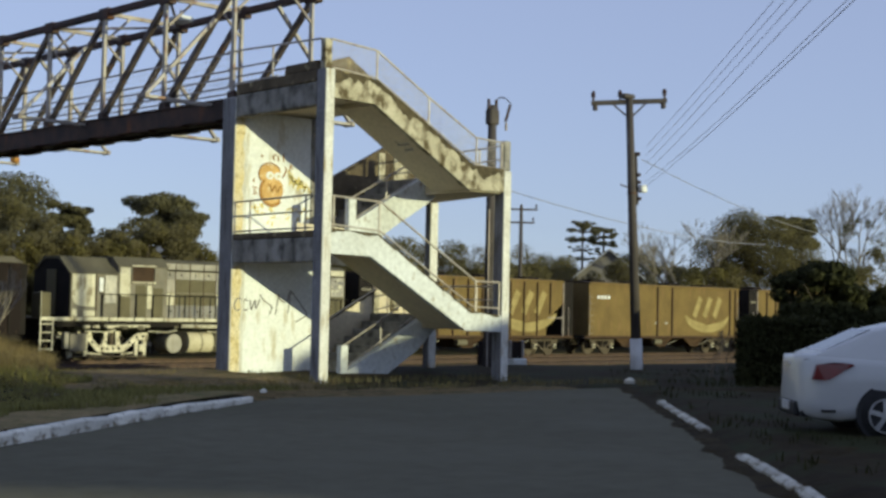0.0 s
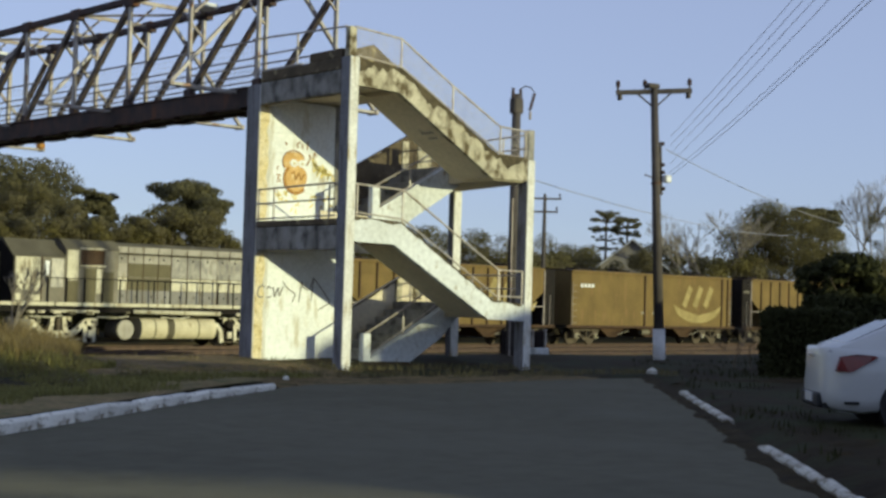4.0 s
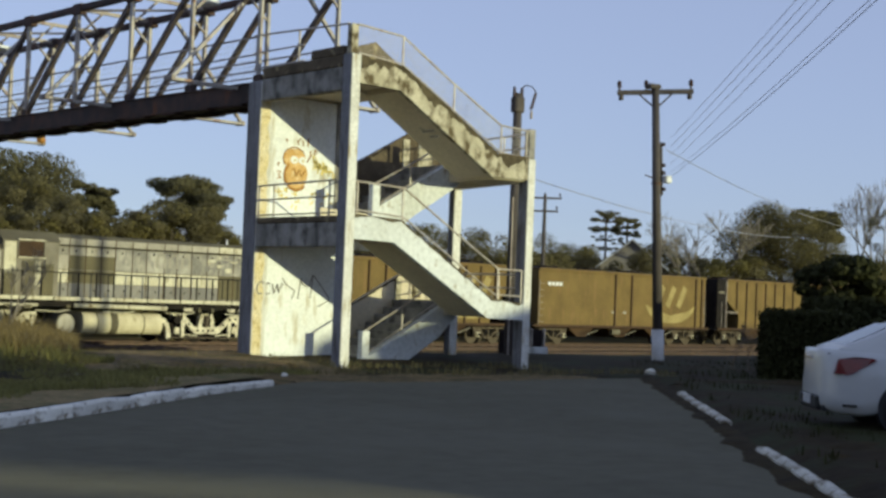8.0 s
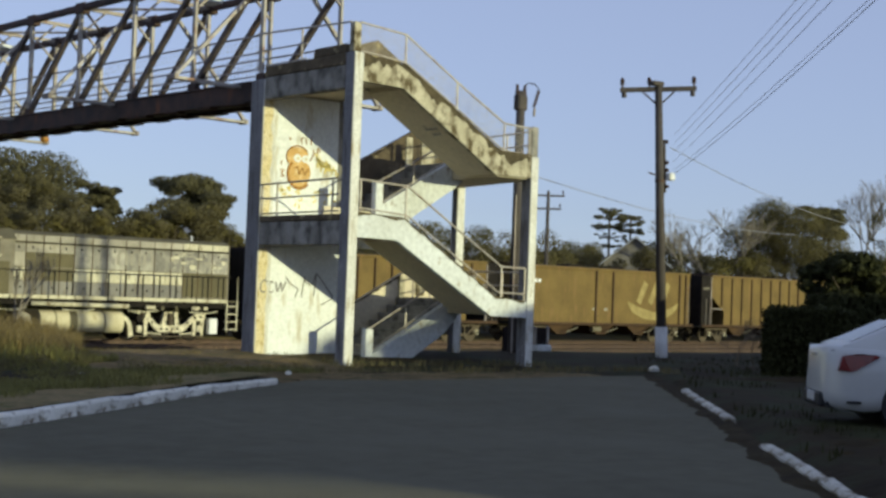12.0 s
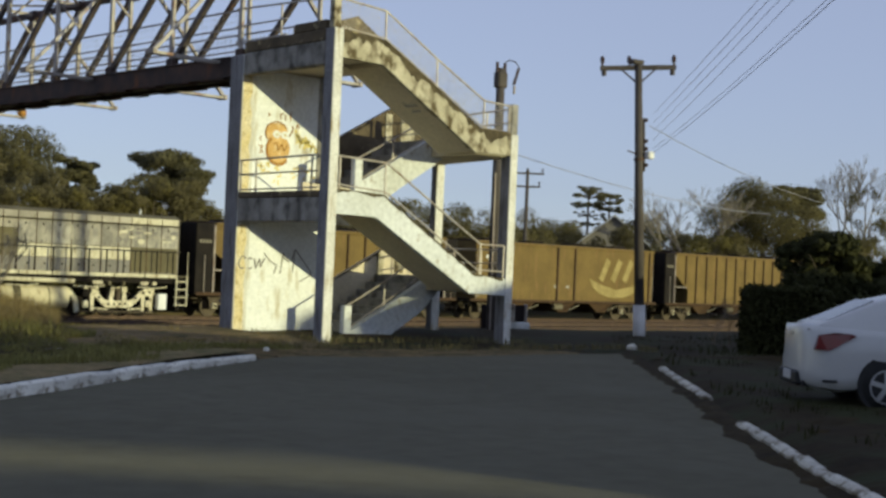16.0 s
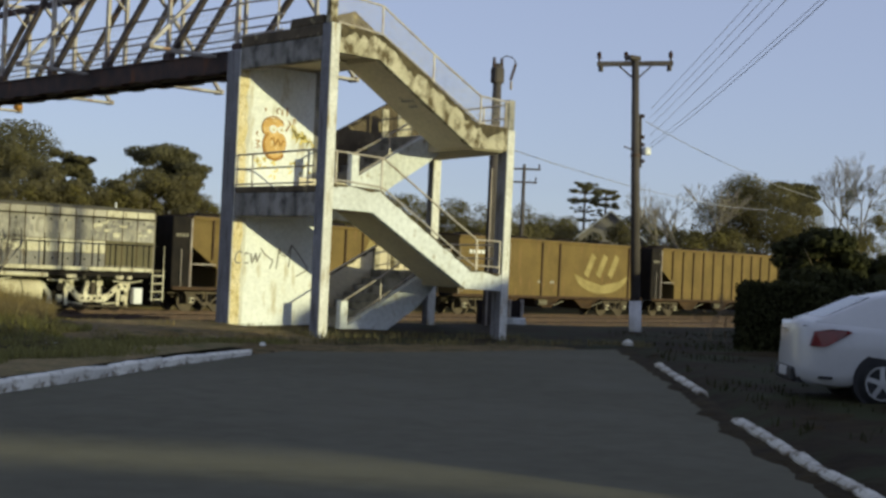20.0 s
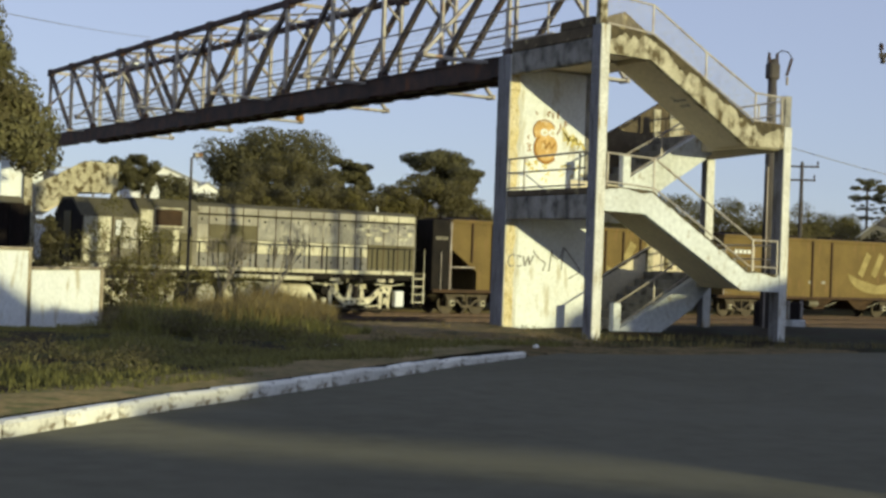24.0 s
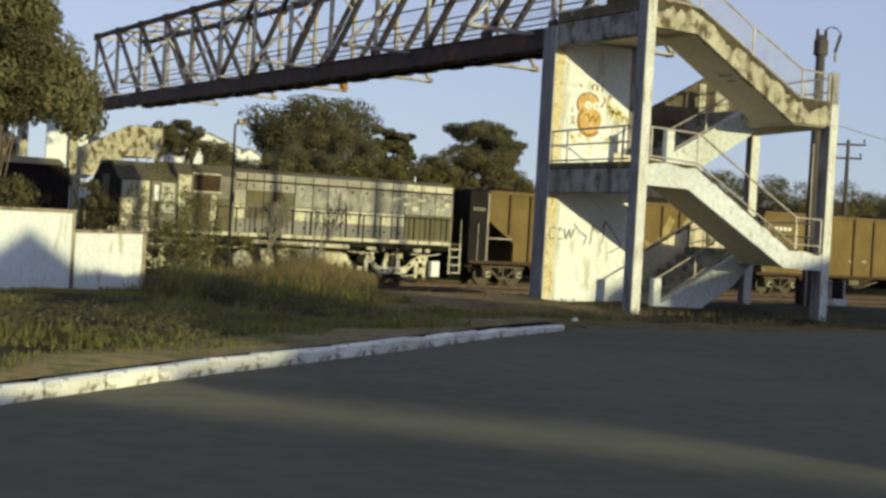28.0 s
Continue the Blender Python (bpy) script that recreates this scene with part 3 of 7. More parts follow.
    part("flight", B().slab([(1.3, 6.0), (4.0, 4.46), (4.0, 4.17), (3.86, 4.155), (1.3, 5.66)], 0.12, 1.16), M["soffit"], t)
    # dark moss creeping over the upper edges
    def moss(pts, y, deep, seed):
        top, low = [], []
        for (xa, za), (xb, zb2) in zip(pts, pts[1:]):
            m = max(2, int(math.hypot(xb - xa, zb2 - za) / 0.07))
            for j in range(m):
                u = j / m
                px, pz = xa + (xb - xa) * u, za + (zb2 - za) * u
                v = noise.noise((px * 2.2, seed, 0.0)) + 0.6 * noise.noise((px * 9.0, seed, 4.0))
                top.append((px, pz + 0.006))
                low.append((px, pz - max(0.012, deep * (0.55 + 0.9 * v))))
        n = len(top)
        vs = [(px, y, pz) for px, pz in top + low] + [(px, y + 0.02, pz) for px, pz in top]
        fs = [(j, n + j, n + j + 1, j + 1) for j in range(n - 1)] + [(j, j + 1, 2 * n + j + 1, 2 * n + j) for j in range(n - 1)]
        part("moss_edge", B().add(vs, fs), M["moss"], t, "dark moss along the edge")

    moss(f1[:4], -0.004, 0.07, 1.0)
    moss(f2[:4], -0.004, 0.24, 5.0)
    # inner flights with their stringers
    part("stringer", B().slab([(2.0, -0.15), (2.0, 0.18), (4.15, 1.40), (4.45, 1.46), (4.47, 1.12), (4.02, 0.665), (2.72, -0.12)], 1.74, 1.90), M["white"], t, "chipped white stringer")
    # Foot drawn out to x 2.95 to block a sun leak on the lower panel.
    part("stringer", B().slab([(1.3, 2.46), (1.3, 2.72), (2.15, 2.72), (2.15, 3.42), (4.1, 4.52), (4.4, 4.54), (4.44, 4.1), (4.2, 3.92), (3.2, 3.32), (2.95, 3.15), (2.95, 2.46)], 1.74, 1.90), M["white"], t, "chipped white stringer")
    part("flight", B().slab([(2.2, 0.0), (4.25, 1.3), (4.25, 1.0), (2.7, 0.0)], 1.90, 3.40), M["soffit"], t)
    part("flight", B().slab([(2.2, 3.05), (4.25, 4.35), (4.25, 4.0), (2.8, 3.07)], 1.90, 3.40), M["soffit"], t)
    for n, xa, za, xb, zb, y0, y1 in ((9, 4.1, 1.46, 1.3, 3.07, 0.12, 1.16), (9, 4.0, 4.5, 1.25, 6.16, 0.12, 1.16), (8, 2.2, 0.05, 4.2, 1.46, 1.9, 3.4), (8, 2.2, 3.07, 4.2, 4.5, 1.9, 3.4)):
        for k in range(n):
            x0, x1 = xa + (xb - xa) * k / n, xa + (xb - xa) * (k + 1) / n
            z = za + (zb - za) * (k + 1) / n
            part("step", B().box(min(x0, x1), max(x0, x1), y0, y1, z - 0.26, z - 0.02, 0.01), M["concrete"], t)
    # solid parapets of the inner flights and landings
    part("parapet", B().slab([(2.5, 1.10), (4.25, 2.02), (5.85, 2.02), (5.85, 1.15), (4.3, 1.15), (2.5, 0.05)], 3.50, 3.62), M["soffit"], t, "grey painted stair parapet")
    moss([(2.5, 1.10), (4.25, 2.02), (5.85, 2.02)], 3.494, 0.07, 9.0)
    # Upper parapets: shade is put into the colour, on top of the moss.
    part("parapet", B().slab([(2.5, 4.32), (4.45, 5.38), (5.85, 5.34), (5.85, 4.1), (4.3, 4.1), (2.5, 3.1)], 3.50, 3.62), M["dark_parapet"], t, "mossy stair parapet with shade put into its dark colour")
    part("parapet", B().slab([(0.24, 6.16), (0.24, 6.42), (1.38, 6.76), (1.8, 6.90), (2.39, 6.54), (2.70, 6.3), (2.70, 5.38), (1.3, 6.16)], 1.60, 1.72), M["dark_parapet"], t, "mossy stair parapet with shade put into its dark colour")
    part("parapet", B().box(0.02, 0.14, 0.3, 1.40, 6.25, 6.44, 0.02), M["dark_parapet"], t, "mossy stair parapet with shade put into its dark colour")
    # pale slabs added to stand for sun patches on the rear parapets
    for x0, x1, z0, z1 in ((4.16, 4.35, 4.25, 5.18), (4.62, 5.12, 4.45, 5.2), (4.08, 4.27, 1.2, 1.94), (4.62, 4.86, 1.5, 1.96)):
        part("pier", B().box(x0, x1, 3.46, 3.50, z0, z1, 0.01), M["weathered"], t, "pale stained slab standing for a sun patch on the parapet")
    # newels
    part("newel", B().box(1.86, 2.06, 1.72, 1.88, -0.2, 0.76, 0.015), M["white"], t)
    part("newel", B().box(1.98, 2.19, 1.72, 1.88, 3.07, 3.91, 0.015), M["white"], t)

    # pipe railings
    def railing(lines, posts, label="rusting galvanised pipe railing", r=0.021):
        rail = part("railing", B().path(lines[0], r), M["rail_pipe"], t, label)
        for ln in lines[1:]:
            part("rail", B().path(ln, r * 0.85), M["rail_pipe"], rail)
        for a, b2 in posts:
            part("post", B().tube(a, b2, r * 1.05, n=6), M["rail_pipe"], rail)

    y = 0.02
    railing([[(0.14, y, 6.84), (1.30, y, 6.76), (2.68, y, 5.98), (4.06, y, 5.26), (4.9, y, 5.22)], [(0.2, y, 6.28), (1.30, y, 6.20), (4.06, y, 4.68), (4.9, y, 4.64)]],
            [((1.30, y, 6.1), (1.30, y, 6.76)), ((2.70, y, 5.3), (2.70, y, 5.98)), ((4.07, y, 4.55), (4.07, y, 5.26)), ((4.82, y, 4.55), (4.82, y, 5.2))])
    railing([[(0.2, y, 3.76), (1.48, y, 3.71), (2.82, y, 2.93), (4.13, y, 2.19), (4.82, y, 2.18)], [(0.2, y, 3.20), (1.48, y, 3.12), (4.06, y, 1.64), (4.82, y, 1.62)]],
            [((0.3, y, 3.1), (0.3, y, 3.76)), ((1.45, y, 2.9), (1.45, y, 3.7)), ((4.13, y, 1.45), (4.13, y, 2.19)), ((4.82, y, 1.45), (4.82, y, 2.18))])
    # wire mesh beside the upper flight
    lo = [(0.2, 6.28), (1.30, 6.20), (4.08, 4.68), (4.88, 4.64)]
    hi = [(0.2, 6.84), (1.30, 6.76), (4.08, 5.25), (4.88, 5.22)]
    for (xa, za), (xb, zb2), (xc, zc), (xd, zd) in zip(lo, lo[1:], hi, hi[1:]):
        b = B()
        m = max(4, int((xb - xa) / 0.055))
        for j in range(m + 1):
            u = j / m
            b.bar((xa + (xb - xa) * u, y, za + (zb2 - za) * u), (xc + (xd - xc) * u, y, zc + (zd - zc) * u), 0.0036, 0.0036)
        for j in range(1, 11):
            u = j / 11
            b.bar((xa, y, za + (zc - za) * u), (xb, y, zb2 + (zd - zb2) * u), 0.0036, 0.0036)
        part("mesh_panel", b, M["rail_pipe"], t, "fine wire mesh infill")
    x = 0.06
    railing([[(x, 0.4, 3.78), (x, 3.2, 3.74)], [(x, 0.4, 3.46), (x, 3.2, 3.44)], [(x, 0.4, 3.13), (x, 3.2, 3.12)]],
            [((x, 0.62, 3.05), (x, 0.62, 3.78)), ((x, 2.6, 3.05), (x, 2.6, 3.75)), ((x, 3.15, 3.05), (x, 3.15, 3.75))])
    railing([[(x, 0.2, 6.86), (x, 3.6, 7.0)], [(x, 1.7, 6.60), (x, 3.6, 6.62)], [(x, 1.7, 6.28), (x, 3.6, 6.28)]], [((x, 1.9, 6.2), (x, 1.9, 6.94)), ((x, 3.5, 6.2), (x, 3.5, 7.0))])
    y = 1.82
    railing([[(1.97, y, 0.74), (3.0, y, 1.30), (4.3, y, 2.1)], [(2.1, y, 0.3), (4.3, y, 1.62)]], [((3.0, y, 0.7), (3.0, y, 1.3)), ((4.3, y, 1.4), (4.3, y, 2.1))])
    railing([[(1.97, y, 3.84), (3.07, y, 4.42), (4.3, y, 5.12)], [(2.1, y, 3.42), (4.3, y, 4.7)]], [((3.07, y, 3.8), (3.07, y, 4.42)), ((4.3, y, 4.4), (4.3, y, 5.12))])
    railing([[(5.1, 0.2, 5.2), (5.6, 3.5, 5.2)], [(5.1, 0.2, 4.9), (5.6, 3.5, 4.9)]], [((5.25, 1.2, 4.5), (5.25, 1.2, 5.2)), ((5.42, 2.3, 4.5), (5.42, 2.3, 5.2))])
    railing([[(5.1, 0.2, 2.1), (5.6, 3.5, 2.1)], [(5.1, 0.2, 1.8), (5.6, 3.5, 1.8)]], [((5.25, 1.2, 1.45), (5.25, 1.2, 2.1)), ((5.42, 2.3, 1.45), (5.42, 2.3, 2.1))])
    return t


tower = build_tower()
tower_2 = copy_thing(tower, Matrix.Translation((12.03, 61.2, -0.35)) @ Matrix.Diagonal((1, -1, 1, 1)))
for ob in tower_2.children:
    if ob.name.startswith(("column", "beam", "landing", "fascia")):
        ob.data = ob.data.copy()
        ob.data.materials[0] = M["weathered"]
    # Far parapets stand in the sun and get the lighter ochre instead.
    if ob.name.startswith("parapet"):
        ob.data = ob.data.copy()
        ob.data.materials[0] = M["weathered"]
    if ob.name.startswith("wall_panel"):
        ob.matrix_basis = pose(0.8, 0.03, 0.0) @ ob.matrix_basis
tower_2["label"] = "weathered footbridge stair tower beyond the tracks, half hidden by leaves"


# spray paint on the near tower's panel
def flat_disc(cx, cz, rx, rz, y, n=28, thick=0.004, wob=0.0):
    b = B()
    pts = [(cx + (rx + wob * math.sin(3 * a)) * math.cos(a), cz + (rz + wob * math.cos(2 * a)) * math.sin(a)) for a in (2 * math.pi * k / n for k in range(n))]
    return b.slab(pts, y - thick, y)


def stroke(b, pts, w, y):
    for (x0, z0), (x1, z1) in zip(pts, pts[1:]):
        b.bar((x0, y, z0), (x1, y, z1), w, 0.006, (0, 1, 0))
    return b


PY = 3.186
figure = part("painted_figure", flat_disc(0.99, 4.05, 0.295, 0.315, PY, wob=0.015), M["orange"], tower, "orange spray-painted blob with two eyes")
part("painted_head", flat_disc(0.93, 4.40, 0.275, 0.24, PY - 0.001, wob=0.02), M["orange"], figure)
for ex in (0.93, 1.14):
    part("painted_eye", flat_disc(ex, 4.38, 0.10, 0.085, PY - 0.005), M["panel"], figure)
    part("painted_pupil", flat_disc(ex + 0.01, 4.375, 0.035, 0.035, PY - 0.010), M["ochre_stain"], figure)
ring = [(0.99 + 0.30 * math.cos(a), 4.04 + 0.31 * math.sin(a)) for a in (math.pi * (0.72 + 1.05 * k / 22) for k in range(23))]
part("painted_outline", stroke(B(), ring, 0.06, PY - 0.008), M["orange_line"], figure, "dark brown shaded outline")
out = [[(0.93 + 0.285 * math.cos(a), 4.40 + 0.25 * math.sin(a)) for a in (math.pi * (0.15 + 1.05 * k / 16) for k in range(17))]]
out.append([(0.73, 4.75), (0.70, 4.82)])
out.append([(1.03, 4.72), (1.0, 4.80), (1.07, 4.85)])
out.append([(1.15, 4.70), (1.13, 4.82)])
out.append([(1.27, 4.70), (1.27, 4.88)])
out.append([(0.86, 4.16), (0.94, 4.20), (0.98, 4.03), (1.07, 4.18), (1.13, 4.03), (1.22, 4.17)])
out.append([(1.26, 4.36), (1.36, 4.52), (1.33, 4.60)])
for ln in out:
    part("painted_line", stroke(B(), ln, 0.028, PY - 0.008), M["orange_line"], figure)
scr = B()
prng = random.Random(5)
for k in range(15):
    cx = 1.42 + 0.037 * k + prng.uniform(-0.03, 0.03)
    cz = 4.34 - 0.012 * k + prng.uniform(-0.05, 0.05)
    h = 0.15 - 0.004 * k
    stroke(scr, [(cx - 0.03, cz + h), (cx + prng.uniform(-0.05, 0.05), cz), (cx + 0.06, cz + prng.uniform(-0.02, 0.06)), (cx + 0.02, cz - h)], 0.026, PY - 0.004)
part("painted_scribble", scr, M["yellow_paint"], tower, "yellow scribbled spray paint")
tag = []
tag.append([(0.55, 4.30), (0.50, 4.26), (0.53, 4.20)])
tag.append([(0.48, 4.10), (0.60, 4.10), (0.52, 4.03), (0.60, 3.97), (0.50, 3.95)])
tag.append([(1.44, 4.52), (1.47, 4.66), (1.52, 4.56)])
for ln in tag:
    part("painted_tag", stroke(B(), ln, 0.022, PY - 0.004), M["orange_line"], tower, "small brown spray mark")
for k in range(34):
    cx, cz = prng.uniform(0.45, 1.95), prng.uniform(3.32, 3.72)
    if abs(cx - 1.22) < 0.2:
        continue
    smear = stroke(B(), [(cx + prng.uniform(-0.07, 0.07), cz + prng.uniform(-0.06, 0.06)) for _ in range(3)], 0.03, PY - 0.004)
    part("painted_smear", smear, M["yellow_paint"], tower, "faded yellowish smears of spray paint")
band = B()
for z0, z1 in ((3.1, 5.68), (0.1, 2.4)):
    n = 40
    zs = [z0 + (z1 - z0) * k / n for k in range(n + 1)]
    vs = [(0.025 + 0.012 * noise.noise((z * 5, 1.0, 0.0)), 3.168, z) for z in zs] + [(0.25 + 0.06 * noise.noise((z * 3.1, 7.0, 0.0)), 3.168, z) for z in zs]
    band.add(vs, [(k, k + 1, n + 2 + k, n + 1 + k) for k in range(n)])
part("stain_band", band, M["ochre_stain"], tower, "ochre stained paint down the column's face")


for ln in ([(0.27, 1.68), (0.2, 1.72), (0.11, 1.64), (0.09, 1.54), (0.14, 1.46), (0.24, 1.47)], [(0.44, 1.66), (0.38, 1.7), (0.31, 1.62), (0.30, 1.52), (0.36, 1.46), (0.45, 1.48)],
           [(0.50, 1.68), (0.54, 1.47), (0.63, 1.68), (0.66, 1.50), (0.76, 1.70)]):
    part("painted_letter", stroke(B(), ln, 0.03, PY - (0.024 if ln[0][0] < 0.4 else 0.006)), M["graffiti"], tower, "hand-sprayed letter of the tag CCW")
tag = []
tag.append([(0.75, 1.81), (0.83, 1.70), (0.91, 1.645), (1.08, 1.55), (1.01, 1.37)])
tag.append([(1.17, 1.37), (1.24, 1.83), (1.27, 1.70), (1.41, 1.64)])
tag.append([(1.45, 1.66), (1.55, 1.91), (1.50, 1.41)])
tag.append([(1.55, 1.91), (1.78, 1.67), (2.0, 1.42), (1.98, 1.36), (1.70, 1.22)])
for ln in tag:
    part("painted_tag", stroke(B(), ln, 0.024, PY - 0.004), M["graffiti"], tower, "dark zigzag spray-paint tag")


# illegible dark writing on the soffit of the upper flight
for x0, x1, y0, y1 in ((2.31, 2.31, 0.06, 0.56), (2.47, 2.47, 0.03, 0.5)):
    for k in range(5):
        ya, yb = y0 + (y1 - y0) * k / 5, y0 + (y1 - y0) * (k + 0.78) / 5
        if ya < 0.13:
            continue
        z = 5.66 - 0.5954 * (x0 - 1.18) - 0.012
        part("painted_bar", B().bar((x0, ya, z), (x1, yb, z), 0.07, 0.006, (0.512, 0, 0.859)), M["graffiti"], tower)


# ---- truss span ----
def build_span():
    s = thing("footbridge_span", "rusty dark steel truss footbridge span over the tracks", "footbridge", pose(16.44, 25.62, 0, 0, 0, 2.5))
    n, pl, w, zb, zt = 12, 2.69, 2.1, 5.98, 8.55
    ln = n * pl
    for x in (0.0, w):
        la, lb = (5.56, 5.51) if x == 0 else (5.86, 5.84)
        part("bottom_chord", B().slab([(0.24, la), (ln, lb), (ln, 5.98), (0.24, 5.98)], x - 0.09, x + 0.09, "x"), M["steel_dark"], s, "dark rusty bottom girder")
        part("flange", B().bar((x, 0.24, la), (x, ln, lb), 0.26, 0.03), M["steel_dark"], s)
        part("flange", B().box(x - 0.13, x + 0.13, 0.24, ln, 5.95, 5.985, 0.004), M["steel_dark"], s)
        for k in range(n * 2):
            y = (k + 0.35) * pl / 2
            z = la + (lb - la) * y / ln
            part("splice_plate", B().box(x - 0.11, x + 0.11, y, y + (0.55 if k % 3 else 0.9), z - 0.055, z - 0.016, 0.006), M["steel_dark"], s)
        part("top_chord", B().box(x - 0.08, x + 0.08, 0, ln, zt - 0.07, zt + 0.085, 0.01), M["steel_dark"], s)
        for k in range(n + 1):
            part("joint_plate", B().box(x - 0.1, x + 0.1, k * pl - 0.22, k * pl + 0.22, zt - 0.16, zt + 0.12, 0.012), M["steel_dark"], s)
        for k in range(n + 1):
            y = k * pl
            part("vertical", B().bar((x - 0.04, y, zb), (x - 0.04, y, zt), 0.055, 0.11), M["stay"], s)
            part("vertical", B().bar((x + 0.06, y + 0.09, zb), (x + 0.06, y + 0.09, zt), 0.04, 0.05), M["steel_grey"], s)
            part("gusset", B().box(x - 0.08, x + 0.08, y - 0.14, y + 0.14, zb, zb + 0.16, 0.01), M["steel_dark"], s)
        for k in range(n):
            near = k < 7
            a, b2 = ((k + 1) * pl, k * pl) if near else (k * pl, (k + 1) * pl)
            part("diagonal", B().bar((x, a, zb + 0.05), (x, b2, zt - 0.05), 0.13, 0.11, (1, 0, 0)), M["steel_brown"], s)
        rail = part("railing", B().bar((x + (0.07 if x == 0 else -0.07), 0, 7.0), (x + (0.07 if x == 0 else -0.07), ln, 7.0), 0.035, 0.035), M["steel_grey"], s)
        for z in (6.62, 6.26):
            xx = x + (0.07 if x == 0 else -0.07)
            part("rail", B().bar((xx, 0, z), (xx, ln, z), 0.03, 0.03), M["steel_grey"], rail)
    for x in (0.03, w - 0.03):
        for k in range(n):
            b = B()
            for j in range(1, 17):
                y = k * pl + pl * j / 17
                b.bar((x, y, zb), (x, y, 7.0), 0.0035, 0.0035)
            for j in range(1, 8):
                b.bar((x, k * pl, zb + 1.02 * j / 8), (x, (k + 1) * pl, zb + 1.02 * j / 8), 0.0035, 0.0035)
            part("mesh_panel", b, M["steel_grey"], s, "fine wire mesh infill")
    part("deck", B().box(0.1, w - 0.1, 0.24, ln, 5.9, 5.97, 0.01), M["concrete"], s)
    for k in range(n + 1):
        y = k * pl
        part("cross_beam", B().bar((0.06, y, zt), (w - 0.06, y, zt), 0.07, 0.09), M["steel_grey"], s)
        for x, sx in ((0.05, 1), (w - 0.05, -1)):
            part("knee_brace", B().bar((x, y, zt - 0.62), (x + sx * 0.6, y, zt - 0.04), 0.05, 0.05), M["steel_grey"], s)
        if k < n:
            y2 = y + pl
            p, q = ((0.05, y), (w - 0.05, y2)) if k % 2 else ((w - 0.05, y), (0.05, y2))
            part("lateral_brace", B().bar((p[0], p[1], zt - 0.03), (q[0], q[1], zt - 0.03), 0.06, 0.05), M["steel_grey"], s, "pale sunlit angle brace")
    # cross frames: arms beyond both girders with stays up to the top bracing
    for k in range(6):
        y = 0.79 + 5.4 * k
        arm = part("outrigger", B().bar((-1.8, y - 0.1, 5.9), (w + 1.8, y - 0.1, 5.9), 0.05, 0.06), M["stay"], s, "pale rusty outrigger arm")
        arm.matrix_basis = pose(0.06, 0, 0, 0, 0, 0.93)
        part("bar", B().bar((-1.8, y + 0.1, 5.9), (w + 1.8, y + 0.1, 5.9), 0.05, 0.06), M["stay"], arm)
        for u, m in ((-1.8, 0.45), (w + 1.8, w - 0.45)):
            part("end_plate", B().box(u - 0.05, u + 0.05, y - 0.16, y + 0.16, 5.85, 5.97, 0.01), M["steel_grey"], arm)
            part("stay", B().bar((u, y - 0.05, 5.92), (m, y - 0.05, 8.35), 0.09, 0.07), M["stay"], arm, "pale inclined stay")
    for y in (3.44, 14.3, 25.2):
        lamp = part("lamp", B().box(0.75, 1.15, y - 0.1, y + 0.42, zt - 0.30, zt - 0.17, 0.03), M["lampwhite"], s, "white fluorescent lamp housing under the top bracing")
        part("lamp_bracket", B().bar((0.95, y + 0.16, zt - 0.17), (0.95, y + 0.16, zt), 0.03, 0.03), M["steel_grey"], lamp)
    nest = B()
    nest.add([(w + 1.5 + 0.17 * math.cos(a) * math.sin(b), 16.95 + 0.17 * math.sin(a) * math.sin(b), 6.02 + 0.13 * math.cos(b)) for b in (0.4, 1.2, 1.9, 2.7) for a in (0.0, 1.05, 2.1, 3.14, 4.2, 5.24)],
             [(i * 6 + j, i * 6 + (j + 1) % 6, (i + 1) * 6 + (j + 1) % 6, (i + 1) * 6 + j) for i in range(3) for j in range(6)] + [(0, 1, 2, 3, 4, 5), (23, 22, 21, 20, 19, 18)])
    part("bird_nest", nest, M["orange_line"], s, "brown mud nest on an outrigger")


build_span()


# ---- train ----
def train_pose(x):
    """The pose on the main track of a point x metres along it from the plan's origin."""
    a = math.radians(TRACK_ANGLE)
    return pose(x * math.cos(a), rail_line(52.1, 0) + x * math.sin(a), RAIL_Z, 0, 0, TRACK_ANGLE)


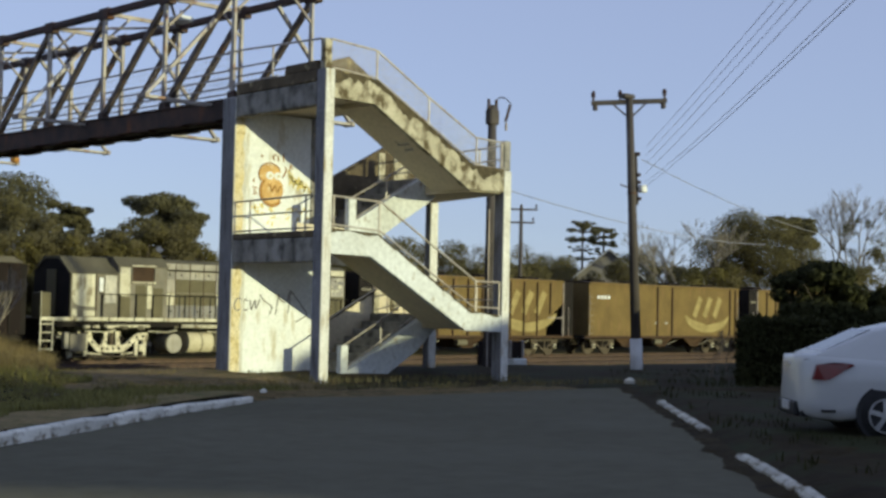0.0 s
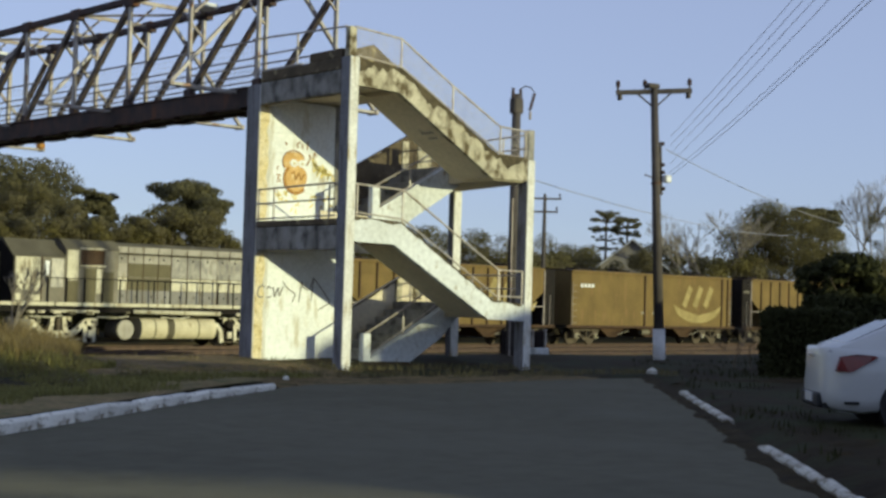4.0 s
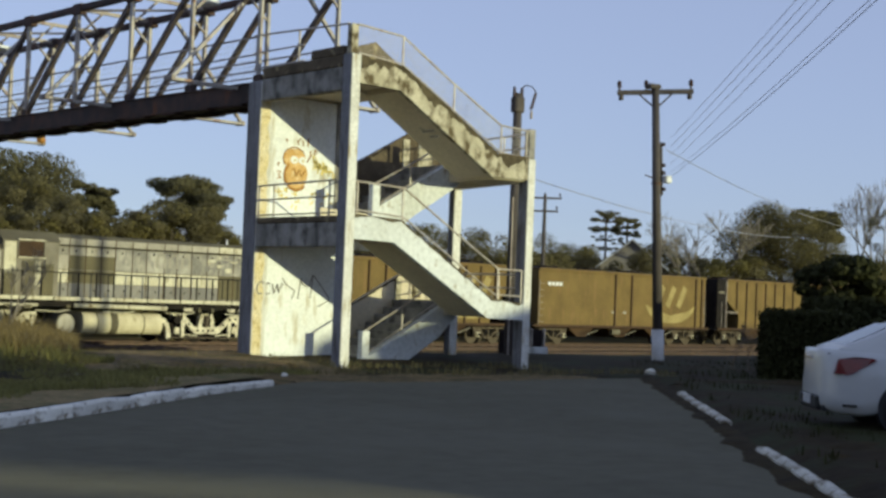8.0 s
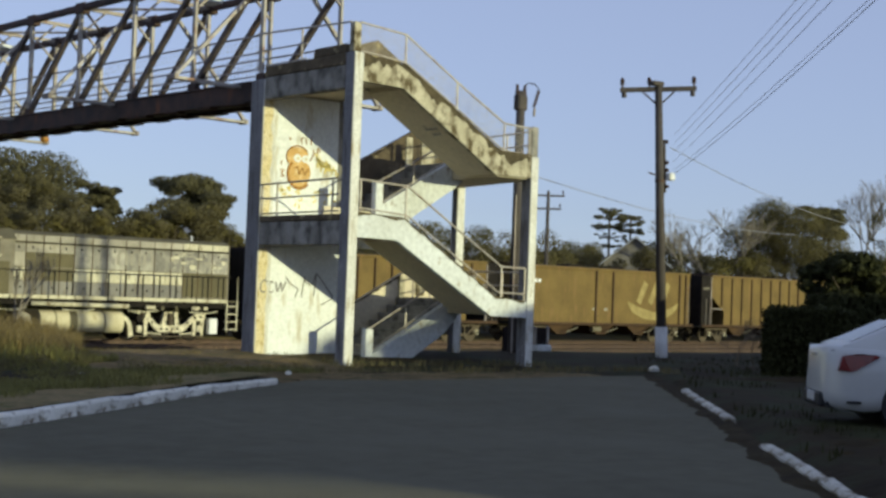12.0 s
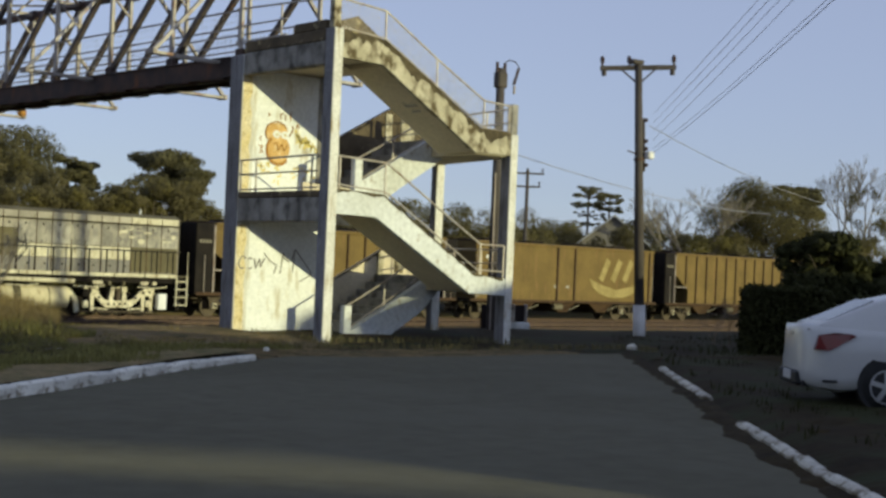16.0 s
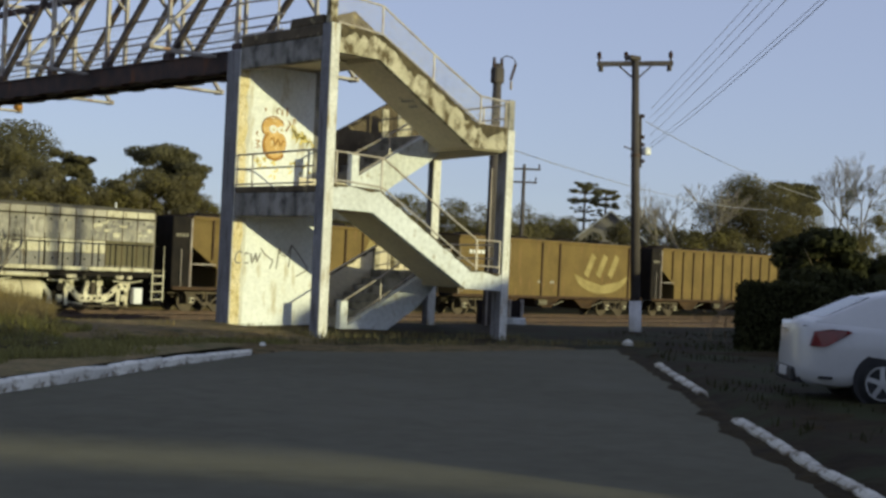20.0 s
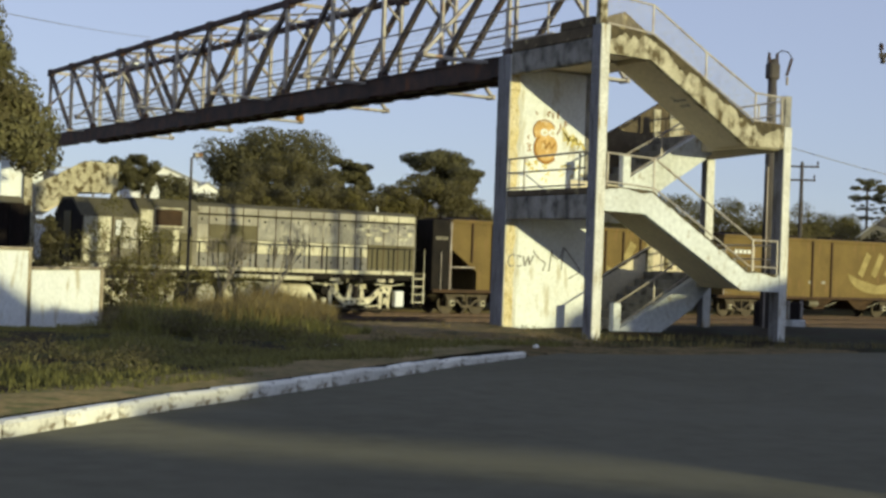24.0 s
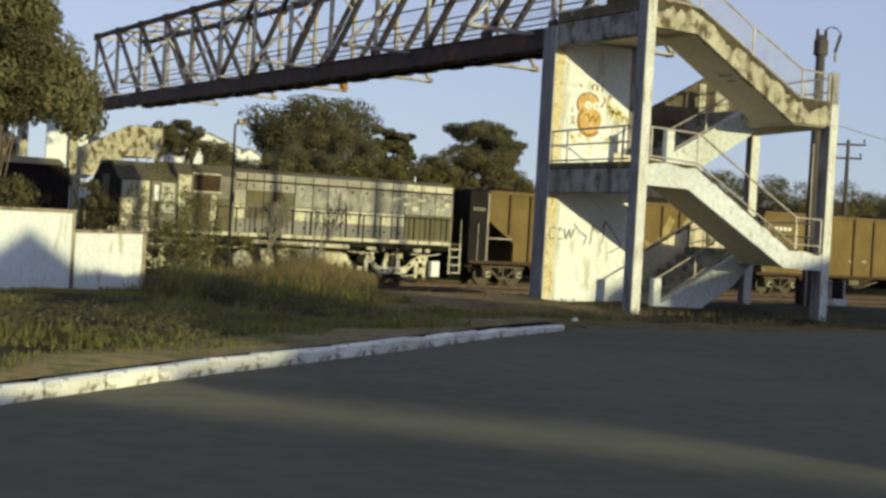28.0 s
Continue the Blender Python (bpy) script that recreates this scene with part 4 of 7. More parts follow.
def truck(parent, xc, axles, r, mat, name="bogie"):
    """A bogie with side frames, springs and wheelsets."""
    for side in (-1, 1):
        y = side * 0.98
        x0, x1 = xc + axles[0] - 0.42, xc + axles[-1] + 0.42
        fr = part(name, B().bar((x0 + 0.1, y, 0.80), (x1 - 0.1, y, 0.80), 0.10, 0.09), mat, parent, "grimy pale bogie side frame")
        # equaliser bars that dip between the axles
        for a, c in zip(axles, axles[1:]):
            xa, xb = xc + a, xc + c
            dip = 0.34
            pts = [(xa, 0.62), (xa + 0.22 * (xb - xa), 0.56), (xa + 0.36 * (xb - xa), dip), (xa + 0.64 * (xb - xa), dip), (xa + 0.78 * (xb - xa), 0.56), (xb, 0.62)]
            b = B()
            up = [(px, pz + 0.07) for px, pz in pts]
            b.slab([(px, pz - 0.06) for px, pz in pts] + up[::-1], y - 0.05, y + 0.05)
            part("equaliser", b, mat, fr)
            for s in (0.36, 0.64):
                px = xa + s * (xb - xa)
                part("spring", B().tube((px, y, dip + 0.05), (px, y, 0.76), 0.075, n=9), M["black"], fr)
            part("brake_beam", B().bar((xa + 0.5 * (xb - xa), y + side * 0.06, dip), (xa + 0.5 * (xb - xa), y + side * 0.06, 0.82), 0.09, 0.06), mat, fr)
        for a in axles:
            part("pedestal", B().slab([(xc + a - 0.24, 0.78), (xc + a + 0.24, 0.78), (xc + a + 0.20, 0.34), (xc + a + 0.13, 0.34), (xc + a + 0.13, 0.62), (xc + a - 0.13, 0.62), (xc + a - 0.13, 0.34), (xc + a - 0.20, 0.34)], y - 0.06, y + 0.06), mat, fr)
            part("axle_box", B().box(xc + a - 0.12, xc + a + 0.12, min(y, y + side * 0.17), max(y, y + side * 0.17), 0.36, 0.60, 0.03), M["bogie"], fr)
            part("axle_cap", B().tube((xc + a, y + side * 0.17, 0.48), (xc + a, y + side * 0.20, 0.48), 0.07, n=10), M["black"], fr)
    for a in axles:
        b = B()
        for side in (-1, 1):
            b.wheel((xc + a, side * 0.56, r), r, side * -0.13 if side > 0 else 0.13, (0, 1, 0))
        b.tube((xc + a, -0.6, r), (xc + a, 0.6, r), 0.08, n=10)
        part("wheelset", b, M["wheel"], parent, "worn steel wheelset")


def loco_truck(parent, xc):
    """Three-axle bogie: heavy cast frame dipping under the middle axle, pierced with round holes."""
    for side in (-1, 1):
        y = side * 1.0
        mid = [(-0.95, 0.96), (-0.78, 0.92), (-0.42, 0.56), (-0.25, 0.50), (0.75, 0.50), (0.92, 0.56), (1.30, 0.90), (1.50, 0.99), (1.95, 1.0)]
        up = [(xc + px, pz + 0.14) for px, pz in mid]
        low = [(xc + px, pz - 0.15) for px, pz in mid[::-1]]
        fr = part("bogie_frame", B().slab(up + low, y - 0.06, y + 0.06), M["frame_white"], parent, "grimy white cast bogie frame with round holes")
        for px, pz in ((-0.62, 0.76), (-0.18, 0.50), (0.08, 0.49), (0.34, 0.49), (0.60, 0.50), (1.08, 0.74), (1.42, 0.96), (1.72, 0.99)):
            part("frame_hole", B().tube((xc + px, y - 0.064, pz), (xc + px, y + 0.064, pz), 0.058, n=10), M["black"], fr)
        for px, lean in ((-0.08, 0.10), (0.58, -0.10)):
            part("hanger", B().slab([(xc + px - 0.11, 0.60), (xc + px + 0.11, 0.60), (xc + px + lean + 0.07, 1.18), (xc + px + lean - 0.07, 1.18)], y - 0.05, y + 0.07), M["frame_white"], fr)
        part("bolster_spring", B().tube((xc + 0.25, y + side * 0.02, 0.66), (xc + 0.25, y + side * 0.02, 1.12), 0.11, n=12), M["wheel"], fr)
        for px in (-0.92, 1.42, 1.80):
            part("pedestal_leg", B().slab([(xc + px - 0.10, 0.92), (xc + px + 0.10, 0.92), (xc + px + 0.06, 0.22), (xc + px - 0.05, 0.22)], y - 0.05, y + 0.05), M["frame_white"], fr)
        part("axle_box", B().box(xc + 1.5, xc + 1.74, min(y, y + side * 0.14), max(y, y + side * 0.14), 0.38, 0.66, 0.03), M["bogie"], fr)
        part("axle_box", B().box(xc - 1.36, xc - 1.12, min(y, y + side * 0.14), max(y, y + side * 0.14), 0.34, 0.62, 0.03), M["bogie"], fr)
        arc = [(xc - 2.02, 1.0), (xc - 1.82, 0.98), (xc - 1.62, 0.78), (xc - 1.52, 0.5), (xc - 1.50, 0.2)]
        b = B()
        b.slab([(px, pz) for px, pz in arc] + [(px - 0.19, pz - 0.06) for px, pz in arc[::-1]], y - 0.05, y + 0.06)
        part("end_bracket", b, M["frame_white"], fr, "curved white end bracket")
        part("brake_cylinder", B().tube((xc - 1.25, y - side * 0.1, 0.92), (xc - 1.25, y + side * 0.16, 0.92), 0.17, n=16), M["black"], fr)
        part("tie_bar", B().bar((xc - 1.7, y, 0.20), (xc + 1.95, y, 0.18), 0.05, 0.05), M["wheel"], fr)
        part("brake_rod", B().bar((xc - 1.0, y + side * 0.05, 0.34), (xc - 0.2, y + side * 0.05, 0.28), 0.04, 0.05), M["bogie"], fr)
        part("brake_rod", B().bar((xc + 0.7, y + side * 0.05, 0.28), (xc + 1.4, y + side * 0.05, 0.34), 0.04, 0.05), M["bogie"], fr)
    for a in (-1.45, 0.0, 1.55):
        b = B()
        for side in (-1, 1):
            b.wheel((xc + a, side * 0.56, 0.48), 0.48, side * -0.13 if side > 0 else 0.13, (0, 1, 0))
        b.tube((xc + a, -0.6, 0.48), (xc + a, 0.6, 0.48), 0.08, n=10)
        part("wheelset", b, M["black"], parent, "worn steel wheelset")


def octagon(x0, x1, hw, z0, zs, zt, top):
    """A hood: upright sides to zs, chamfered to zt."""
    return B().slab([(-hw, z0), (hw, z0), (hw, zs), (top, zt), (-top, zt), (-hw, zs)], x0, x1, "x")


def build_loco():
    t = thing("locomotive", "grimy cream and grey diesel hood locomotive with sooty roof", "locomotive", train_pose(13.1))
    L = 15.6
    part("underframe", B().box(0.0, L - 0.1, -1.30, 1.30, 1.36, 1.64, 0.02), M["black"], t)
    part("walkway", B().box(-0.42, L, -1.46, 1.46, 1.64, 1.70, 0.01), M["loco_roof"], t)
    # bright sill plates along both edges of the walkway
    x = -0.35
    k = 0
    while x < L - 0.6:
        w = (1.35, 1.5, 1.1)[k % 3]
        for y in (-1.475, 1.475):
            part("sill_plate", B().box(x, min(x + w, L - 0.05), y - 0.015, y + 0.015, 1.60, 1.74, 0.006), M["loco_cream"], t)
        x += w + 0.06
        k += 1
    part("pipe", B().tube((6.1, -1.36, 1.42), (10.3, -1.36, 1.38), 0.09, n=10), M["loco_cream"], t, "pale air pipe", True)
    part("pipe", B().tube((2.5, -1.3, 1.40), (4.6, -1.3, 1.40), 0.06, n=8), M["loco_cream"], t, "pale air pipe", True)
    # short hood and cab
    nose = part("short_hood", octagon(0.93, 3.05, 1.36, 1.70, 3.45, 4.10, 0.55), M["loco_grey"], t)
    part("end_door", B().box(0.84, 0.90, -0.35, 0.35, 1.8, 3.6, 0.02), M["loco_olive"], nose)
    # Black plate over the end that faces away from the sun, standing for shade.
    part("end_panel", octagon(0.88, 0.93, 1.37, 1.70, 3.46, 4.11, 0.56), M["black"], nose, "black hood end, its shade put into the colour")
    part("side_panel", B().slab([(0.98, 2.55), (1.08, 2.28), (1.30, 2.18), (1.98, 2.15), (1.98, 3.42), (0.98, 3.42)], -1.385, -1.36), M["loco_cream"], nose, "cream panel with a rounded corner")
    part("side_panel", B().box(2.44, 2.96, -1.385, -1.36, 2.3, 3.40, 0.008), M["loco_pale"], nose, "faded pale hood panel")
    part("seam", B().box(2.03, 2.07, -1.39, -1.36, 1.72, 3.44, 0.003), M["hopper_rib"], nose)
    part("front_box", B().box(-0.28, 0.14, -1.30, -0.55, 1.70, 2.68, 0.03), M["loco_olive"], nose, "grey-green equipment box")
    part("side_panel", B().box(1.0, 1.22, -1.385, -1.36, 1.78, 2.05, 0.01), M["loco_cream"], nose)
    part("side_panel", B().box(1.50, 2.02, -1.385, -1.36, 1.78, 2.0, 0.01), M["loco_cream"], nose)
    part("lamp", B().box(2.16, 2.34, -1.415, -1.385, 2.75, 3.3, 0.01), M["lampwhite"], nose)
    part("nose_roof", B().slab([(-1.42, 3.44), (-1.30, 3.54), (-0.58, 4.12), (0.58, 4.12), (1.30, 3.54), (1.42, 3.44), (0.5, 4.02), (-0.5, 4.02)], 0.84, 3.05, "x"), M["loco_roof"], t)
    cab = part("cab", octagon(3.05, 5.35, 1.38, 1.70, 3.78, 4.16, 0.9), M["loco_grey"], t)
    part("cab_panel", B().box(3.1, 3.58, -1.405, -1.38, 2.6, 3.74, 0.01), M["loco_cream"], cab)
    part("cab_panel", B().box(3.1, 3.6, -1.405, -1.38, 1.75, 2.55, 0.01), M["loco_olive"], cab)
    part("cab_panel", B().box(3.85, 4.35, -1.405, -1.38, 1.75, 3.05, 0.01), M["loco_olive"], cab, "olive cab side panel")
    part("cab_panel", B().box(4.38, 4.62, -1.405, -1.38, 2.1, 3.05, 0.01), M["loco_cream"], cab)
    part("cab_panel", B().box(4.66, 5.15, -1.405, -1.38, 1.75, 2.95, 0.01), M["loco_olive"], cab, "olive cab side panel")
    part("cab_window", B().box(3.68, 4.7, -1.40, -1.37, 3.18, 3.78, 0.01), M["hopper_rib"], cab, "dark cab window with slats")
    for z in (3.16, 3.82):
        part("window_frame", B().box(3.62, 4.76, -1.47, -1.38, z - 0.03, z + 0.03, 0.008), M["loco_cream"], cab)
    for x in (3.64, 4.74):
        part("window_frame", B().box(x - 0.03, x + 0.03, -1.42, -1.38, 3.16, 3.82, 0.008), M["loco_grey"], cab)
    for k in range(4):
        part("window_slat", B().box(3.7, 4.68, -1.412, -1.396, 3.27 + 0.13 * k, 3.29 + 0.13 * k, 0.003), M["hopper_rib"], cab)
    part("cab_roof", B().slab([(-1.42, 3.78), (-0.92, 4.18), (0.92, 4.18), (1.42, 3.78), (0.9, 4.10), (-0.9, 4.10)], 3.0, 5.4, "x"), M["loco_roof"], t)
    # long hood with its doors
    hood = part("long_hood", octagon(5.35, 15.25, 1.12, 1.70, 4.0, 4.12, 0.85), M["loco_grey"], t)
    part("hood_roof", B().slab([(-1.14, 4.0), (-0.87, 4.14), (0.87, 4.14), (1.14, 4.0), (0.8, 4.1), (-0.8, 4.1)], 5.4, 15.25, "x"), M["loco_roof"], t)
    y0, y1 = -1.142, -1.12
    x = 5.42
    k = 0
    widths = (0.50, 0.72, 0.70, 0.62, 0.78, 0.66, 0.84, 0.62, 0.70, 0.78, 0.60, 0.74, 0.70, 0.80)
    while x < 15.0:
        w = min(widths[k % 14], 15.2 - x)
        end = x > 12.8
        first = x < 7.4
        a, b2 = x + 0.018, x + w - 0.018
        part("cornice_panel", B().box(a, b2, y0, y1, 3.74, 3.99, 0.006), M["loco_cream" if 12.9 < x < 14.8 else "loco_top"], hood, "pale grey cornice panel")
        if first:
            part("hood_door", B().box(a, b2, y0, y1, 3.34, 3.66, 0.008), M["loco_top"], hood)
            part("hood_door", B().box(a, b2, y0, y1, 2.80, 3.33, 0.008), M["loco_top" if k == 0 else "loco_olive"], hood, "" if k == 0 else "dark olive hood door")
        else:
            part("hood_door", B().box(a, b2, y0, y1, 2.80, 3.66, 0.008), M["loco_pale"], hood, "faded pale hood door")
        if end:
            part("lower_door", B().box(a, b2, y0 - 0.012, y1, 1.82, 2.78, 0.01), M["loco_olive"], hood, "olive lower door")
        else:
            part("lower_door", B().box(a, b2, y0, y1, 2.28, 2.76, 0.008), M["loco_olive" if first and k else "loco_cream"], hood)
            part("stripe_panel", B().box(a, b2, y0, y1, 1.74, 2.26, 0.008), M["loco_blue"], hood, "blue-grey stripe panel")
            part("stripe_latch", B().box(a + 0.5 * w, a + 0.5 * w + 0.07, y0 - 0.012, y0, 1.98, 2.06, 0.004), M["black"], hood)
        part("door_latch", B().box(a + 0.32 * w, a + 0.32 * w + 0.07, y0 - 0.014, y0, 3.47, 3.56, 0.004), M["black"], hood)
        part("seam", B().box(x - 0.016, x + 0.016, y0 - 0.006, y1, 1.72, 3.98, 0.003), M["hopper_rib"], hood)
        x += w
        k += 1
    rr = random.Random(8)
    for k in range(30):
        px, pz = 12.3 + rr.uniform(0, 2.8), 2.92 + rr.uniform(0, 0.66)
        part("paint_patch", flat_disc(px, pz, rr.uniform(0.07, 0.22), rr.uniform(0.05, 0.13), -1.144 - 0.0006 * k, n=11, wob=0.035), M[("loco_cream", "loco_blue", "loco_top")[k % 3]], hood, "patch of flaking paint")
    for cx in (9.9, 10.5, 11.1):
        part("faded_mark", stroke(B(), [(cx, 3.0), (cx, 3.42), (cx + 0.1, 3.56), (cx + 0.28, 3.56), (cx + 0.36, 3.42), (cx + 0.36, 3.0)], 0.12, -1.146), M["loco_top"], hood, "faded pale painted arch mark")
    part("hood_cornice", B().box(5.4, 15.25, -1.17, -1.12, 3.68, 3.725, 0.006), M["hopper_rib"], hood)
    for fx in (7.4, 9.3, 12.8):
        part("roof_fan", B().tube((fx, 0, 4.1), (fx, 0, 4.17), 0.5, n=20), M["black"], t)
    part("exhaust", B().box(10.4, 10.8, -0.15, 0.15, 4.1, 4.2, 0.02), M["black"], t)
    part("horn", B().tube((13.6, -0.7, 4.12), (13.6, -0.7, 4.36), 0.05, 0.03, n=6), M["lampwhite"], t)
    # handrail
    rail = part("handrail", B().path([(2.2, -1.44, 2.66), (L - 0.4, -1.44, 2.66)], 0.018), M["black"], t)
    x = 2.3
    while x < L - 0.3:
        part("stanchion", B().bar((x, -1.44, 1.7), (x, -1.44, 2.66), 0.05, 0.04), M["black"], rail)
        x += 0.78
    part("grab_rail", B().path([(5.4, -1.2, 3.70), (15.2, -1.2, 3.70)], 0.02), M["black"], t)
    # ends, steps, couplers
    for sx, d in ((-0.48, 1), (L, -1)):
        part("end_beam", B().box(min(sx + d * 0.35, sx + d * 0.55), max(sx + d * 0.35, sx + d * 0.55), -1.4, 1.4, 0.95, 1.68, 0.02), M["black"], t)
        part("pilot", B().slab([(-1.2, 0.25), (1.2, 0.25), (1.35, 0.95), (-1.35, 0.95)], sx + d * 0.35, sx + d * 0.45, "x"), M["black"], t)
        part("coupler", B().box(min(sx - d * 0.3, sx + d * 0.4), max(sx - d * 0.3, sx + d * 0.4), -0.13, 0.13, 0.72, 0.98, 0.04), M["black"], t)
        lad = part("steps", B().bar((sx + d * 0.1, -1.45, 0.45), (sx + d * 0.1, -1.45, 1.7), 0.05, 0.05), M["loco_cream"], t, "pale entry steps")
        part("stile", B().bar((sx + d * 0.62, -1.45, 0.45), (sx + d * 0.62, -1.45, 1.7), 0.05, 0.05), M["loco_cream"], lad)
        for z in (0.48, 0.8, 1.12, 1.44):
            part("tread", B().box(min(sx + d * 0.1, sx + d * 0.62), max(sx + d * 0.1, sx + d * 0.62), -1.47, -1.25, z, z + 0.05, 0.008), M["loco_cream"], lad)
        part("grab_iron", B().path([(sx + d * 0.1, -1.45, 1.7), (sx + d * 0.1, -1.45, 2.7)], 0.018), M["loco_cream"], t)
    # fuel tank, reservoir, battery box
    tank = part("fuel_tank", B().slab([(-1.05 - 0.3 * math.cos(a), 0.74 + 0.42 * math.sin(a)) for a in (math.pi * (0.5 - k / 9) for k in range(10))] + [(1.05, 0.32), (1.05, 1.16)], 6.55, 10.15, "x"), M["tank"], t, "pale dented fuel tank")
    for x, w in ((7.95, 0.16), (7.2, 0.02), (9.3, 0.02)):
        part("tank_strap", B().slab([(-1.05 - 0.315 * math.cos(a), 0.74 + 0.43 * math.sin(a)) for a in (math.pi * (0.5 - k / 9) for k in range(10))] + [(-1.0, 0.32), (-1.0, 1.16)], x - w, x + w, "x"), M["loco_roof"], tank, "dark strap round the tank")
    res = part("air_reservoir", B().tube((5.8, -1.3, 0.70), (5.8, -0.4, 0.70), 0.40, n=20), M["loco_grey"], t, "round air reservoir end")
    part("reservoir_rim", B().tube((5.8, -1.33, 0.70), (5.8, -1.30, 0.70), 0.37, n=20), M["loco_top"], res)
    part("sand_box", B().box(14.2, 14.62, -1.36, -1.1, 0.3, 0.95, 0.03), M["lampwhite"], t, "white box beside the rear bogie")
    part("sand_box", B().box(0.95, 1.7, -1.36, -1.1, 0.40, 1.1, 0.03), M["loco_grey"], t, "grey-green box beside the front bogie")
    part("sand_box", B().box(0.72, 0.92, -1.36, -1.1, 0.5, 1.15, 0.03), M["loco_top"], t)
    rr2 = random.Random(21)
    for k in range(22):
        x = rr2.uniform(1.0, 14.9)
        if 6.4 < x < 10.3:
            continue
        w, h = rr2.uniform(0.08, 0.35), rr2.uniform(0.06, 0.16)
        part("valve_box", B().box(x, x + w, -1.36, -1.2, 1.40 - h, 1.42, 0.015), M["bogie" if k % 2 else "loco_roof"], t)
    for k in range(5):
        x = 1.6 + 2.9 * k
        part("air_line", B().path([(x, -1.33, 1.2), (x + 0.9, -1.33, 1.16), (x + 1.4, -1.33, 1.24)], 0.025), M["loco_cream"], t)
    loco_truck(t, 2.75)
    loco_truck(t, 12.25)
    return t


def build_hopper(ribbed, x0, label, marked):
    """A covered hopper wagon 15.9 m long; local x along the track from its left end."""
    t = thing("hopper_wagon", label, "wagon", train_pose(x0), "wagons of the train")
    L = 15.9
    a, b2 = 1.05, L - 1.05
    hw = 1.40
    side = [(a, 3.98), (b2, 3.98), (b2, 2.75), (b2 - 1.35, 1.82), (b2 - 1.35, 1.0), (a + 1.35, 1.0), (a + 1.35, 1.82), (a, 2.75)] if ribbed else \
        [(0.5, 3.95), (L - 0.5, 3.95), (L - 0.5, 1.0), (0.5, 1.0)]
    part("body", B().slab(side, -hw + 0.04, hw - 0.04), M["hopper"], t, "dusty ochre steel hopper body")
    xa, xb = side[0][0], side[1][0]
    part("top_rail", B().box(xa, xb, -hw - 0.03, -hw + 0.05, 3.86, 4.0, 0.012), M["hopper"], t)
    part("top_rail", B().box(xa, xb, hw - 0.05, hw + 0.03, 3.86, 4.0, 0.012), M["hopper"], t)
    part("roof", B().slab([(-hw, 3.98), (-0.5, 4.06), (0.5, 4.06), (hw, 3.98)], xa, xb, "x"), M["hopper_rib"], t)
    for k in range(4):
        hx = L * (k + 0.7) / 4.4
        part("hatch", B().box(hx - 0.55, hx + 0.55, -0.45, 0.45, 4.05, 4.16, 0.03), M["boxcar"], t)
    part("side_sill", B().box(0.15, L - 0.15, -hw - 0.02, -hw + 0.06, 0.92, 1.06, 0.01), M["hopper_rib"], t)
    if ribbed:
        n = 13
        for k in range(1, n):
            x = a + (b2 - a) * k / n
            z0 = 1.04 if a + 1.36 < x < b2 - 1.36 else 2.2
            part("rib", B().box(x - 0.045, x + 0.045, -hw - 0.035, -hw + 0.045, z0, 3.87, 0.012), M["hopper_rib"], t)
    else:
        for x in (6.85, 8.3, L - 1.5, L - 0.9):
            part("rib", B().box(x - 0.06, x + 0.06, -hw - 0.035, -hw + 0.045, 1.04, 3.87, 0.012), M["hopper_rib"], t)
    for sx, d in ((0.0, 1), (L, -1)):
        part("end_platform", B().box(min(sx + d * 0.1, sx + d * 2.4), max(sx + d * 0.1, sx + d * 2.4), -1.36, 1.36, 0.95, 1.06, 0.01), M["black"], t)
        if ribbed:
            part("end_post", B().bar((sx + d * 1.02, -1.36, 1.05), (sx + d * 1.02, -1.36, 3.9), 0.09, 0.08), M["steel_grey"], t)
            part("end_bulkhead", B().slab([(sx + d * 1.1, 3.9), (sx + d * 1.1, 2.7), (sx + d * 2.5, 1.8), (sx + d * 2.5, 1.06), (sx + d * 2.65, 1.06), (sx + d * 2.65, 3.9)], -1.2, 1.2), M["black"], t)
            part("brace", B().bar((sx + d * 1.02, -1.36, 2.0), (sx + d * 2.3, -1.36, 2.0), 0.05, 0.06), M["steel_grey"], t)
            part("end_wall", B().box(min(sx + d * 0.12, sx + d * 1.0), max(sx + d * 0.12, sx + d * 1.0), -1.34, 1.34, 1.06, 3.95, 0.02), M["black"], t, "sooty black wagon end")
        lad = part("ladder", B().bar((sx + d * 0.55, -1.38, 1.06), (sx + d * 0.55, -1.38, 3.4 if not ribbed else 2.6), 0.03, 0.03), M["steel_grey"], t)
        for k in range(0 if ribbed else 7):
            part("rung", B().bar((sx + d * 0.55, -1.38, 1.2 + 0.33 * k), (sx + d * 0.95, -1.38, 1.2 + 0.33 * k), 0.025, 0.025), M["steel_grey"], lad)
        part("coupler", B().box(min(sx - d * 0.38, sx + d * 0.2), max(sx - d * 0.38, sx + d * 0.2), -0.12, 0.12, 0.74, 0.98, 0.03), M["black"], t)
        part("brake_hose", B().path([(sx + d * 0.3, -0.5, 0.9), (sx + d * 0.05, -0.5, 0.5), (sx - d * 0.3, -0.45, 0.6)], 0.025), M["black"], t)
    for k in range(3):
        hx = 4.6 + 3.35 * k
        part("hopper_gate", B().slab([(hx - 1.25, 1.0), (hx + 1.25, 1.0), (hx + 0.35, 0.42), (hx - 0.35, 0.42)], -0.9, 0.9), M["hopper_rib"], t)
        part("gate_lever", B().bar((hx, -1.3, 0.55), (hx + 0.9, -1.3, 0.8), 0.04, 0.05), M["loco_grey"], t)
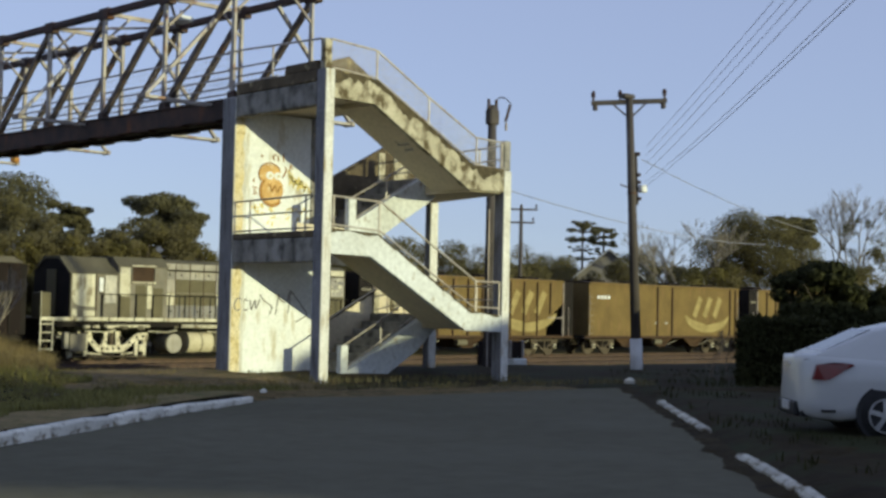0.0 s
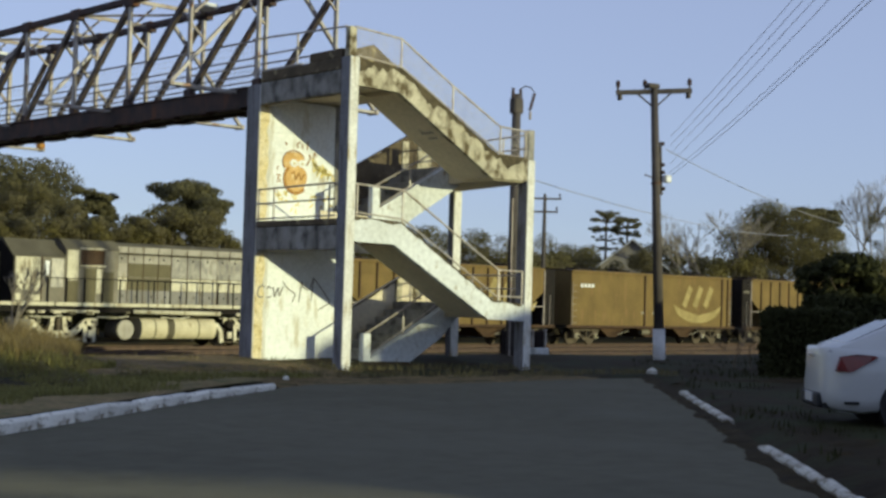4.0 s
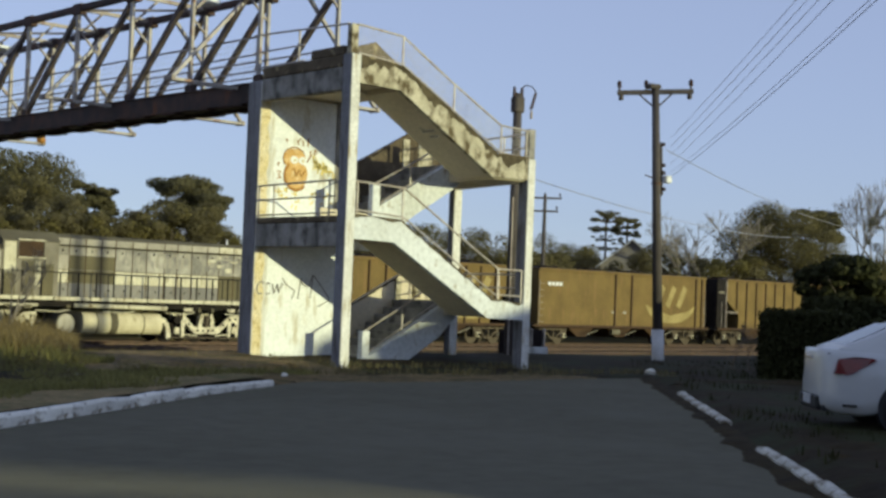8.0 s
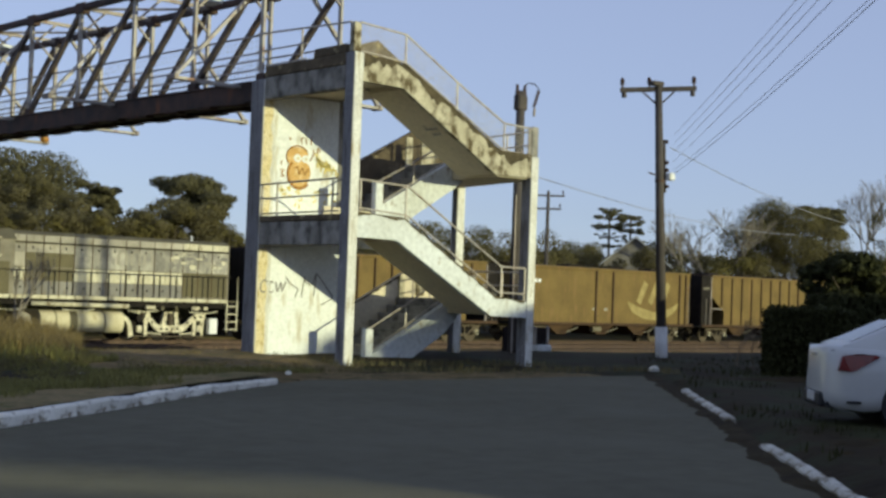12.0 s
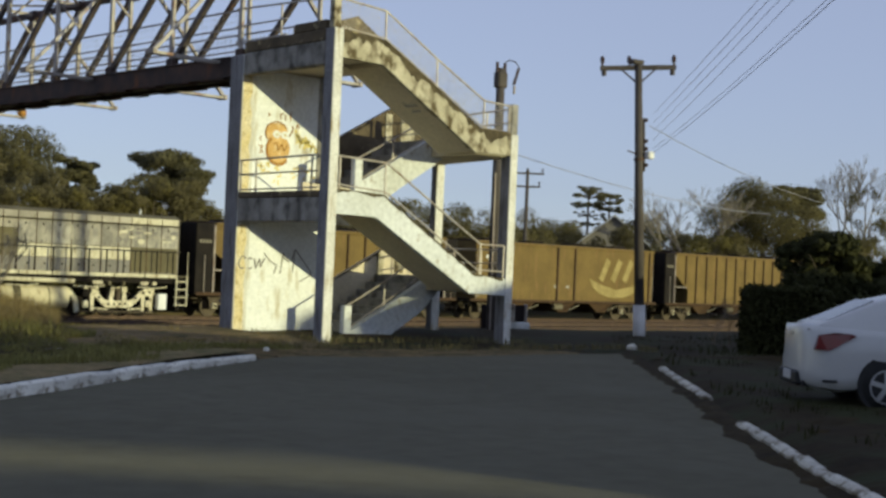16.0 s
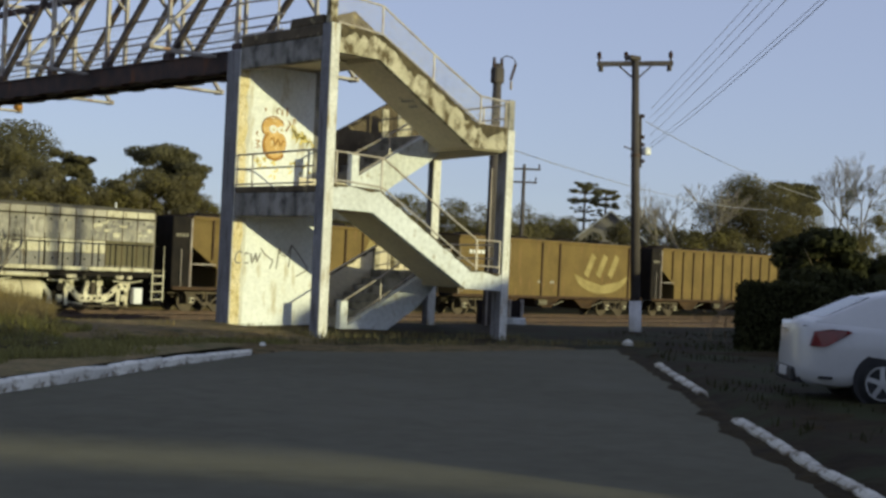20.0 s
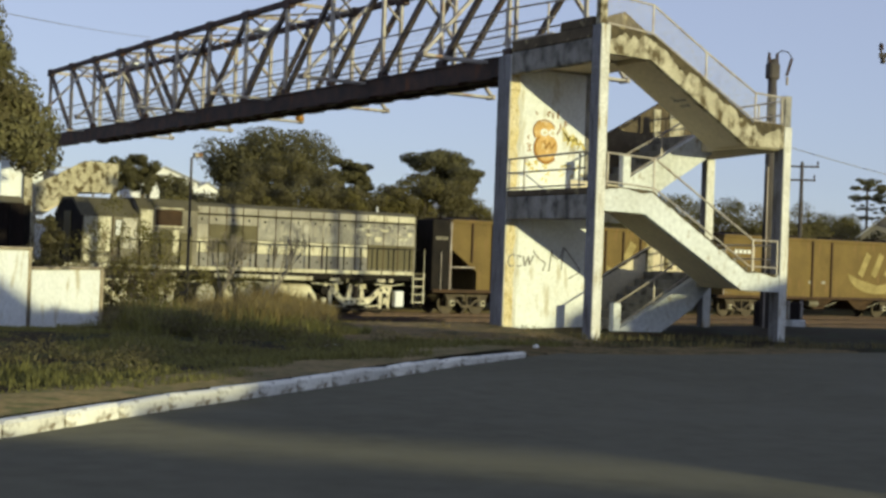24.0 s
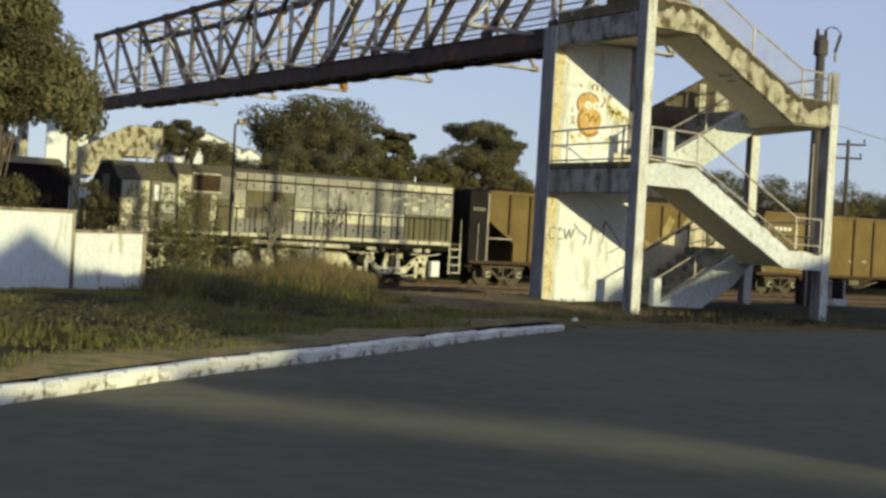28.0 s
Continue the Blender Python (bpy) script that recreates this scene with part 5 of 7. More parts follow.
    part("brake_cylinder", B().tube((L / 2 - 0.9, -0.95, 0.7), (L / 2 - 0.2, -0.95, 0.7), 0.16, n=12), M["loco_grey"], t)
    # painted crescent with three slanted bars above it, and illegible bars
    oy = -hw + 0.034
    if marked:
        low = [(12.0 + 2.35 * math.cos(a), 2.35 + 1.1 * math.sin(a)) for a in (math.pi * (1.02 + 0.96 * k / 24) for k in range(25))]
        oval = part("painted_crescent", B().slab(low + [(13.6, 1.95), (12.0, 1.7), (10.5, 2.0)], oy - 0.004, oy), M["logo"], t, "faded pale yellow crescent below slanted bars")
        for k in range(3):
            part("painted_stroke", B().bar((10.6 + 1.05 * k, oy - 0.006, 2.2), (11.25 + 1.05 * k, oy - 0.006, 3.35), 0.42, 0.006, (0, 1, 0)), M["logo"], oval)
    for k in range(4):
        if ribbed:
            part("painted_bar", B().box(0.28 + 0.16 * k, 0.40 + 0.16 * k, -1.348, -1.342, 3.12, 3.26, 0.001), M["loco_grey"], t)
        else:
            part("painted_bar", B().box(1.25 + 0.3 * k, 1.46 + 0.3 * k, oy - 0.004, oy, 3.1, 3.28, 0.001), M["lampwhite"], t)
    for x in (6.6, 7.6) if marked else ():
        part("painted_bar", B().box(x, x + 0.3, oy - 0.004, oy, 1.72, 1.86, 0.001), M["loco_top"], t)
    truck(t, 2.15, (-0.8, 0.8), 0.42, M["wheel"])
    truck(t, L - 2.15, (-0.8, 0.8), 0.42, M["wheel"])
    return t


def build_boxcar(x0, label):
    t = thing("boxcar", label, "wagon", train_pose(x0), "wagons of the train")
    L = 16.0
    part("body", B().box(0.1, L - 0.1, -1.36, 1.36, 1.05, 3.75, 0.03), M["boxcar"], t)
    for sx in (0.0, L):
        part("end_wall", B().box(sx - 0.14, sx + 0.14, -1.3, 1.3, 1.05, 3.7, 0.03), M["black"], t)
    part("roof", B().slab([(-1.42, 3.75), (-0.6, 4.0), (0.6, 4.0), (1.42, 3.75)], 0.05, L - 0.05, "x"), M["wagon_roof"], t, "dusty olive roof")
    for k in range(15):
        x = 0.6 + k * (L - 1.2) / 14
        part("rib", B().box(x - 0.04, x + 0.04, -1.41, -1.36, 1.1, 3.72, 0.01), M["black"], t)
    part("door", B().box(6.8, 9.2, -1.44, -1.38, 1.2, 3.6, 0.01), M["boxcar"], t)
    part("side_sill", B().box(0.2, L - 0.2, -1.40, 1.40, 0.9, 1.05, 0.01), M["black"], t)
    for sx, d in ((0.0, 1), (L, -1)):
        part("coupler", B().box(min(sx - d * 0.38, sx + d * 0.4), max(sx - d * 0.38, sx + d * 0.4), -0.12, 0.12, 0.74, 0.98, 0.03), M["black"], t)
    truck(t, 2.2, (-0.8, 0.8), 0.42, M["wheel"])
    truck(t, L - 2.2, (-0.8, 0.8), 0.42, M["wheel"])
    return t


TRAIN = [(build_loco(), 13.1)]
for k, (x0, ribbed) in enumerate(((28.95, True), (45.55, False), (62.10, True), (78.85, True))):
    TRAIN.append((build_hopper(ribbed, x0, "dusty ochre ribbed hopper wagon with black sloped ends" if ribbed else "dusty ochre smooth-sided hopper wagon with a pale mark", k < 2), x0))
TRAIN.append((build_boxcar(-3.95, "dull brown boxcar coupled ahead of the locomotive"), -3.95))
TRAIN.append((build_boxcar(-20.7, "dull brown boxcar at the head of the train"), -20.7))
# metres by which the train still has to roll, second by second
ROLL = ((0.0, 11.22), (0.5, 10.80), (1.0, 10.33), (1.5, 9.95), (2.0, 9.52), (2.5, 9.06), (3.0, 8.66), (3.5, 8.21), (5.5, 6.80), (6.0, 6.45), (7.0, 5.83), (8.0, 5.22), (9.0, 4.67),
        (10.0, 4.13), (11.0, 3.70), (12.0, 3.26), (12.5, 3.05), (14.5, 2.29), (15.0, 2.12), (16.0, 1.83), (17.0, 1.56), (18.0, 1.32), (19.0, 1.08), (20.0, 0.85), (20.5, 0.74), (22.5, 0.40),
        (23.0, 0.31), (24.0, 0.11), (25.0, 0.01), (26.0, -0.04), (27.0, -0.07), (28.0, -0.09))


def motions():
    for ob, x0 in TRAIN:
        walk(ob, [(t, train_pose(x0 + s)) for t, s in ROLL])


# ---- poles and wires ----
def insulator(b, x, y, z):
    b.tube((x, y, z), (x, y, z + 0.09), 0.028, n=8)
    b.tube((x, y, z + 0.09), (x, y, z + 0.14), 0.07, 0.05, n=10)
    b.tube((x, y, z + 0.14), (x, y, z + 0.2), 0.05, 0.065, n=10)
    b.tube((x, y, z + 0.2), (x, y, z + 0.26), 0.06, 0.03, n=10)
    return b


def build_pole():
    t = thing("utility_pole", "dark concrete utility pole with a timber crossarm and whitened foot", "utility pole", pose(28.28, 24.42, -0.09, -1.6, -1.9, 0))
    part("shaft", B().tube((0, 0, 1.0), (0, 0, 7.35), 0.135, 0.095, n=14), M["pole"], t, smooth=True)
    part("foot", B().tube((0, 0, -0.4), (0, 0, 1.0), 0.165, 0.16, n=14), M["pole_white"], t, "whitewashed pole foot", True)
    # crossarm across the street
    d = Vector((0.70, -0.714, 0.0))
    a, b2 = -d * 1.0 + Vector((0, 0, 7.22)), d * 0.98 + Vector((0, 0, 7.22))
    arm = part("crossarm", B().bar(a, b2, 0.10, 0.12), M["pole"], t, "dark weathered crossarm")
    for s in (-0.94, -0.24, 0.92):
        p = d * s
        part("insulator", insulator(B(), p.x, p.y, 7.28), M["porcelain"], arm)
    for s in (-0.9, 0.88):
        p = d * s
        part("cap_bolt", B().bar(p + Vector((0, 0, 7.02)), p + Vector((0, 0, 7.18)), 0.08, 0.1), M["pole"], arm)
    part("pole_cap", B().box(-0.3, 0.12, -0.12, 0.12, 7.3, 7.42, 0.03), M["pole"], t)
    for s in (-0.42, 0.42):
        part("brace", B().bar((0, 0, 6.78), d * s + Vector((0, 0, 7.16)), 0.04, 0.04), M["pole"], t)
    rack = part("insulator_rack", B().bar((0.14, -0.06, 4.5), (0.14, -0.06, 5.9), 0.05, 0.04), M["pole"], t)
    for z in (4.62, 4.86, 5.05, 5.25, 5.8):
        part("spool", B().tube((0.18, -0.1, z), (0.18, -0.1, z + 0.09), 0.05, n=10), M["porcelain"], rack)
    lamp = part("junction_box", B().box(0.1, 0.32, -0.28, -0.1, 4.82, 5.02, 0.03), M["lampwhite"], t, "pale junction box")
    part("clamp", B().tube((0, 0, 4.78), (0, 0, 4.84), 0.13, n=14), M["steel_dark"], t)
    part("side_arm", B().bar((-0.32, 0.1, 5.03), (0.0, 0, 4.93), 0.03, 0.03), M["steel_dark"], t)
    return t


build_pole()


def build_back_pole():
    t = thing("utility_pole", "dark slim pole with a cut-out switch on its head", "utility pole", pose(24.40, 25.95, -0.1, 0, -0.4, 0))
    part("shaft", B().tube((0, 0, -0.3), (0, 0, 6.85), 0.155, 0.105, n=12), M["pole"], t, smooth=True)
    head = part("switch_head", B().box(-0.16, 0.16, -0.12, 0.12, 6.35, 6.75, 0.04), M["pole"], t)
    for x in (-0.13, 0.13):
        part("bushing", B().tube((x, 0, 6.75), (x, 0, 7.0), 0.05, 0.035, n=8), M["porcelain"], head)
    part("fuse_arm", B().bar((0.27, -0.2, 6.45), (0.38, -0.25, 6.88), 0.07, 0.06), M["porcelain"], head)
    part("fuse_tip", B().bar((0.29, -0.2, 6.22), (0.29, -0.2, 6.42), 0.05, 0.04), M["steel_grey"], head)
    part("jumper", B().path([(0.13, 0, 7.0), (0.2, -0.08, 7.07), (0.3, -0.2, 7.03), (0.39, -0.25, 6.9)], 0.014), M["pole"], head)
    part("conduit", B().tube((-0.16, -0.1, 0.0), (-0.14, -0.08, 4.2), 0.03, n=6), M["steel_grey"], t)
    part("footing", B().box(-0.25, 0.3, -0.25, 0.25, -0.25, 0.18, 0.03), M["white"], t)
    return t


build_back_pole()


def build_barrier():
    """Low barrier behind the tower: dark boards between pale posts on concrete blocks."""
    t = thing("low_barrier", "dark boards between pale posts on concrete blocks behind the tower", "barrier", pose(24.98, 27.0, 0.0))
    for x0, x1 in ((0.0, 0.5), (1.16, 1.68)):
        part("block", B().box(x0, x1, -0.15, 0.25, -0.4, 0.02 if x0 == 0 else 0.3, 0.03), M["white"], t, "weathered pale concrete block")
        part("board", B().box(x0 + 0.02, x1 - 0.1, -0.02, 0.04, 0.02, 0.76, 0.01), M["boxcar"], t)
        part("post", B().box(x1 - 0.1, x1 - 0.03, -0.06, 0.04, 0.0, 0.78, 0.01), M["rail_pipe"], t, "pale upright post")
    part("post", B().box(1.14, 1.18, -0.06, 0.04, 0.3, 0.78, 0.01), M["rail_pipe"], t, "pale upright post")
    part("board", B().box(0.5, 1.14, 0.0, 0.04, 0.62, 0.74, 0.01), M["boxcar"], t)
    return t


build_barrier()


def build_far_pole(x, y, h, label):
    t = thing("utility_pole", label, "utility pole", pose(x, y, -0.8))
    part("shaft", B().tube((0, 0, -0.3), (0, 0, h), 0.16, 0.1, n=10), M["pole"], t)
    for z, w in ((h - 0.25, 1.0), (h - 1.05, 0.8)):
        part("crossarm", B().bar((-0.72 * w, 0.7 * w, z), (0.72 * w, -0.7 * w, z), 0.09, 0.11), M["pole"], t)
        for s in (-0.9, 0, 0.9):
            part("insulator", insulator(B(), 0.72 * w * s, -0.7 * w * s, z + 0.06), M["porcelain"], t)
    return t


build_far_pole(60.2, 61.4, 8.75, "distant dark pole with two crossarms")


def wire(name, a, b2, sag, label, r=0.006, n=14):
    a, b2 = Vector(a), Vector(b2)
    pts = [a.lerp(b2, k / n) - Vector((0, 0, sag * 4 * (k / n) * (1 - k / n))) for k in range(n + 1)]
    side = (b2 - a).cross(Vector((0, 0, 1))).normalized() * r
    up = Vector((0, 0, r))
    b = B()
    b.add([p + side * math.cos(q) + up * math.sin(q) for p in pts for q in (0.0, 2.1, 4.2)], [(3 * i + j, 3 * i + (j + 1) % 3, 3 * i + 3 + (j + 1) % 3, 3 * i + 3 + j) for i in range(n) for j in range(3)])
    return tagged(part(name, b, M["wire"]), label, "wire", "overhead wires")


for k, z in enumerate((5.25, 5.5, 5.72, 5.95)):
    wire("overhead_wire", (28.42, 24.36, z), (0.4, -4.2 - 0.15 * k, z + 0.1), 0.12, "thin grey overhead wire", 0.005, 10)
wire("overhead_cable", (28.42, 24.36, 4.9), (0.4, -4.2, 4.95), 0.22, "thick grey bundled cable", 0.006, 10)
wire("overhead_cable", (28.42, 24.36, 5.02), (0.4, -4.35, 5.12), 0.24, "thick grey bundled cable", 0.005, 10)
wire("service_cable", (28.3, 24.4, 5.62), (52.0, 31.4, 4.6), 0.5, "thin dark service cable", 0.012)
wire("service_cable", (24.25, 25.95, 4.75), (60.2, 43.5, 5.2), 0.35, "thin dark service cable", 0.014)
wire("overhead_wire", (4.0, 27.1, 6.1), (19.84, 60.0, 10.76), 0.1, "thin dark overhead wire", 0.012)


# ---- boundary wall ----
def build_wall():
    d = Vector((4.87, 4.75, 0)).normalized()
    t = thing("boundary_wall", "white painted panel wall with stained coping, stepping down", "wall", pose(9.0, 29.8, -0.05, 0, 0, math.degrees(math.atan2(d.y, d.x))))
    # local x runs back along the wall from its end post
    def seg(x0, x1, h):
        p = part("wall_panel", B().box(x0, x1, -0.06, 0.06, -0.4, h, 0.01), M["panel"], t)
        part("coping", B().box(x0 - 0.02, x1 + 0.02, -0.11, 0.11, h, h + 0.06, 0.015), M["coping"], p, "stained brown coping")
        return p
    seg(-2.87, -0.23, 1.12)
    for k in range(9):
        seg(-2.97 - 2.55 * (k + 1), -2.97 - 2.55 * k, 1.50)
        part("pilaster", B().box(-3.04 - 2.55 * k, -2.93 - 2.55 * k, -0.08, 0.08, -0.4, 1.52, 0.012), M["coping"], t)
    part("pilaster", B().box(-0.23, -0.09, -0.08, 0.08, -0.4, 1.16, 0.012), M["coping"], t)


build_wall()


# ---- parked car ----
def build_car():
    """White saloon; local x forward, y to its left, origin on the ground under the rear axle."""
    t = thing("car", "white four-door saloon parked nose-in on the verge", "car", pose(16.58, 10.33, 0.055, 0, 0, -43.0))
    # stations along the body: x, half width at sill, at belt, sill height, belt height
    st = [(-1.04, 0.42, 0.34, 0.40, 0.99), (-1.01, 0.58, 0.50, 0.32, 1.045), (-0.95, 0.70, 0.68, 0.27, 1.05), (-0.82, 0.79, 0.80, 0.23, 1.045), (-0.55, 0.82, 0.84, 0.20, 1.035), (0.0, 0.83, 0.855, 0.27, 1.01), (0.6, 0.83, 0.86, 0.26, 0.985),
          (1.4, 0.83, 0.86, 0.25, 0.96), (2.1, 0.83, 0.86, 0.25, 0.94), (2.6, 0.82, 0.85, 0.26, 0.91), (3.0, 0.80, 0.81, 0.28, 0.84), (3.25, 0.70, 0.72, 0.30, 0.74), (3.34, 0.55, 0.58, 0.36, 0.66)]
    vs, fs = [], []
    ring = 13
    for x, ws, wb, zs, zb in st:
        prof = [(ws * 0.8, zs), (ws, zs + 0.05), (ws + 0.015, zs + 0.2), (wb + 0.01, (zs + zb) / 2 + 0.08), (wb, zb - 0.10), (wb - 0.05, zb - 0.02), (wb * 0.6, zb + 0.012)]
        row = [(x, -y, z) for y, z in prof] + [(x, y, z) for y, z in prof[::-1][1:]]
        vs += row
    ring = len(vs) // len(st)
    for i in range(len(st) - 1):
        for j in range(ring - 1):
            fs.append((i * ring + j, i * ring + j + 1, (i + 1) * ring + j + 1, (i + 1) * ring + j))
        fs.append((i * ring + ring - 1, i * ring, (i + 1) * ring, (i + 1) * ring + ring - 1))
    fs.append(tuple(range(ring)))
    fs.append(tuple(range((len(st) - 1) * ring, len(st) * ring))[::-1])
    body = part("body", B().add(vs, fs), M["carpaint"], t, "glossy white body", True)
    # greenhouse
    gst = [(-0.82, 0.66, 0.62, 1.02, 1.05), (-0.5, 0.72, 0.60, 1.0, 1.195), (-0.12, 0.76, 0.575, 0.98, 1.372), (0.28, 0.78, 0.56, 0.96, 1.465), (0.9, 0.78, 0.56, 0.95, 1.50), (1.5, 0.78, 0.56, 0.94, 1.475), (1.95, 0.76, 0.58, 0.93, 1.35), (2.4, 0.72, 0.62, 0.92, 1.10), (2.62, 0.68, 0.64, 0.90, 0.93)]
    vs, fs = [], []
    for x, wb, wt, zb, zt in gst:
        prof = [(wb + 0.05, zb - 0.03), (wb, zb + 0.04), (wt + 0.04, zt - 0.10 * (zt - zb)), (wt - 0.03, zt - 0.02 * (zt - zb) ), (wt * 0.5, zt + 0.02 * (zt - zb))]
        vs += [(x, -y, z) for y, z in prof] + [(x, y, z) for y, z in prof[::-1]]
    for i in range(len(gst) - 1):
        for j in range(9):
            fs.append((i * 10 + j, i * 10 + j + 1, (i + 1) * 10 + j + 1, (i + 1) * 10 + j))
    fs.append(tuple(range(10)))
    part("roof", B().add(vs, fs), M["carpaint"], t, "white roof and pillars", True)
    # glass a little proud of the greenhouse
    def pane(name, pts, off=0.012):
        n = len(pts)
        v = [(x, y + (-off if y < 0 else off if y > 0 else 0), z + 0.004) for x, y, z in pts] + [(x, y * 0.98, z - 0.01) for x, y, z in pts]
        f = [tuple(range(n)), tuple(range(n, 2 * n))[::-1]] + [(k, n + k, n + (k + 1) % n, (k + 1) % n) for k in range(n)]
        return part(name, B().add(v, f), M["glass"], t, "dark tinted glass")
    for s in (-1, 1):
        pane("side_window", [(0.12, s * 0.765, 1.05), (0.98, s * 0.775, 1.035), (0.98, s * 0.61, 1.41), (0.62, s * 0.605, 1.42), (0.3, s * 0.635, 1.33)])
        pane("side_window", [(1.06, s * 0.765, 1.03), (2.05, s * 0.735, 1.0), (1.75, s * 0.605, 1.32), (1.5, s * 0.60, 1.375), (1.06, s * 0.60, 1.39)])
    b = B()
    b.add([(-0.70, -0.50, 1.108), (-0.70, 0.50, 1.108), (-0.1, 0.45, 1.392), (-0.1, -0.45, 1.392), (-0.70, -0.50, 1.07), (-0.70, 0.50, 1.07), (-0.1, 0.45, 1.355), (-0.1, -0.45, 1.355)],
          [(0, 1, 2, 3), (7, 6, 5, 4), (0, 4, 5, 1), (1, 5, 6, 2), (2, 6, 7, 3), (3, 7, 4, 0)])
    part("rear_window", b, M["glass"], t, "dark rear window")
    # wheels and arches
    for x in (0.0, 2.52):
        for s in (-1, 1):
            y = s * 0.845
            part("wheel_arch", B().tube((x, y - s * 0.20, 0.33), (x, y + s * 0.012, 0.33), 0.365, n=28), M["plastic"], t)
            w = part("wheel", B().tube((x, y - s * 0.17, 0.305), (x, y + s * 0.016, 0.305), 0.305, n=32), M["tyre"], t, "black tyre on an alloy rim", True)
            part("rim", B().tube((x, y + s * 0.012, 0.305), (x, y + s * 0.019, 0.305), 0.215, n=28), M["plastic"], w)
            part("hub", B().tube((x, y + s * 0.018, 0.305), (x, y + s * 0.034, 0.305), 0.055, n=14), M["alloy"], w)
            for k in range(5):
                a = 2 * math.pi * k / 5 + 0.35
                p = Vector((x + 0.04 * math.cos(a), y + s * 0.026, 0.305 + 0.04 * math.sin(a)))
                q = Vector((x + 0.205 * math.cos(a), y + s * 0.022, 0.305 + 0.205 * math.sin(a)))
                part("spoke", B().bar(p, q, 0.014, 0.06, (-math.sin(a), 0, math.cos(a))), M["alloy"], w)
            rg = B()
            for k in range(28):
                a0, a1 = 2 * math.pi * k / 28, 2 * math.pi * (k + 1) / 28
                rg.bar((x + 0.208 * math.cos(a0), y + s * 0.024, 0.305 + 0.208 * math.sin(a0)), (x + 0.208 * math.cos(a1), y + s * 0.024, 0.305 + 0.208 * math.sin(a1)), 0.018, 0.022, (0, 1, 0))
            part("rim_edge", rg, M["alloy"], w)
    # tail lights wrapping the corners
    for s in (-1, 1):
        y = s * 0.838
        b = B()
        pts = [(-0.91, 0.74), (-0.86, 0.93), (-0.66, 0.965), (-0.46, 0.955), (-0.40, 0.935), (-0.52, 0.86), (-0.70, 0.75), (-0.76, 0.735)]
        n = len(pts)
        v = [(x, y + s * (0.036 - 0.1 * max(0.0, -0.66 - x)*2.0), z) for x, z in pts] + [(x, y - s * 0.1, z) for x, z in pts]
        b.add(v, [tuple(range(n)), tuple(range(n, 2 * n))[::-1]] + [(k, n + k, n + (k + 1) % n, (k + 1) % n) for k in range(n)])
        part("tail_light", b, M["redlens"], t, "dark red tail light")
    part("bumper_insert", B().box(-1.07, -0.9, -0.50, 0.50, 0.26, 0.45, 0.03), M["plastic"], t, "black lower bumper")
    part("valance", B().slab([(-1.0, 0.26), (-0.98, 0.42), (-0.72, 0.30), (-0.5, 0.27), (-0.5, 0.24)], -0.60, 0.60), M["plastic"], t)
    part("number_plate", B().box(-1.085, -1.067, -0.22, 0.18, 0.32, 0.44, 0.004), M["plate"], t, "plain grey number plate")
    part("reflector", B().box(-0.80, -0.62, -0.85, -0.8, 0.33, 0.365, 0.006), M["plastic"], t)
    part("door_seam", B().bar((0.95, -0.874, 0.36), (1.02, -0.862, 0.96), 0.008, 0.012), M["plastic"], t)
    part("door_handle", B().box(0.72, 0.9, -0.885, -0.86, 0.79, 0.82, 0.008), M["carpaint"], t)
    part("boot_line", B().bar((-0.98, -0.66, 0.99), (-0.6, -0.72, 1.02), 0.006, 0.008), M["plastic"], t)
    for s in (-1, 1):
        part("mirror", B().box(1.92, 2.06, min(s * 0.86, s * 1.02), max(s * 0.86, s * 1.02), 0.98, 1.1, 0.03), M["carpaint"], t)
    part("badge", B().box(-1.055, -1.04, -0.16, 0.16, 0.9, 0.94, 0.004), M["alloy"], t)
    return t


build_car()


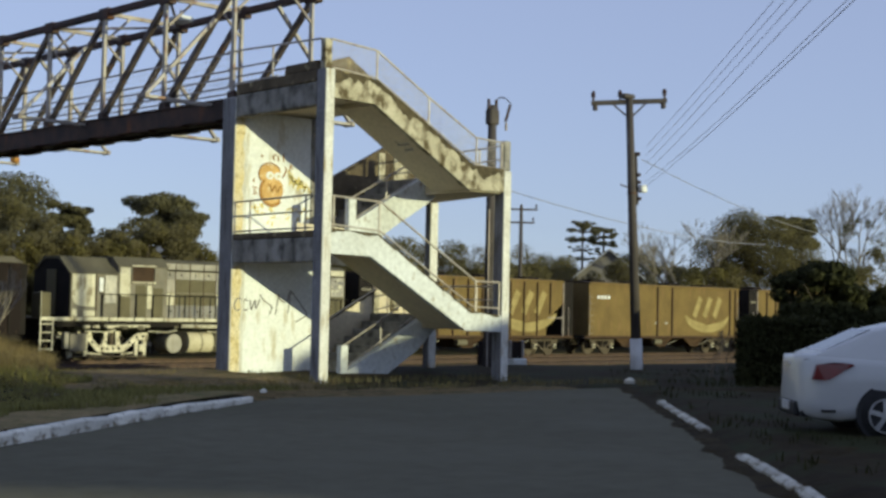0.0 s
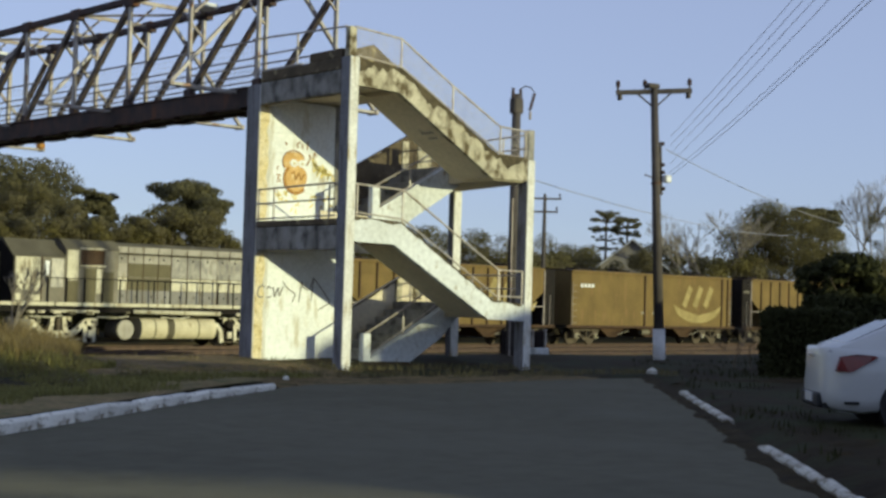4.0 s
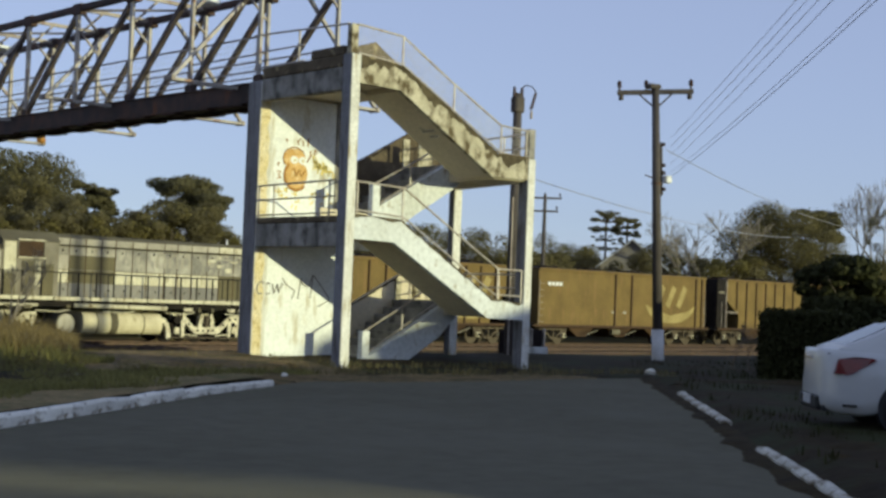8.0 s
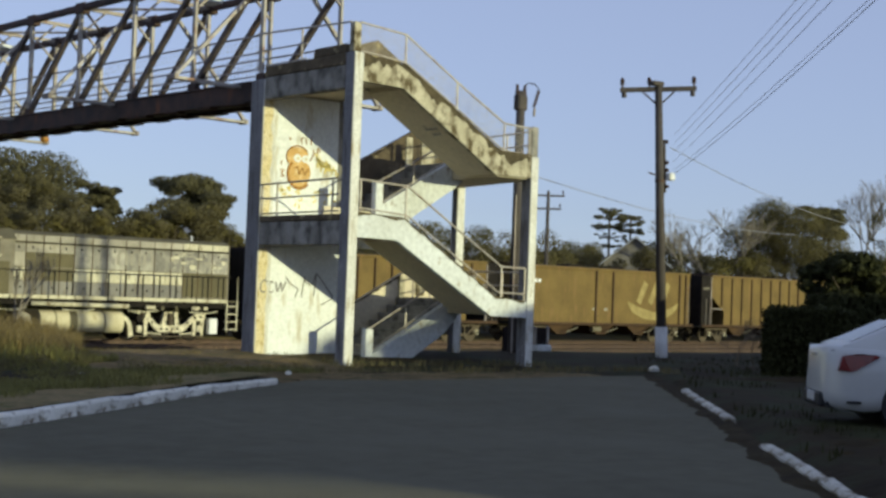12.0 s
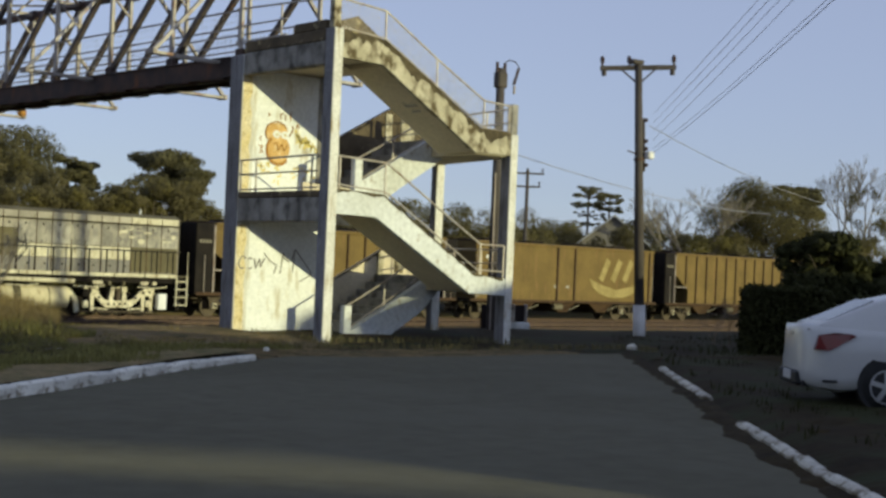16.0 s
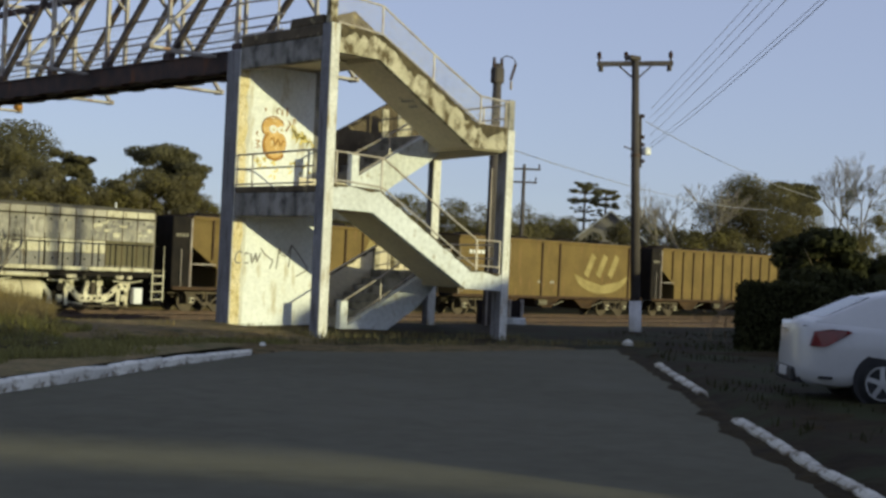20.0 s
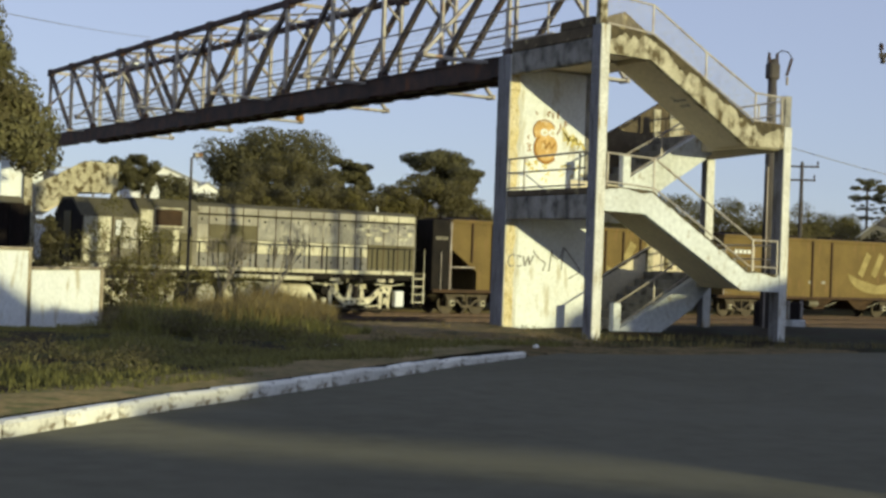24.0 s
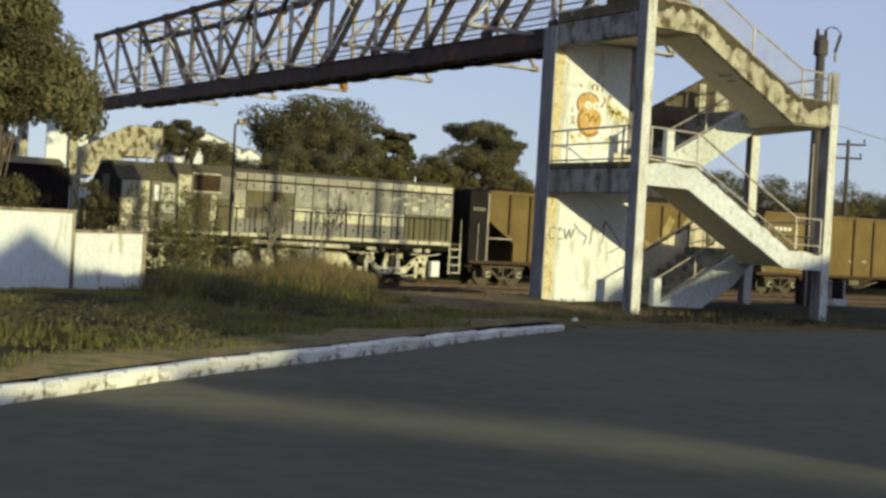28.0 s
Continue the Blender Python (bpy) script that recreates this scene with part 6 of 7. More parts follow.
# ---- trees, bushes, grass ----
def tree(name, label, x, y, h, spread, rng, mat="leaf", base=None, crown_lo=0.35, clumps=26, leaves=7000, size=0.16, trunk_r=0.16, flat=0.8, shape="round", bark="bark", limbs=7, second=None, clump=(0.18, 0.36)):
    """Tapered trunk with limbs, and a crown of many small leaves on uneven clumps."""
    z0 = ground_z(x, y) - 0.1 if base is None else base
    t = thing(name, label, "tree", pose(x, y, z0))
    b = B()
    top = Vector((rng.uniform(-0.2, 0.2), rng.uniform(-0.2, 0.2), h * 0.62))
    kn = Vector((rng.uniform(-0.15, 0.15), rng.uniform(-0.15, 0.15), h * 0.3))
    b.tube((0, 0, -0.2), kn, trunk_r, trunk_r * 0.8, 10)
    b.tube(kn, top, trunk_r * 0.8, trunk_r * 0.35, 9)
    cs, rs = [], []
    for k in range(limbs):
        a = 2 * math.pi * (k + rng.uniform(-0.3, 0.3)) / limbs
        s = kn.lerp(top, rng.uniform(0.1, 0.95))
        e = Vector((math.cos(a) * spread * rng.uniform(0.45, 0.8), math.sin(a) * spread * rng.uniform(0.45, 0.8), h * rng.uniform(crown_lo + 0.1, 0.86)))
        m = s.lerp(e, 0.5) + Vector((0, 0, 0.06 * h))
        b.tube(s, m, trunk_r * 0.38, trunk_r * 0.24, 7)
        b.tube(m, e, trunk_r * 0.24, trunk_r * 0.08, 6)
    part("trunk", b, M[bark], t, smooth=True)
    for k in range(clumps):
        a, u = rng.uniform(0, 2 * math.pi), rng.uniform(0, 1)
        if shape == "umbrella":
            zz = h * rng.uniform(0.66, 0.90)
            rr = spread * math.sqrt(rng.uniform(0.02, 1)) * 0.85
        elif shape == "bush":
            zz = h * rng.uniform(0.12, 0.85)
            rr = spread * math.sqrt(rng.uniform(0.0, 1)) * 0.85 * (1 - 0.4 * zz / h)
        elif shape == "cone":
            u = u ** 1.4
            zz = h * (crown_lo + (0.94 - crown_lo) * u)
            rr = spread * (1 - 0.97 * u) * (0.75 + 0.25 * min(1.0, 8 * u)) * math.sqrt(rng.uniform(0.05, 1)) * 0.85
        else:
            zz = h * (crown_lo + (0.92 - crown_lo) * rng.uniform(0, 1))
            w = min(1.0, 1.3 * math.sin(math.pi * min(1.0, max(0.08, (zz / h - crown_lo) / (1.0 - crown_lo) * 0.85 + 0.12))))
            rr = spread * w * math.sqrt(rng.uniform(0.05, 1)) * 0.85
        cs.append((math.cos(a) * rr, math.sin(a) * rr, zz))
        rs.append(spread * (rng.uniform(0.26, 0.42) if shape == "umbrella" else rng.uniform(*clump)))
    v, f = leaf_cloud(rng, cs, rs, leaves, size, flat)
    crown = raw("crown", v, f, M[mat], t)
    if second:
        v, f = leaf_cloud(rng, [cs[k] for k in range(0, clumps, 3)], [rs[k] * 1.08 for k in range(0, clumps, 3)], leaves // 4, size, flat)
        raw("sprays", v, f, M[second], t)
    return t


def bare_tree(label, x, y, h, spread, rng, base=None, bark="bark_pale", stem=0.02):
    """Leafless tree: forked tapering limbs and fine twigs."""
    t = thing("bare_tree", label, "tree", pose(x, y, ground_z(x, y) if base is None else base))
    b = B()

    def grow(p, d, ln, r, depth):
        q = p + d * ln
        b.tube(p, q, r, r * 0.68, 6 if depth < 3 else 4, False)
        if depth == 6:
            return
        for k in range(2 if depth in (0, 1) else 3):
            nd = (d + Vector((rng.normal() * spread, rng.normal() * spread, rng.uniform(-0.05, 0.35)))).normalized()
            grow(q, nd, ln * rng.uniform(0.62, 0.84), r * 0.62, depth + 1)

    grow(Vector((0, 0, -0.2)), Vector((0, 0, 1)), h * 0.27, stem * h, 0)
    part("branchwork", b, M[bark], t)
    return t


def at(t_dir, dist):
    return t_dir[0] * dist, t_dir[1] * dist


g = np.random.default_rng(11)
# big tree over the boundary wall
tree("tree", "broad leafy olive-green tree with several stems behind the wall", 6.75, 39.0, 11.0, 4.5, g, "leaf_sun", crown_lo=0.455, clumps=115, leaves=72000, size=0.072, trunk_r=0.2, limbs=14, second="leaf", clump=(0.09, 0.20), shape="cone")


def dir_tree(dx, dy, dist, top, spread, mat, **kw):
    """A tree at a bearing and distance whose crown tops out at the height given."""
    k = max(1.0, (65.0 if dx > 0.6 else 62.0) / (dy * dist))
    dist, spread, top = dist * k, spread * k, 1.6 + (top - 1.6) * k
    x, y = dx * dist, dy * dist
    base = -0.95
    top = (1.09 if kw.get("shape") == "umbrella" else 0.97) * top + 0.2
    return tree("tree", kw.pop("label"), x, y, (top - base), spread, g, mat, base=base, **kw)


# trees behind the train
pine = dict(label="dark flat-topped tree behind the railway", shape="umbrella", clumps=30, leaves=12000, size=0.10, trunk_r=0.2, flat=0.5, clump=(0.14, 0.26))
dir_tree(0.396, 0.918, 92, 8.9, 4.4, "leaf_dark", **dict(pine, leaves=16000))
dir_tree(0.372, 0.928, 93, 7.6, 2.0, "leaf_dark", **dict(pine, leaves=7000))
dir_tree(0.452, 0.892, 92, 7.5, 0.95, "leaf_dark", **dict(pine, leaves=4000))
dir_tree(0.440, 0.898, 92, 7.9, 1.2, "leaf_dark", **dict(pine, leaves=4000))
dir_tree(0.500, 0.866, 90, 8.1, 2.2, "leaf_dark", **dict(pine))
dir_tree(0.514, 0.858, 89, 7.2, 1.5, "leaf_dark", **dict(pine, leaves=6000))
soft = dict(label="olive-green bushy tree beside the railway", crown_lo=0.10, clumps=60, leaves=14000, size=0.062, trunk_r=0.12, clump=(0.16, 0.30), second="leaf_yellow")
for dx, dy, dist, top, sp, mt in ((0.407, 0.914, 74, 7.6, 2.25, "leaf"), (0.388, 0.922, 72, 6.3, 2.12, "leaf"), (0.424, 0.906, 70, 6.0, 2.00, "leaf"), (0.437, 0.899, 71, 5.0, 1.88, "leaf"), (0.373, 0.928, 71, 5.0, 1.75, "leaf"),
                                  (0.455, 0.89, 72, 4.5, 1.88, "leaf"), (0.474, 0.88, 71, 5.2, 1.88, "leaf"), (0.492, 0.871, 70, 6.1, 2.12, "leaf"), (0.508, 0.861, 69, 5.7, 1.88, "leaf"),
                                  (0.52, 0.854, 71, 4.8, 1.75, "leaf"), (0.352, 0.936, 75, 4.6, 2.00, "leaf"), (0.33, 0.944, 76, 4.2, 2.00, "leaf"), (0.31, 0.951, 78, 3.8, 2.12, "leaf"),
                                  (0.56, 0.828, 74, 4.0, 2.38, "leaf"), (0.605, 0.796, 78, 4.4, 2.62, "leaf"), (0.635, 0.773, 84, 6.0, 2.75, "leaf"), (0.662, 0.75, 88, 6.2, 2.75, "leaf"), (0.68, 0.733, 90, 5.9, 2.75, "leaf"),
                                  (0.695, 0.719, 95, 6.0, 2.75, "leaf"), (0.715, 0.70, 100, 5.6, 2.75, "leaf")):
    dir_tree(dx, dy, dist, top, sp, mt, **dict(soft))
for k in range(26):
    a = radians(18.5 + 0.56 * k + g.uniform(-0.25, 0.25))
    dist = 66 + g.uniform(-1.5, 3.0)
    dir_tree(math.sin(a), math.cos(a), dist, (5.1 if radians(21.7) < a < radians(31.6) else 4.2) + g.uniform(-0.5, 0.6), 1.5, ("leaf", "leaf", "leaf_yellow")[k % 3], label="olive-green thicket bush behind the train", shape="bush", clumps=26, leaves=6000, size=0.06, trunk_r=0.05, limbs=4)
for k in range(16):
    a = radians(35.0 + 1.5 * k + g.uniform(-0.4, 0.4))
    dist = 92 + g.uniform(-4, 12)
    dir_tree(math.sin(a), math.cos(a), dist, 5.0 + g.uniform(-0.6, 1.0), 2.3, ("leaf", "leaf", "leaf", "leaf_yellow")[k % 4], label="olive-green thicket bush far behind the wagons", shape="bush", clumps=20, leaves=5000, size=0.10, trunk_r=0.05, limbs=4)
for dx, dy, dist, top, sp in ((0.283, 0.959, 140, 9.4, 2.0), (0.299, 0.954, 140, 9.8, 1.8), (0.314, 0.949, 140, 10.2, 1.7), (0.336, 0.942, 140, 8.4, 2.2)):
    dir_tree(dx, dy, dist, top, sp, "leaf_dark", label="small dark tree far beyond the railway", clumps=18, leaves=3500, size=0.14, shape="umbrella", clump=(0.16, 0.3))
# right-hand trees behind the wagons
dir_tree(0.808, 0.589, 95, 8.5, 4.1, "leaf", **dict(soft, leaves=50000, clumps=120, size=0.072, clump=(0.18, 0.32), label="large rounded olive tree behind the wagons"))
dir_tree(0.822, 0.57, 97, 8.1, 1.6, "leaf_dark", **dict(pine))
dir_tree(0.800, 0.600, 96, 6.8, 1.9, "leaf", **dict(soft))
dir_tree(0.832, 0.555, 90, 5.4, 2.2, "leaf", **dict(soft))
dir_tree(0.845, 0.535, 88, 5.0, 2.4, "leaf", **dict(soft))
for dx, dy, dist, top, sp in ((0.757, 0.653, 120, 7.2, 2.6), (0.77, 0.638, 125, 6.4, 2.6), (0.742, 0.67, 130, 6.6, 2.8), (0.728, 0.685, 120, 5.8, 2.6), (0.782, 0.623, 118, 6.2, 2.8), (0.715, 0.699, 118, 5.8, 2.6), (0.70, 0.714, 116, 5.6, 2.6)):
    dir_tree(dx, dy, dist, top, sp, "leaf", label="distant rounded olive-green tree", crown_lo=0.2, clumps=34, leaves=6000, size=0.11)
for dx, dy, dist, h in ((0.771, 0.637, 102, 7.4), (0.780, 0.626, 104, 8.4), (0.789, 0.614, 103, 7.6)):
    bare_tree("leafless pale branching tree behind the wagons", dx * dist * 1.04, dy * dist * 1.04, h * 1.30, 0.42, g, -0.9)
for dx, dy, dist, h in ((0.836, 0.549, 102, 10.0), (0.846, 0.533, 100, 11.4), (0.856, 0.517, 98, 10.4), (0.866, 0.50, 98, 10.6)):
    bare_tree("tall leafless tree with fine pale twigs", dx * dist * 1.25, dy * dist * 1.25, h * 1.42, 0.32, g, -0.9, "bark_pale", 0.013)
for dx, dy, top, sp in ((0.858, 0.513, 9.6, 2.6), (0.872, 0.489, 9.0, 2.8), (0.884, 0.467, 8.4, 2.8)):
    dir_tree(dx, dy, 118, top * 1.15, sp, "leaf", **dict(soft, leaves=7000, clumps=60, crown_lo=0.2, label="tall thinly leafed olive tree behind the shrubs", clump=(0.12, 0.24)))
dir_tree(0.847, 0.532, 97, 9.4, 1.7, "leaf", **dict(soft, leaves=3500, clumps=26, crown_lo=0.3, label="thin sparsely leafed tree behind the hedge", clump=(0.14, 0.24)))


def araucaria(dx, dy, dist, h, spread, n):
    """Umbrella-shaped pine: bare trunk, tiers of level limbs ending in flat round tufts."""
    x, y = dx * dist, dy * dist
    t = thing("araucaria", "tall pine with tiered limbs and round dark tufts", "tree", pose(x, y, -0.8))
    b = B()
    b.tube((0, 0, -0.2), (0, 0, h * 0.97), 0.16, 0.07, 9)
    cs, rs = [], []
    for tier in range(5):
        z = h * (0.66, 0.74, 0.82, 0.89, 0.945)[tier]
        for k in range(n):
            a = 2 * math.pi * (k + 0.37 * tier) / n
            r = spread * (0.75, 0.95, 1.05, 1.0, 0.62)[tier] * (1.0 if k % 2 else 0.6) * g.uniform(0.85, 1.05)
            e = Vector((math.cos(a) * r, math.sin(a) * r, z + h * g.uniform(0.0, 0.04)))
            b.tube((0, 0, z), e, 0.05, 0.03, 5)
            cs.append(tuple(e))
            rs.append(g.uniform(0.16, 0.26) if tier < 2 else g.uniform(0.26, 0.42))
    part("trunk", b, M["bark"], t)
    v, f = leaf_cloud(g, cs, rs, 5200, 0.06, 0.45)
    raw("needle_crown", v, f, M["leaf_dark"], t)


araucaria(0.7305, 0.6829, 120, 10.1, 1.4, 8)
araucaria(0.7405, 0.672, 122, 9.8, 1.3, 8)

# hedge, dark shrubs by the pole
def bush(label, x, y, h, spread, mat, leaves=3500, size=0.09, name="bush"):
    return tree(name, label, x, y, h, spread, g, mat, shape="bush", clumps=16, leaves=leaves, size=size, trunk_r=0.05, limbs=5)


def build_hedge():
    x0, y0 = 25.2, 18.6
    d = Vector((0.80, -0.60, 0))
    t = thing("hedge", "clipped dark green hedge block on the verge", "hedge", pose(x0, y0, 0.05, 0, 0, math.degrees(math.atan2(d.y, d.x))))
    n = 9000
    p = g.uniform((-0.1, -0.45, 0.0), (1.62, 0.45, 1.42), (n, 3))
    face = g.integers(0, 4, n)
    p[face == 0, 1] = -0.45
    p[face == 1, 2] = 1.42
    p[face == 2, 0] = -0.1
    p += g.normal(size=(n, 3)) * 0.045
    a = g.normal(size=(n, 3))
    a /= np.linalg.norm(a, axis=1, keepdims=True)
    c = np.cross(a, g.normal(size=(n, 3)))
    c /= np.linalg.norm(c, axis=1, keepdims=True)
    s = 0.05
    v = np.stack([p - a * s, p - c * s * 0.7, p + a * s, p + c * s * 0.7], 1).reshape(-1, 3)
    # Hedge leaves and core take the leaf colour that already holds the shade.
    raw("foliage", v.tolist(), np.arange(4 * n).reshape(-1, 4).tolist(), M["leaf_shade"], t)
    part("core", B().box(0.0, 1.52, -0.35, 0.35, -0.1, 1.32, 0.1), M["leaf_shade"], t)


build_hedge()
# These shrubs too have their shade put into the leaf colour.
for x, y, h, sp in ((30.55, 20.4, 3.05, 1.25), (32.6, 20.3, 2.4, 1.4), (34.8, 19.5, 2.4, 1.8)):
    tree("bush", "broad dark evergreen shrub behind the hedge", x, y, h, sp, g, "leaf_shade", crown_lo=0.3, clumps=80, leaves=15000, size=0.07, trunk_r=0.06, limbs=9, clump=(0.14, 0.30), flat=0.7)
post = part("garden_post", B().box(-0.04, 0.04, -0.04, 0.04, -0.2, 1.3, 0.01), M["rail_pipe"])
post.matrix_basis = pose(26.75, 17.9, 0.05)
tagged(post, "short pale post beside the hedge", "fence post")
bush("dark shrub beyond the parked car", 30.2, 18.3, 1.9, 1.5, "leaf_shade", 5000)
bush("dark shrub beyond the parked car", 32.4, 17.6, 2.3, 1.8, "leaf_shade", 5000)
for x, y, h in ((26.9, 20.9, 1.5), (27.2, 20.7, 1.2), (26.7, 20.8, 1.1), (27.8, 20.3, 0.7)):
    bare_tree("small dark twiggy shrub beside the pole", x, y, h, 0.55, g, ground_z(x, y), "bark", 0.012)
# shrubs on the left verge and by the wall
for x, y, h, sp, mt in ((11.5, 30.8, 1.9, 0.7, "leaf_yellow"), (13.2, 31.9, 2.0, 0.6, "leaf_yellow"), (13.9, 31.4, 1.3, 0.7, "leaf"), (10.4, 31.6, 2.3, 0.8, "leaf_yellow"), (10.3, 31.9, 3.3, 0.55, "leaf_yellow"), (11.9, 34.2, 3.3, 0.6, "leaf_yellow"), (8.8, 32.6, 2.0, 0.9, "leaf"), (9.9, 32.4, 4.1, 0.55, "leaf_yellow"), (11.0, 33.2, 4.0, 0.5, "leaf_yellow"), (10.5, 32.7, 3.4, 0.6, "leaf"), (14.0, 35.0, 3.5, 0.5, "leaf_yellow"), (10.7, 31.2, 2.9, 0.7, "leaf_yellow"), (9.6, 32.0, 3.1, 0.7, "leaf"), (11.3, 32.4, 3.2, 0.6, "leaf"), (9.75, 36.6, 3.5, 0.8, "leaf"), (10.5, 36.9, 3.2, 0.8, "leaf_yellow"), (10.1, 36.2, 2.9, 0.7, "leaf_yellow"), (9.2, 36.4, 2.8, 0.8, "leaf")):
    tree("shrub", "loose weedy shrub among the tall grass", x, y, h, sp, g, mt, crown_lo=0.2, clumps=44, leaves=1400, size=0.027, trunk_r=0.025, limbs=12, clump=(0.2, 0.4))
for x, y, h, sp in ((4.2, 33.0, 2.4, 1.3), (6.4, 35.0, 2.2, 1.2), (2.6, 34.0, 2.6, 1.4), (8.2, 36.5, 2.4, 1.2)):
    bush("leafy green bush behind the boundary wall", x, y, h, sp, "leaf", 3500, 0.08)
for x, y, h, sp in ((9.75, 37.0, 3.6, 0.35), (7.4, 36.6, 3.5, 0.9), (5.6, 33.4, 2.9, 1.0)):
    tree("bush", "leafy bush between the wall and the wagons", x, y, h, sp, g, "leaf", crown_lo=0.1, clumps=60, leaves=6500, size=0.045, trunk_r=0.06, limbs=9, clump=(0.25, 0.5))
tree("tree", "small leafy tree drooping over the boundary wall", 7.3, 37.3, 7.4, 1.35, g, "leaf", crown_lo=0.66, clumps=46, leaves=9000, size=0.05, trunk_r=0.07, limbs=9, second="leaf_shade", clump=(0.2, 0.4))
# trunk-like stems of a young tree in front of the train
bare_tree("thin leafless sapling among the grass", 12.2, 31.0, 3.0, 0.3, g)
bare_tree("thin leafless sapling among the grass", 13.8, 32.2, 3.4, 0.3, g)


# ---- grass ----
def verge_points(n, test, x0, x1, y0, y1):
    pts = []
    while len(pts) < n:
        x, y = g.uniform(x0, x1), g.uniform(y0, y1)
        if test(x, y):
            pts.append((x, y, ground_z(x, y) - 0.03))
    return pts


def left_side(x, y):
    if inside(x, y, ROAD):
        return 0.0
    d = edge_distance(x, y, LEFT_KERB)
    return d if y > x * 0.72 + 8 else 0.0


def build_grass():
    clump = lambda x, y: noise.noise((x * 0.55, y * 0.55, 4.0)) + 0.5 * noise.noise((x * 1.7, y * 1.7, 9.0))
    green = lambda x, y: x < (0.505 + 0.03 * noise.noise((x * 0.8, y * 0.8, 6.0))) * y or y < 20.9 + 0.8 * noise.noise((x, y, 8.0))
    # short green turf
    pts = verge_points(105000, lambda x, y: left_side(x, y) > 0.75 + 0.9 * noise.noise((x * 0.7, y * 0.7, 1.0)) + 0.3 * noise.noise((x * 3, y * 3, 2.0)) and y < 31 and clump(x, y) > -0.32 and x < 14.5 and green(x, y), -2, 15, 12, 31)
    v, f = blades(g, pts, np.array([(0.085 + 0.20 * max(0, clump(p[0], p[1]))) * (0.4 if p[0] < 0.31 * p[1] and p[1] > 18.5 else 1.0) for p in pts]), 0.012)
    tagged(raw("grass", v, f, M["grass"]), "patchy short green grass on the verge", "grass", kind="stuff")
    # leafy weeds in low clumps
    cs, rs = [], []
    for x, y, z in verge_points(170, lambda x, y: left_side(x, y) > 1.6 and clump(x * 1.3, y * 1.3) > 0.0 and x < 14 and y < 30 and green(x, y) and (x > 0.31 * y or y < 20), 0, 14, 13, 30):
        cs.append((x, y, z + 0.08))
        rs.append(g.uniform(0.14, 0.34))
    for x, y, z in verge_points(60, lambda x, y: 0.31 * y < x < 0.38 * y and left_side(x, y) > 3.0, 7, 14, 22, 30):
        cs.append((x, y, z + 0.2))
        rs.append(g.uniform(0.2, 0.42))
    v, f = leaf_cloud(g, cs, rs, 46000, 0.021, 0.6)
    tagged(raw("weed_clumps", v, f, M["leaf"]), "low leafy weed clumps on the verge", "weeds", kind="stuff")
    # taller weeds
    pts = verge_points(26000, lambda x, y: left_side(x, y) > 2.6 and clump(x, y) > -0.1 and x < 15.5 and y < 33 and green(x, y) and (x < 0.365 * y or y < 23.0), 0, 16, 14, 33)
    v, f = blades(g, pts, np.array([(0.20 + 0.30 * max(0, clump(p[0], p[1]))) * (0.25 if p[0] < 0.27 * p[1] else 0.45 if p[0] < 7.2 or p[0] > 0.49 * p[1] else 0.8 if p[0] < 0.31 * p[1] else 1.7 if p[1] > 21.5 else 1.0) for p in pts]), 0.012)
    tagged(raw("weeds", v, f, M["grass"]), "tall dark green weeds on the verge", "weeds", kind="stuff")
    # dry tall grass towards the tracks
    pts = verge_points(34000, lambda x, y: left_side(x, y) > 3.6 and 0.318 * y < x < 0.487 * y and abs((y - 28.5) - 0.55 * (x - 11.0)) < 4.2 and clump(x * 0.8, y) > -0.3, 7.5, 16.2, 25, 35)
    v, f = blades(g, pts, np.array([0.30 + (0.65 if p[1] > 28.0 else 0.2) * math.exp(-((p[0] / p[1] - 0.415) / 0.078) ** 2) + 0.2 * clump(p[1], p[0]) for p in pts]).clip(0.1), 0.010)
    tagged(raw("dry_grass", v, f, M["drygrass"]), "tall dry straw-coloured grass beside the tracks", "grass", kind="stuff")
    # tufts at the tower's feet and the street's end
    pts = verge_points(1500, lambda x, y: not inside(x, y, ROAD) and (edge_distance(x, y, ROAD_END) < 0.7 or edge_distance(x, y, [(16.3, 22.1), (16.3, 26.0)]) < 0.35 or edge_distance(x, y, [(16.3, 22.0), (21.6, 22.1)]) < 0.4) and clump(x * 2, y * 2) > -0.2, 13, 24, 19, 26.3)
    v, f = blades(g, pts, np.full(len(pts), 0.13), 0.009)
    tagged(raw("grass_tufts", v, f, M["leaf"]), "dry grass tufts along the street's end", "grass", kind="stuff")
    # yard beyond the tower
    pts = verge_points(16000, lambda x, y: clump(x * 0.5, y * 0.5) > 0.05, 9, 42, 27, 41)
    v, f = blades(g, pts, np.full(len(pts), 0.12), 0.014)
    tagged(raw("yard_grass", v, f, M["drygrass"]), "low dry grass in the railway yard", "grass", kind="stuff")
    # sparse tufts on the trodden earth beside the tower
    pts = verge_points(2600, lambda x, y: x > 0.46 * y and clump(x * 2.2, y * 2.2) > 0.18, 9.5, 16.2, 21.2, 27)
    v, f = blades(g, pts, np.array([0.05 + 0.12 * max(0, clump(p[0] * 2, p[1] * 2)) for p in pts]), 0.012)
    tagged(raw("tufts", v, f, M["drygrass"]), "sparse dry grass tufts on the bare earth", "grass", kind="stuff")
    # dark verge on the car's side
    # Blades use the shaded leaf colour, so the verge's shade is painted in.
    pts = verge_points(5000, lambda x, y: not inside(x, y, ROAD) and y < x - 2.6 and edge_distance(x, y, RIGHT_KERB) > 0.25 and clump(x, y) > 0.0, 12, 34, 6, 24)
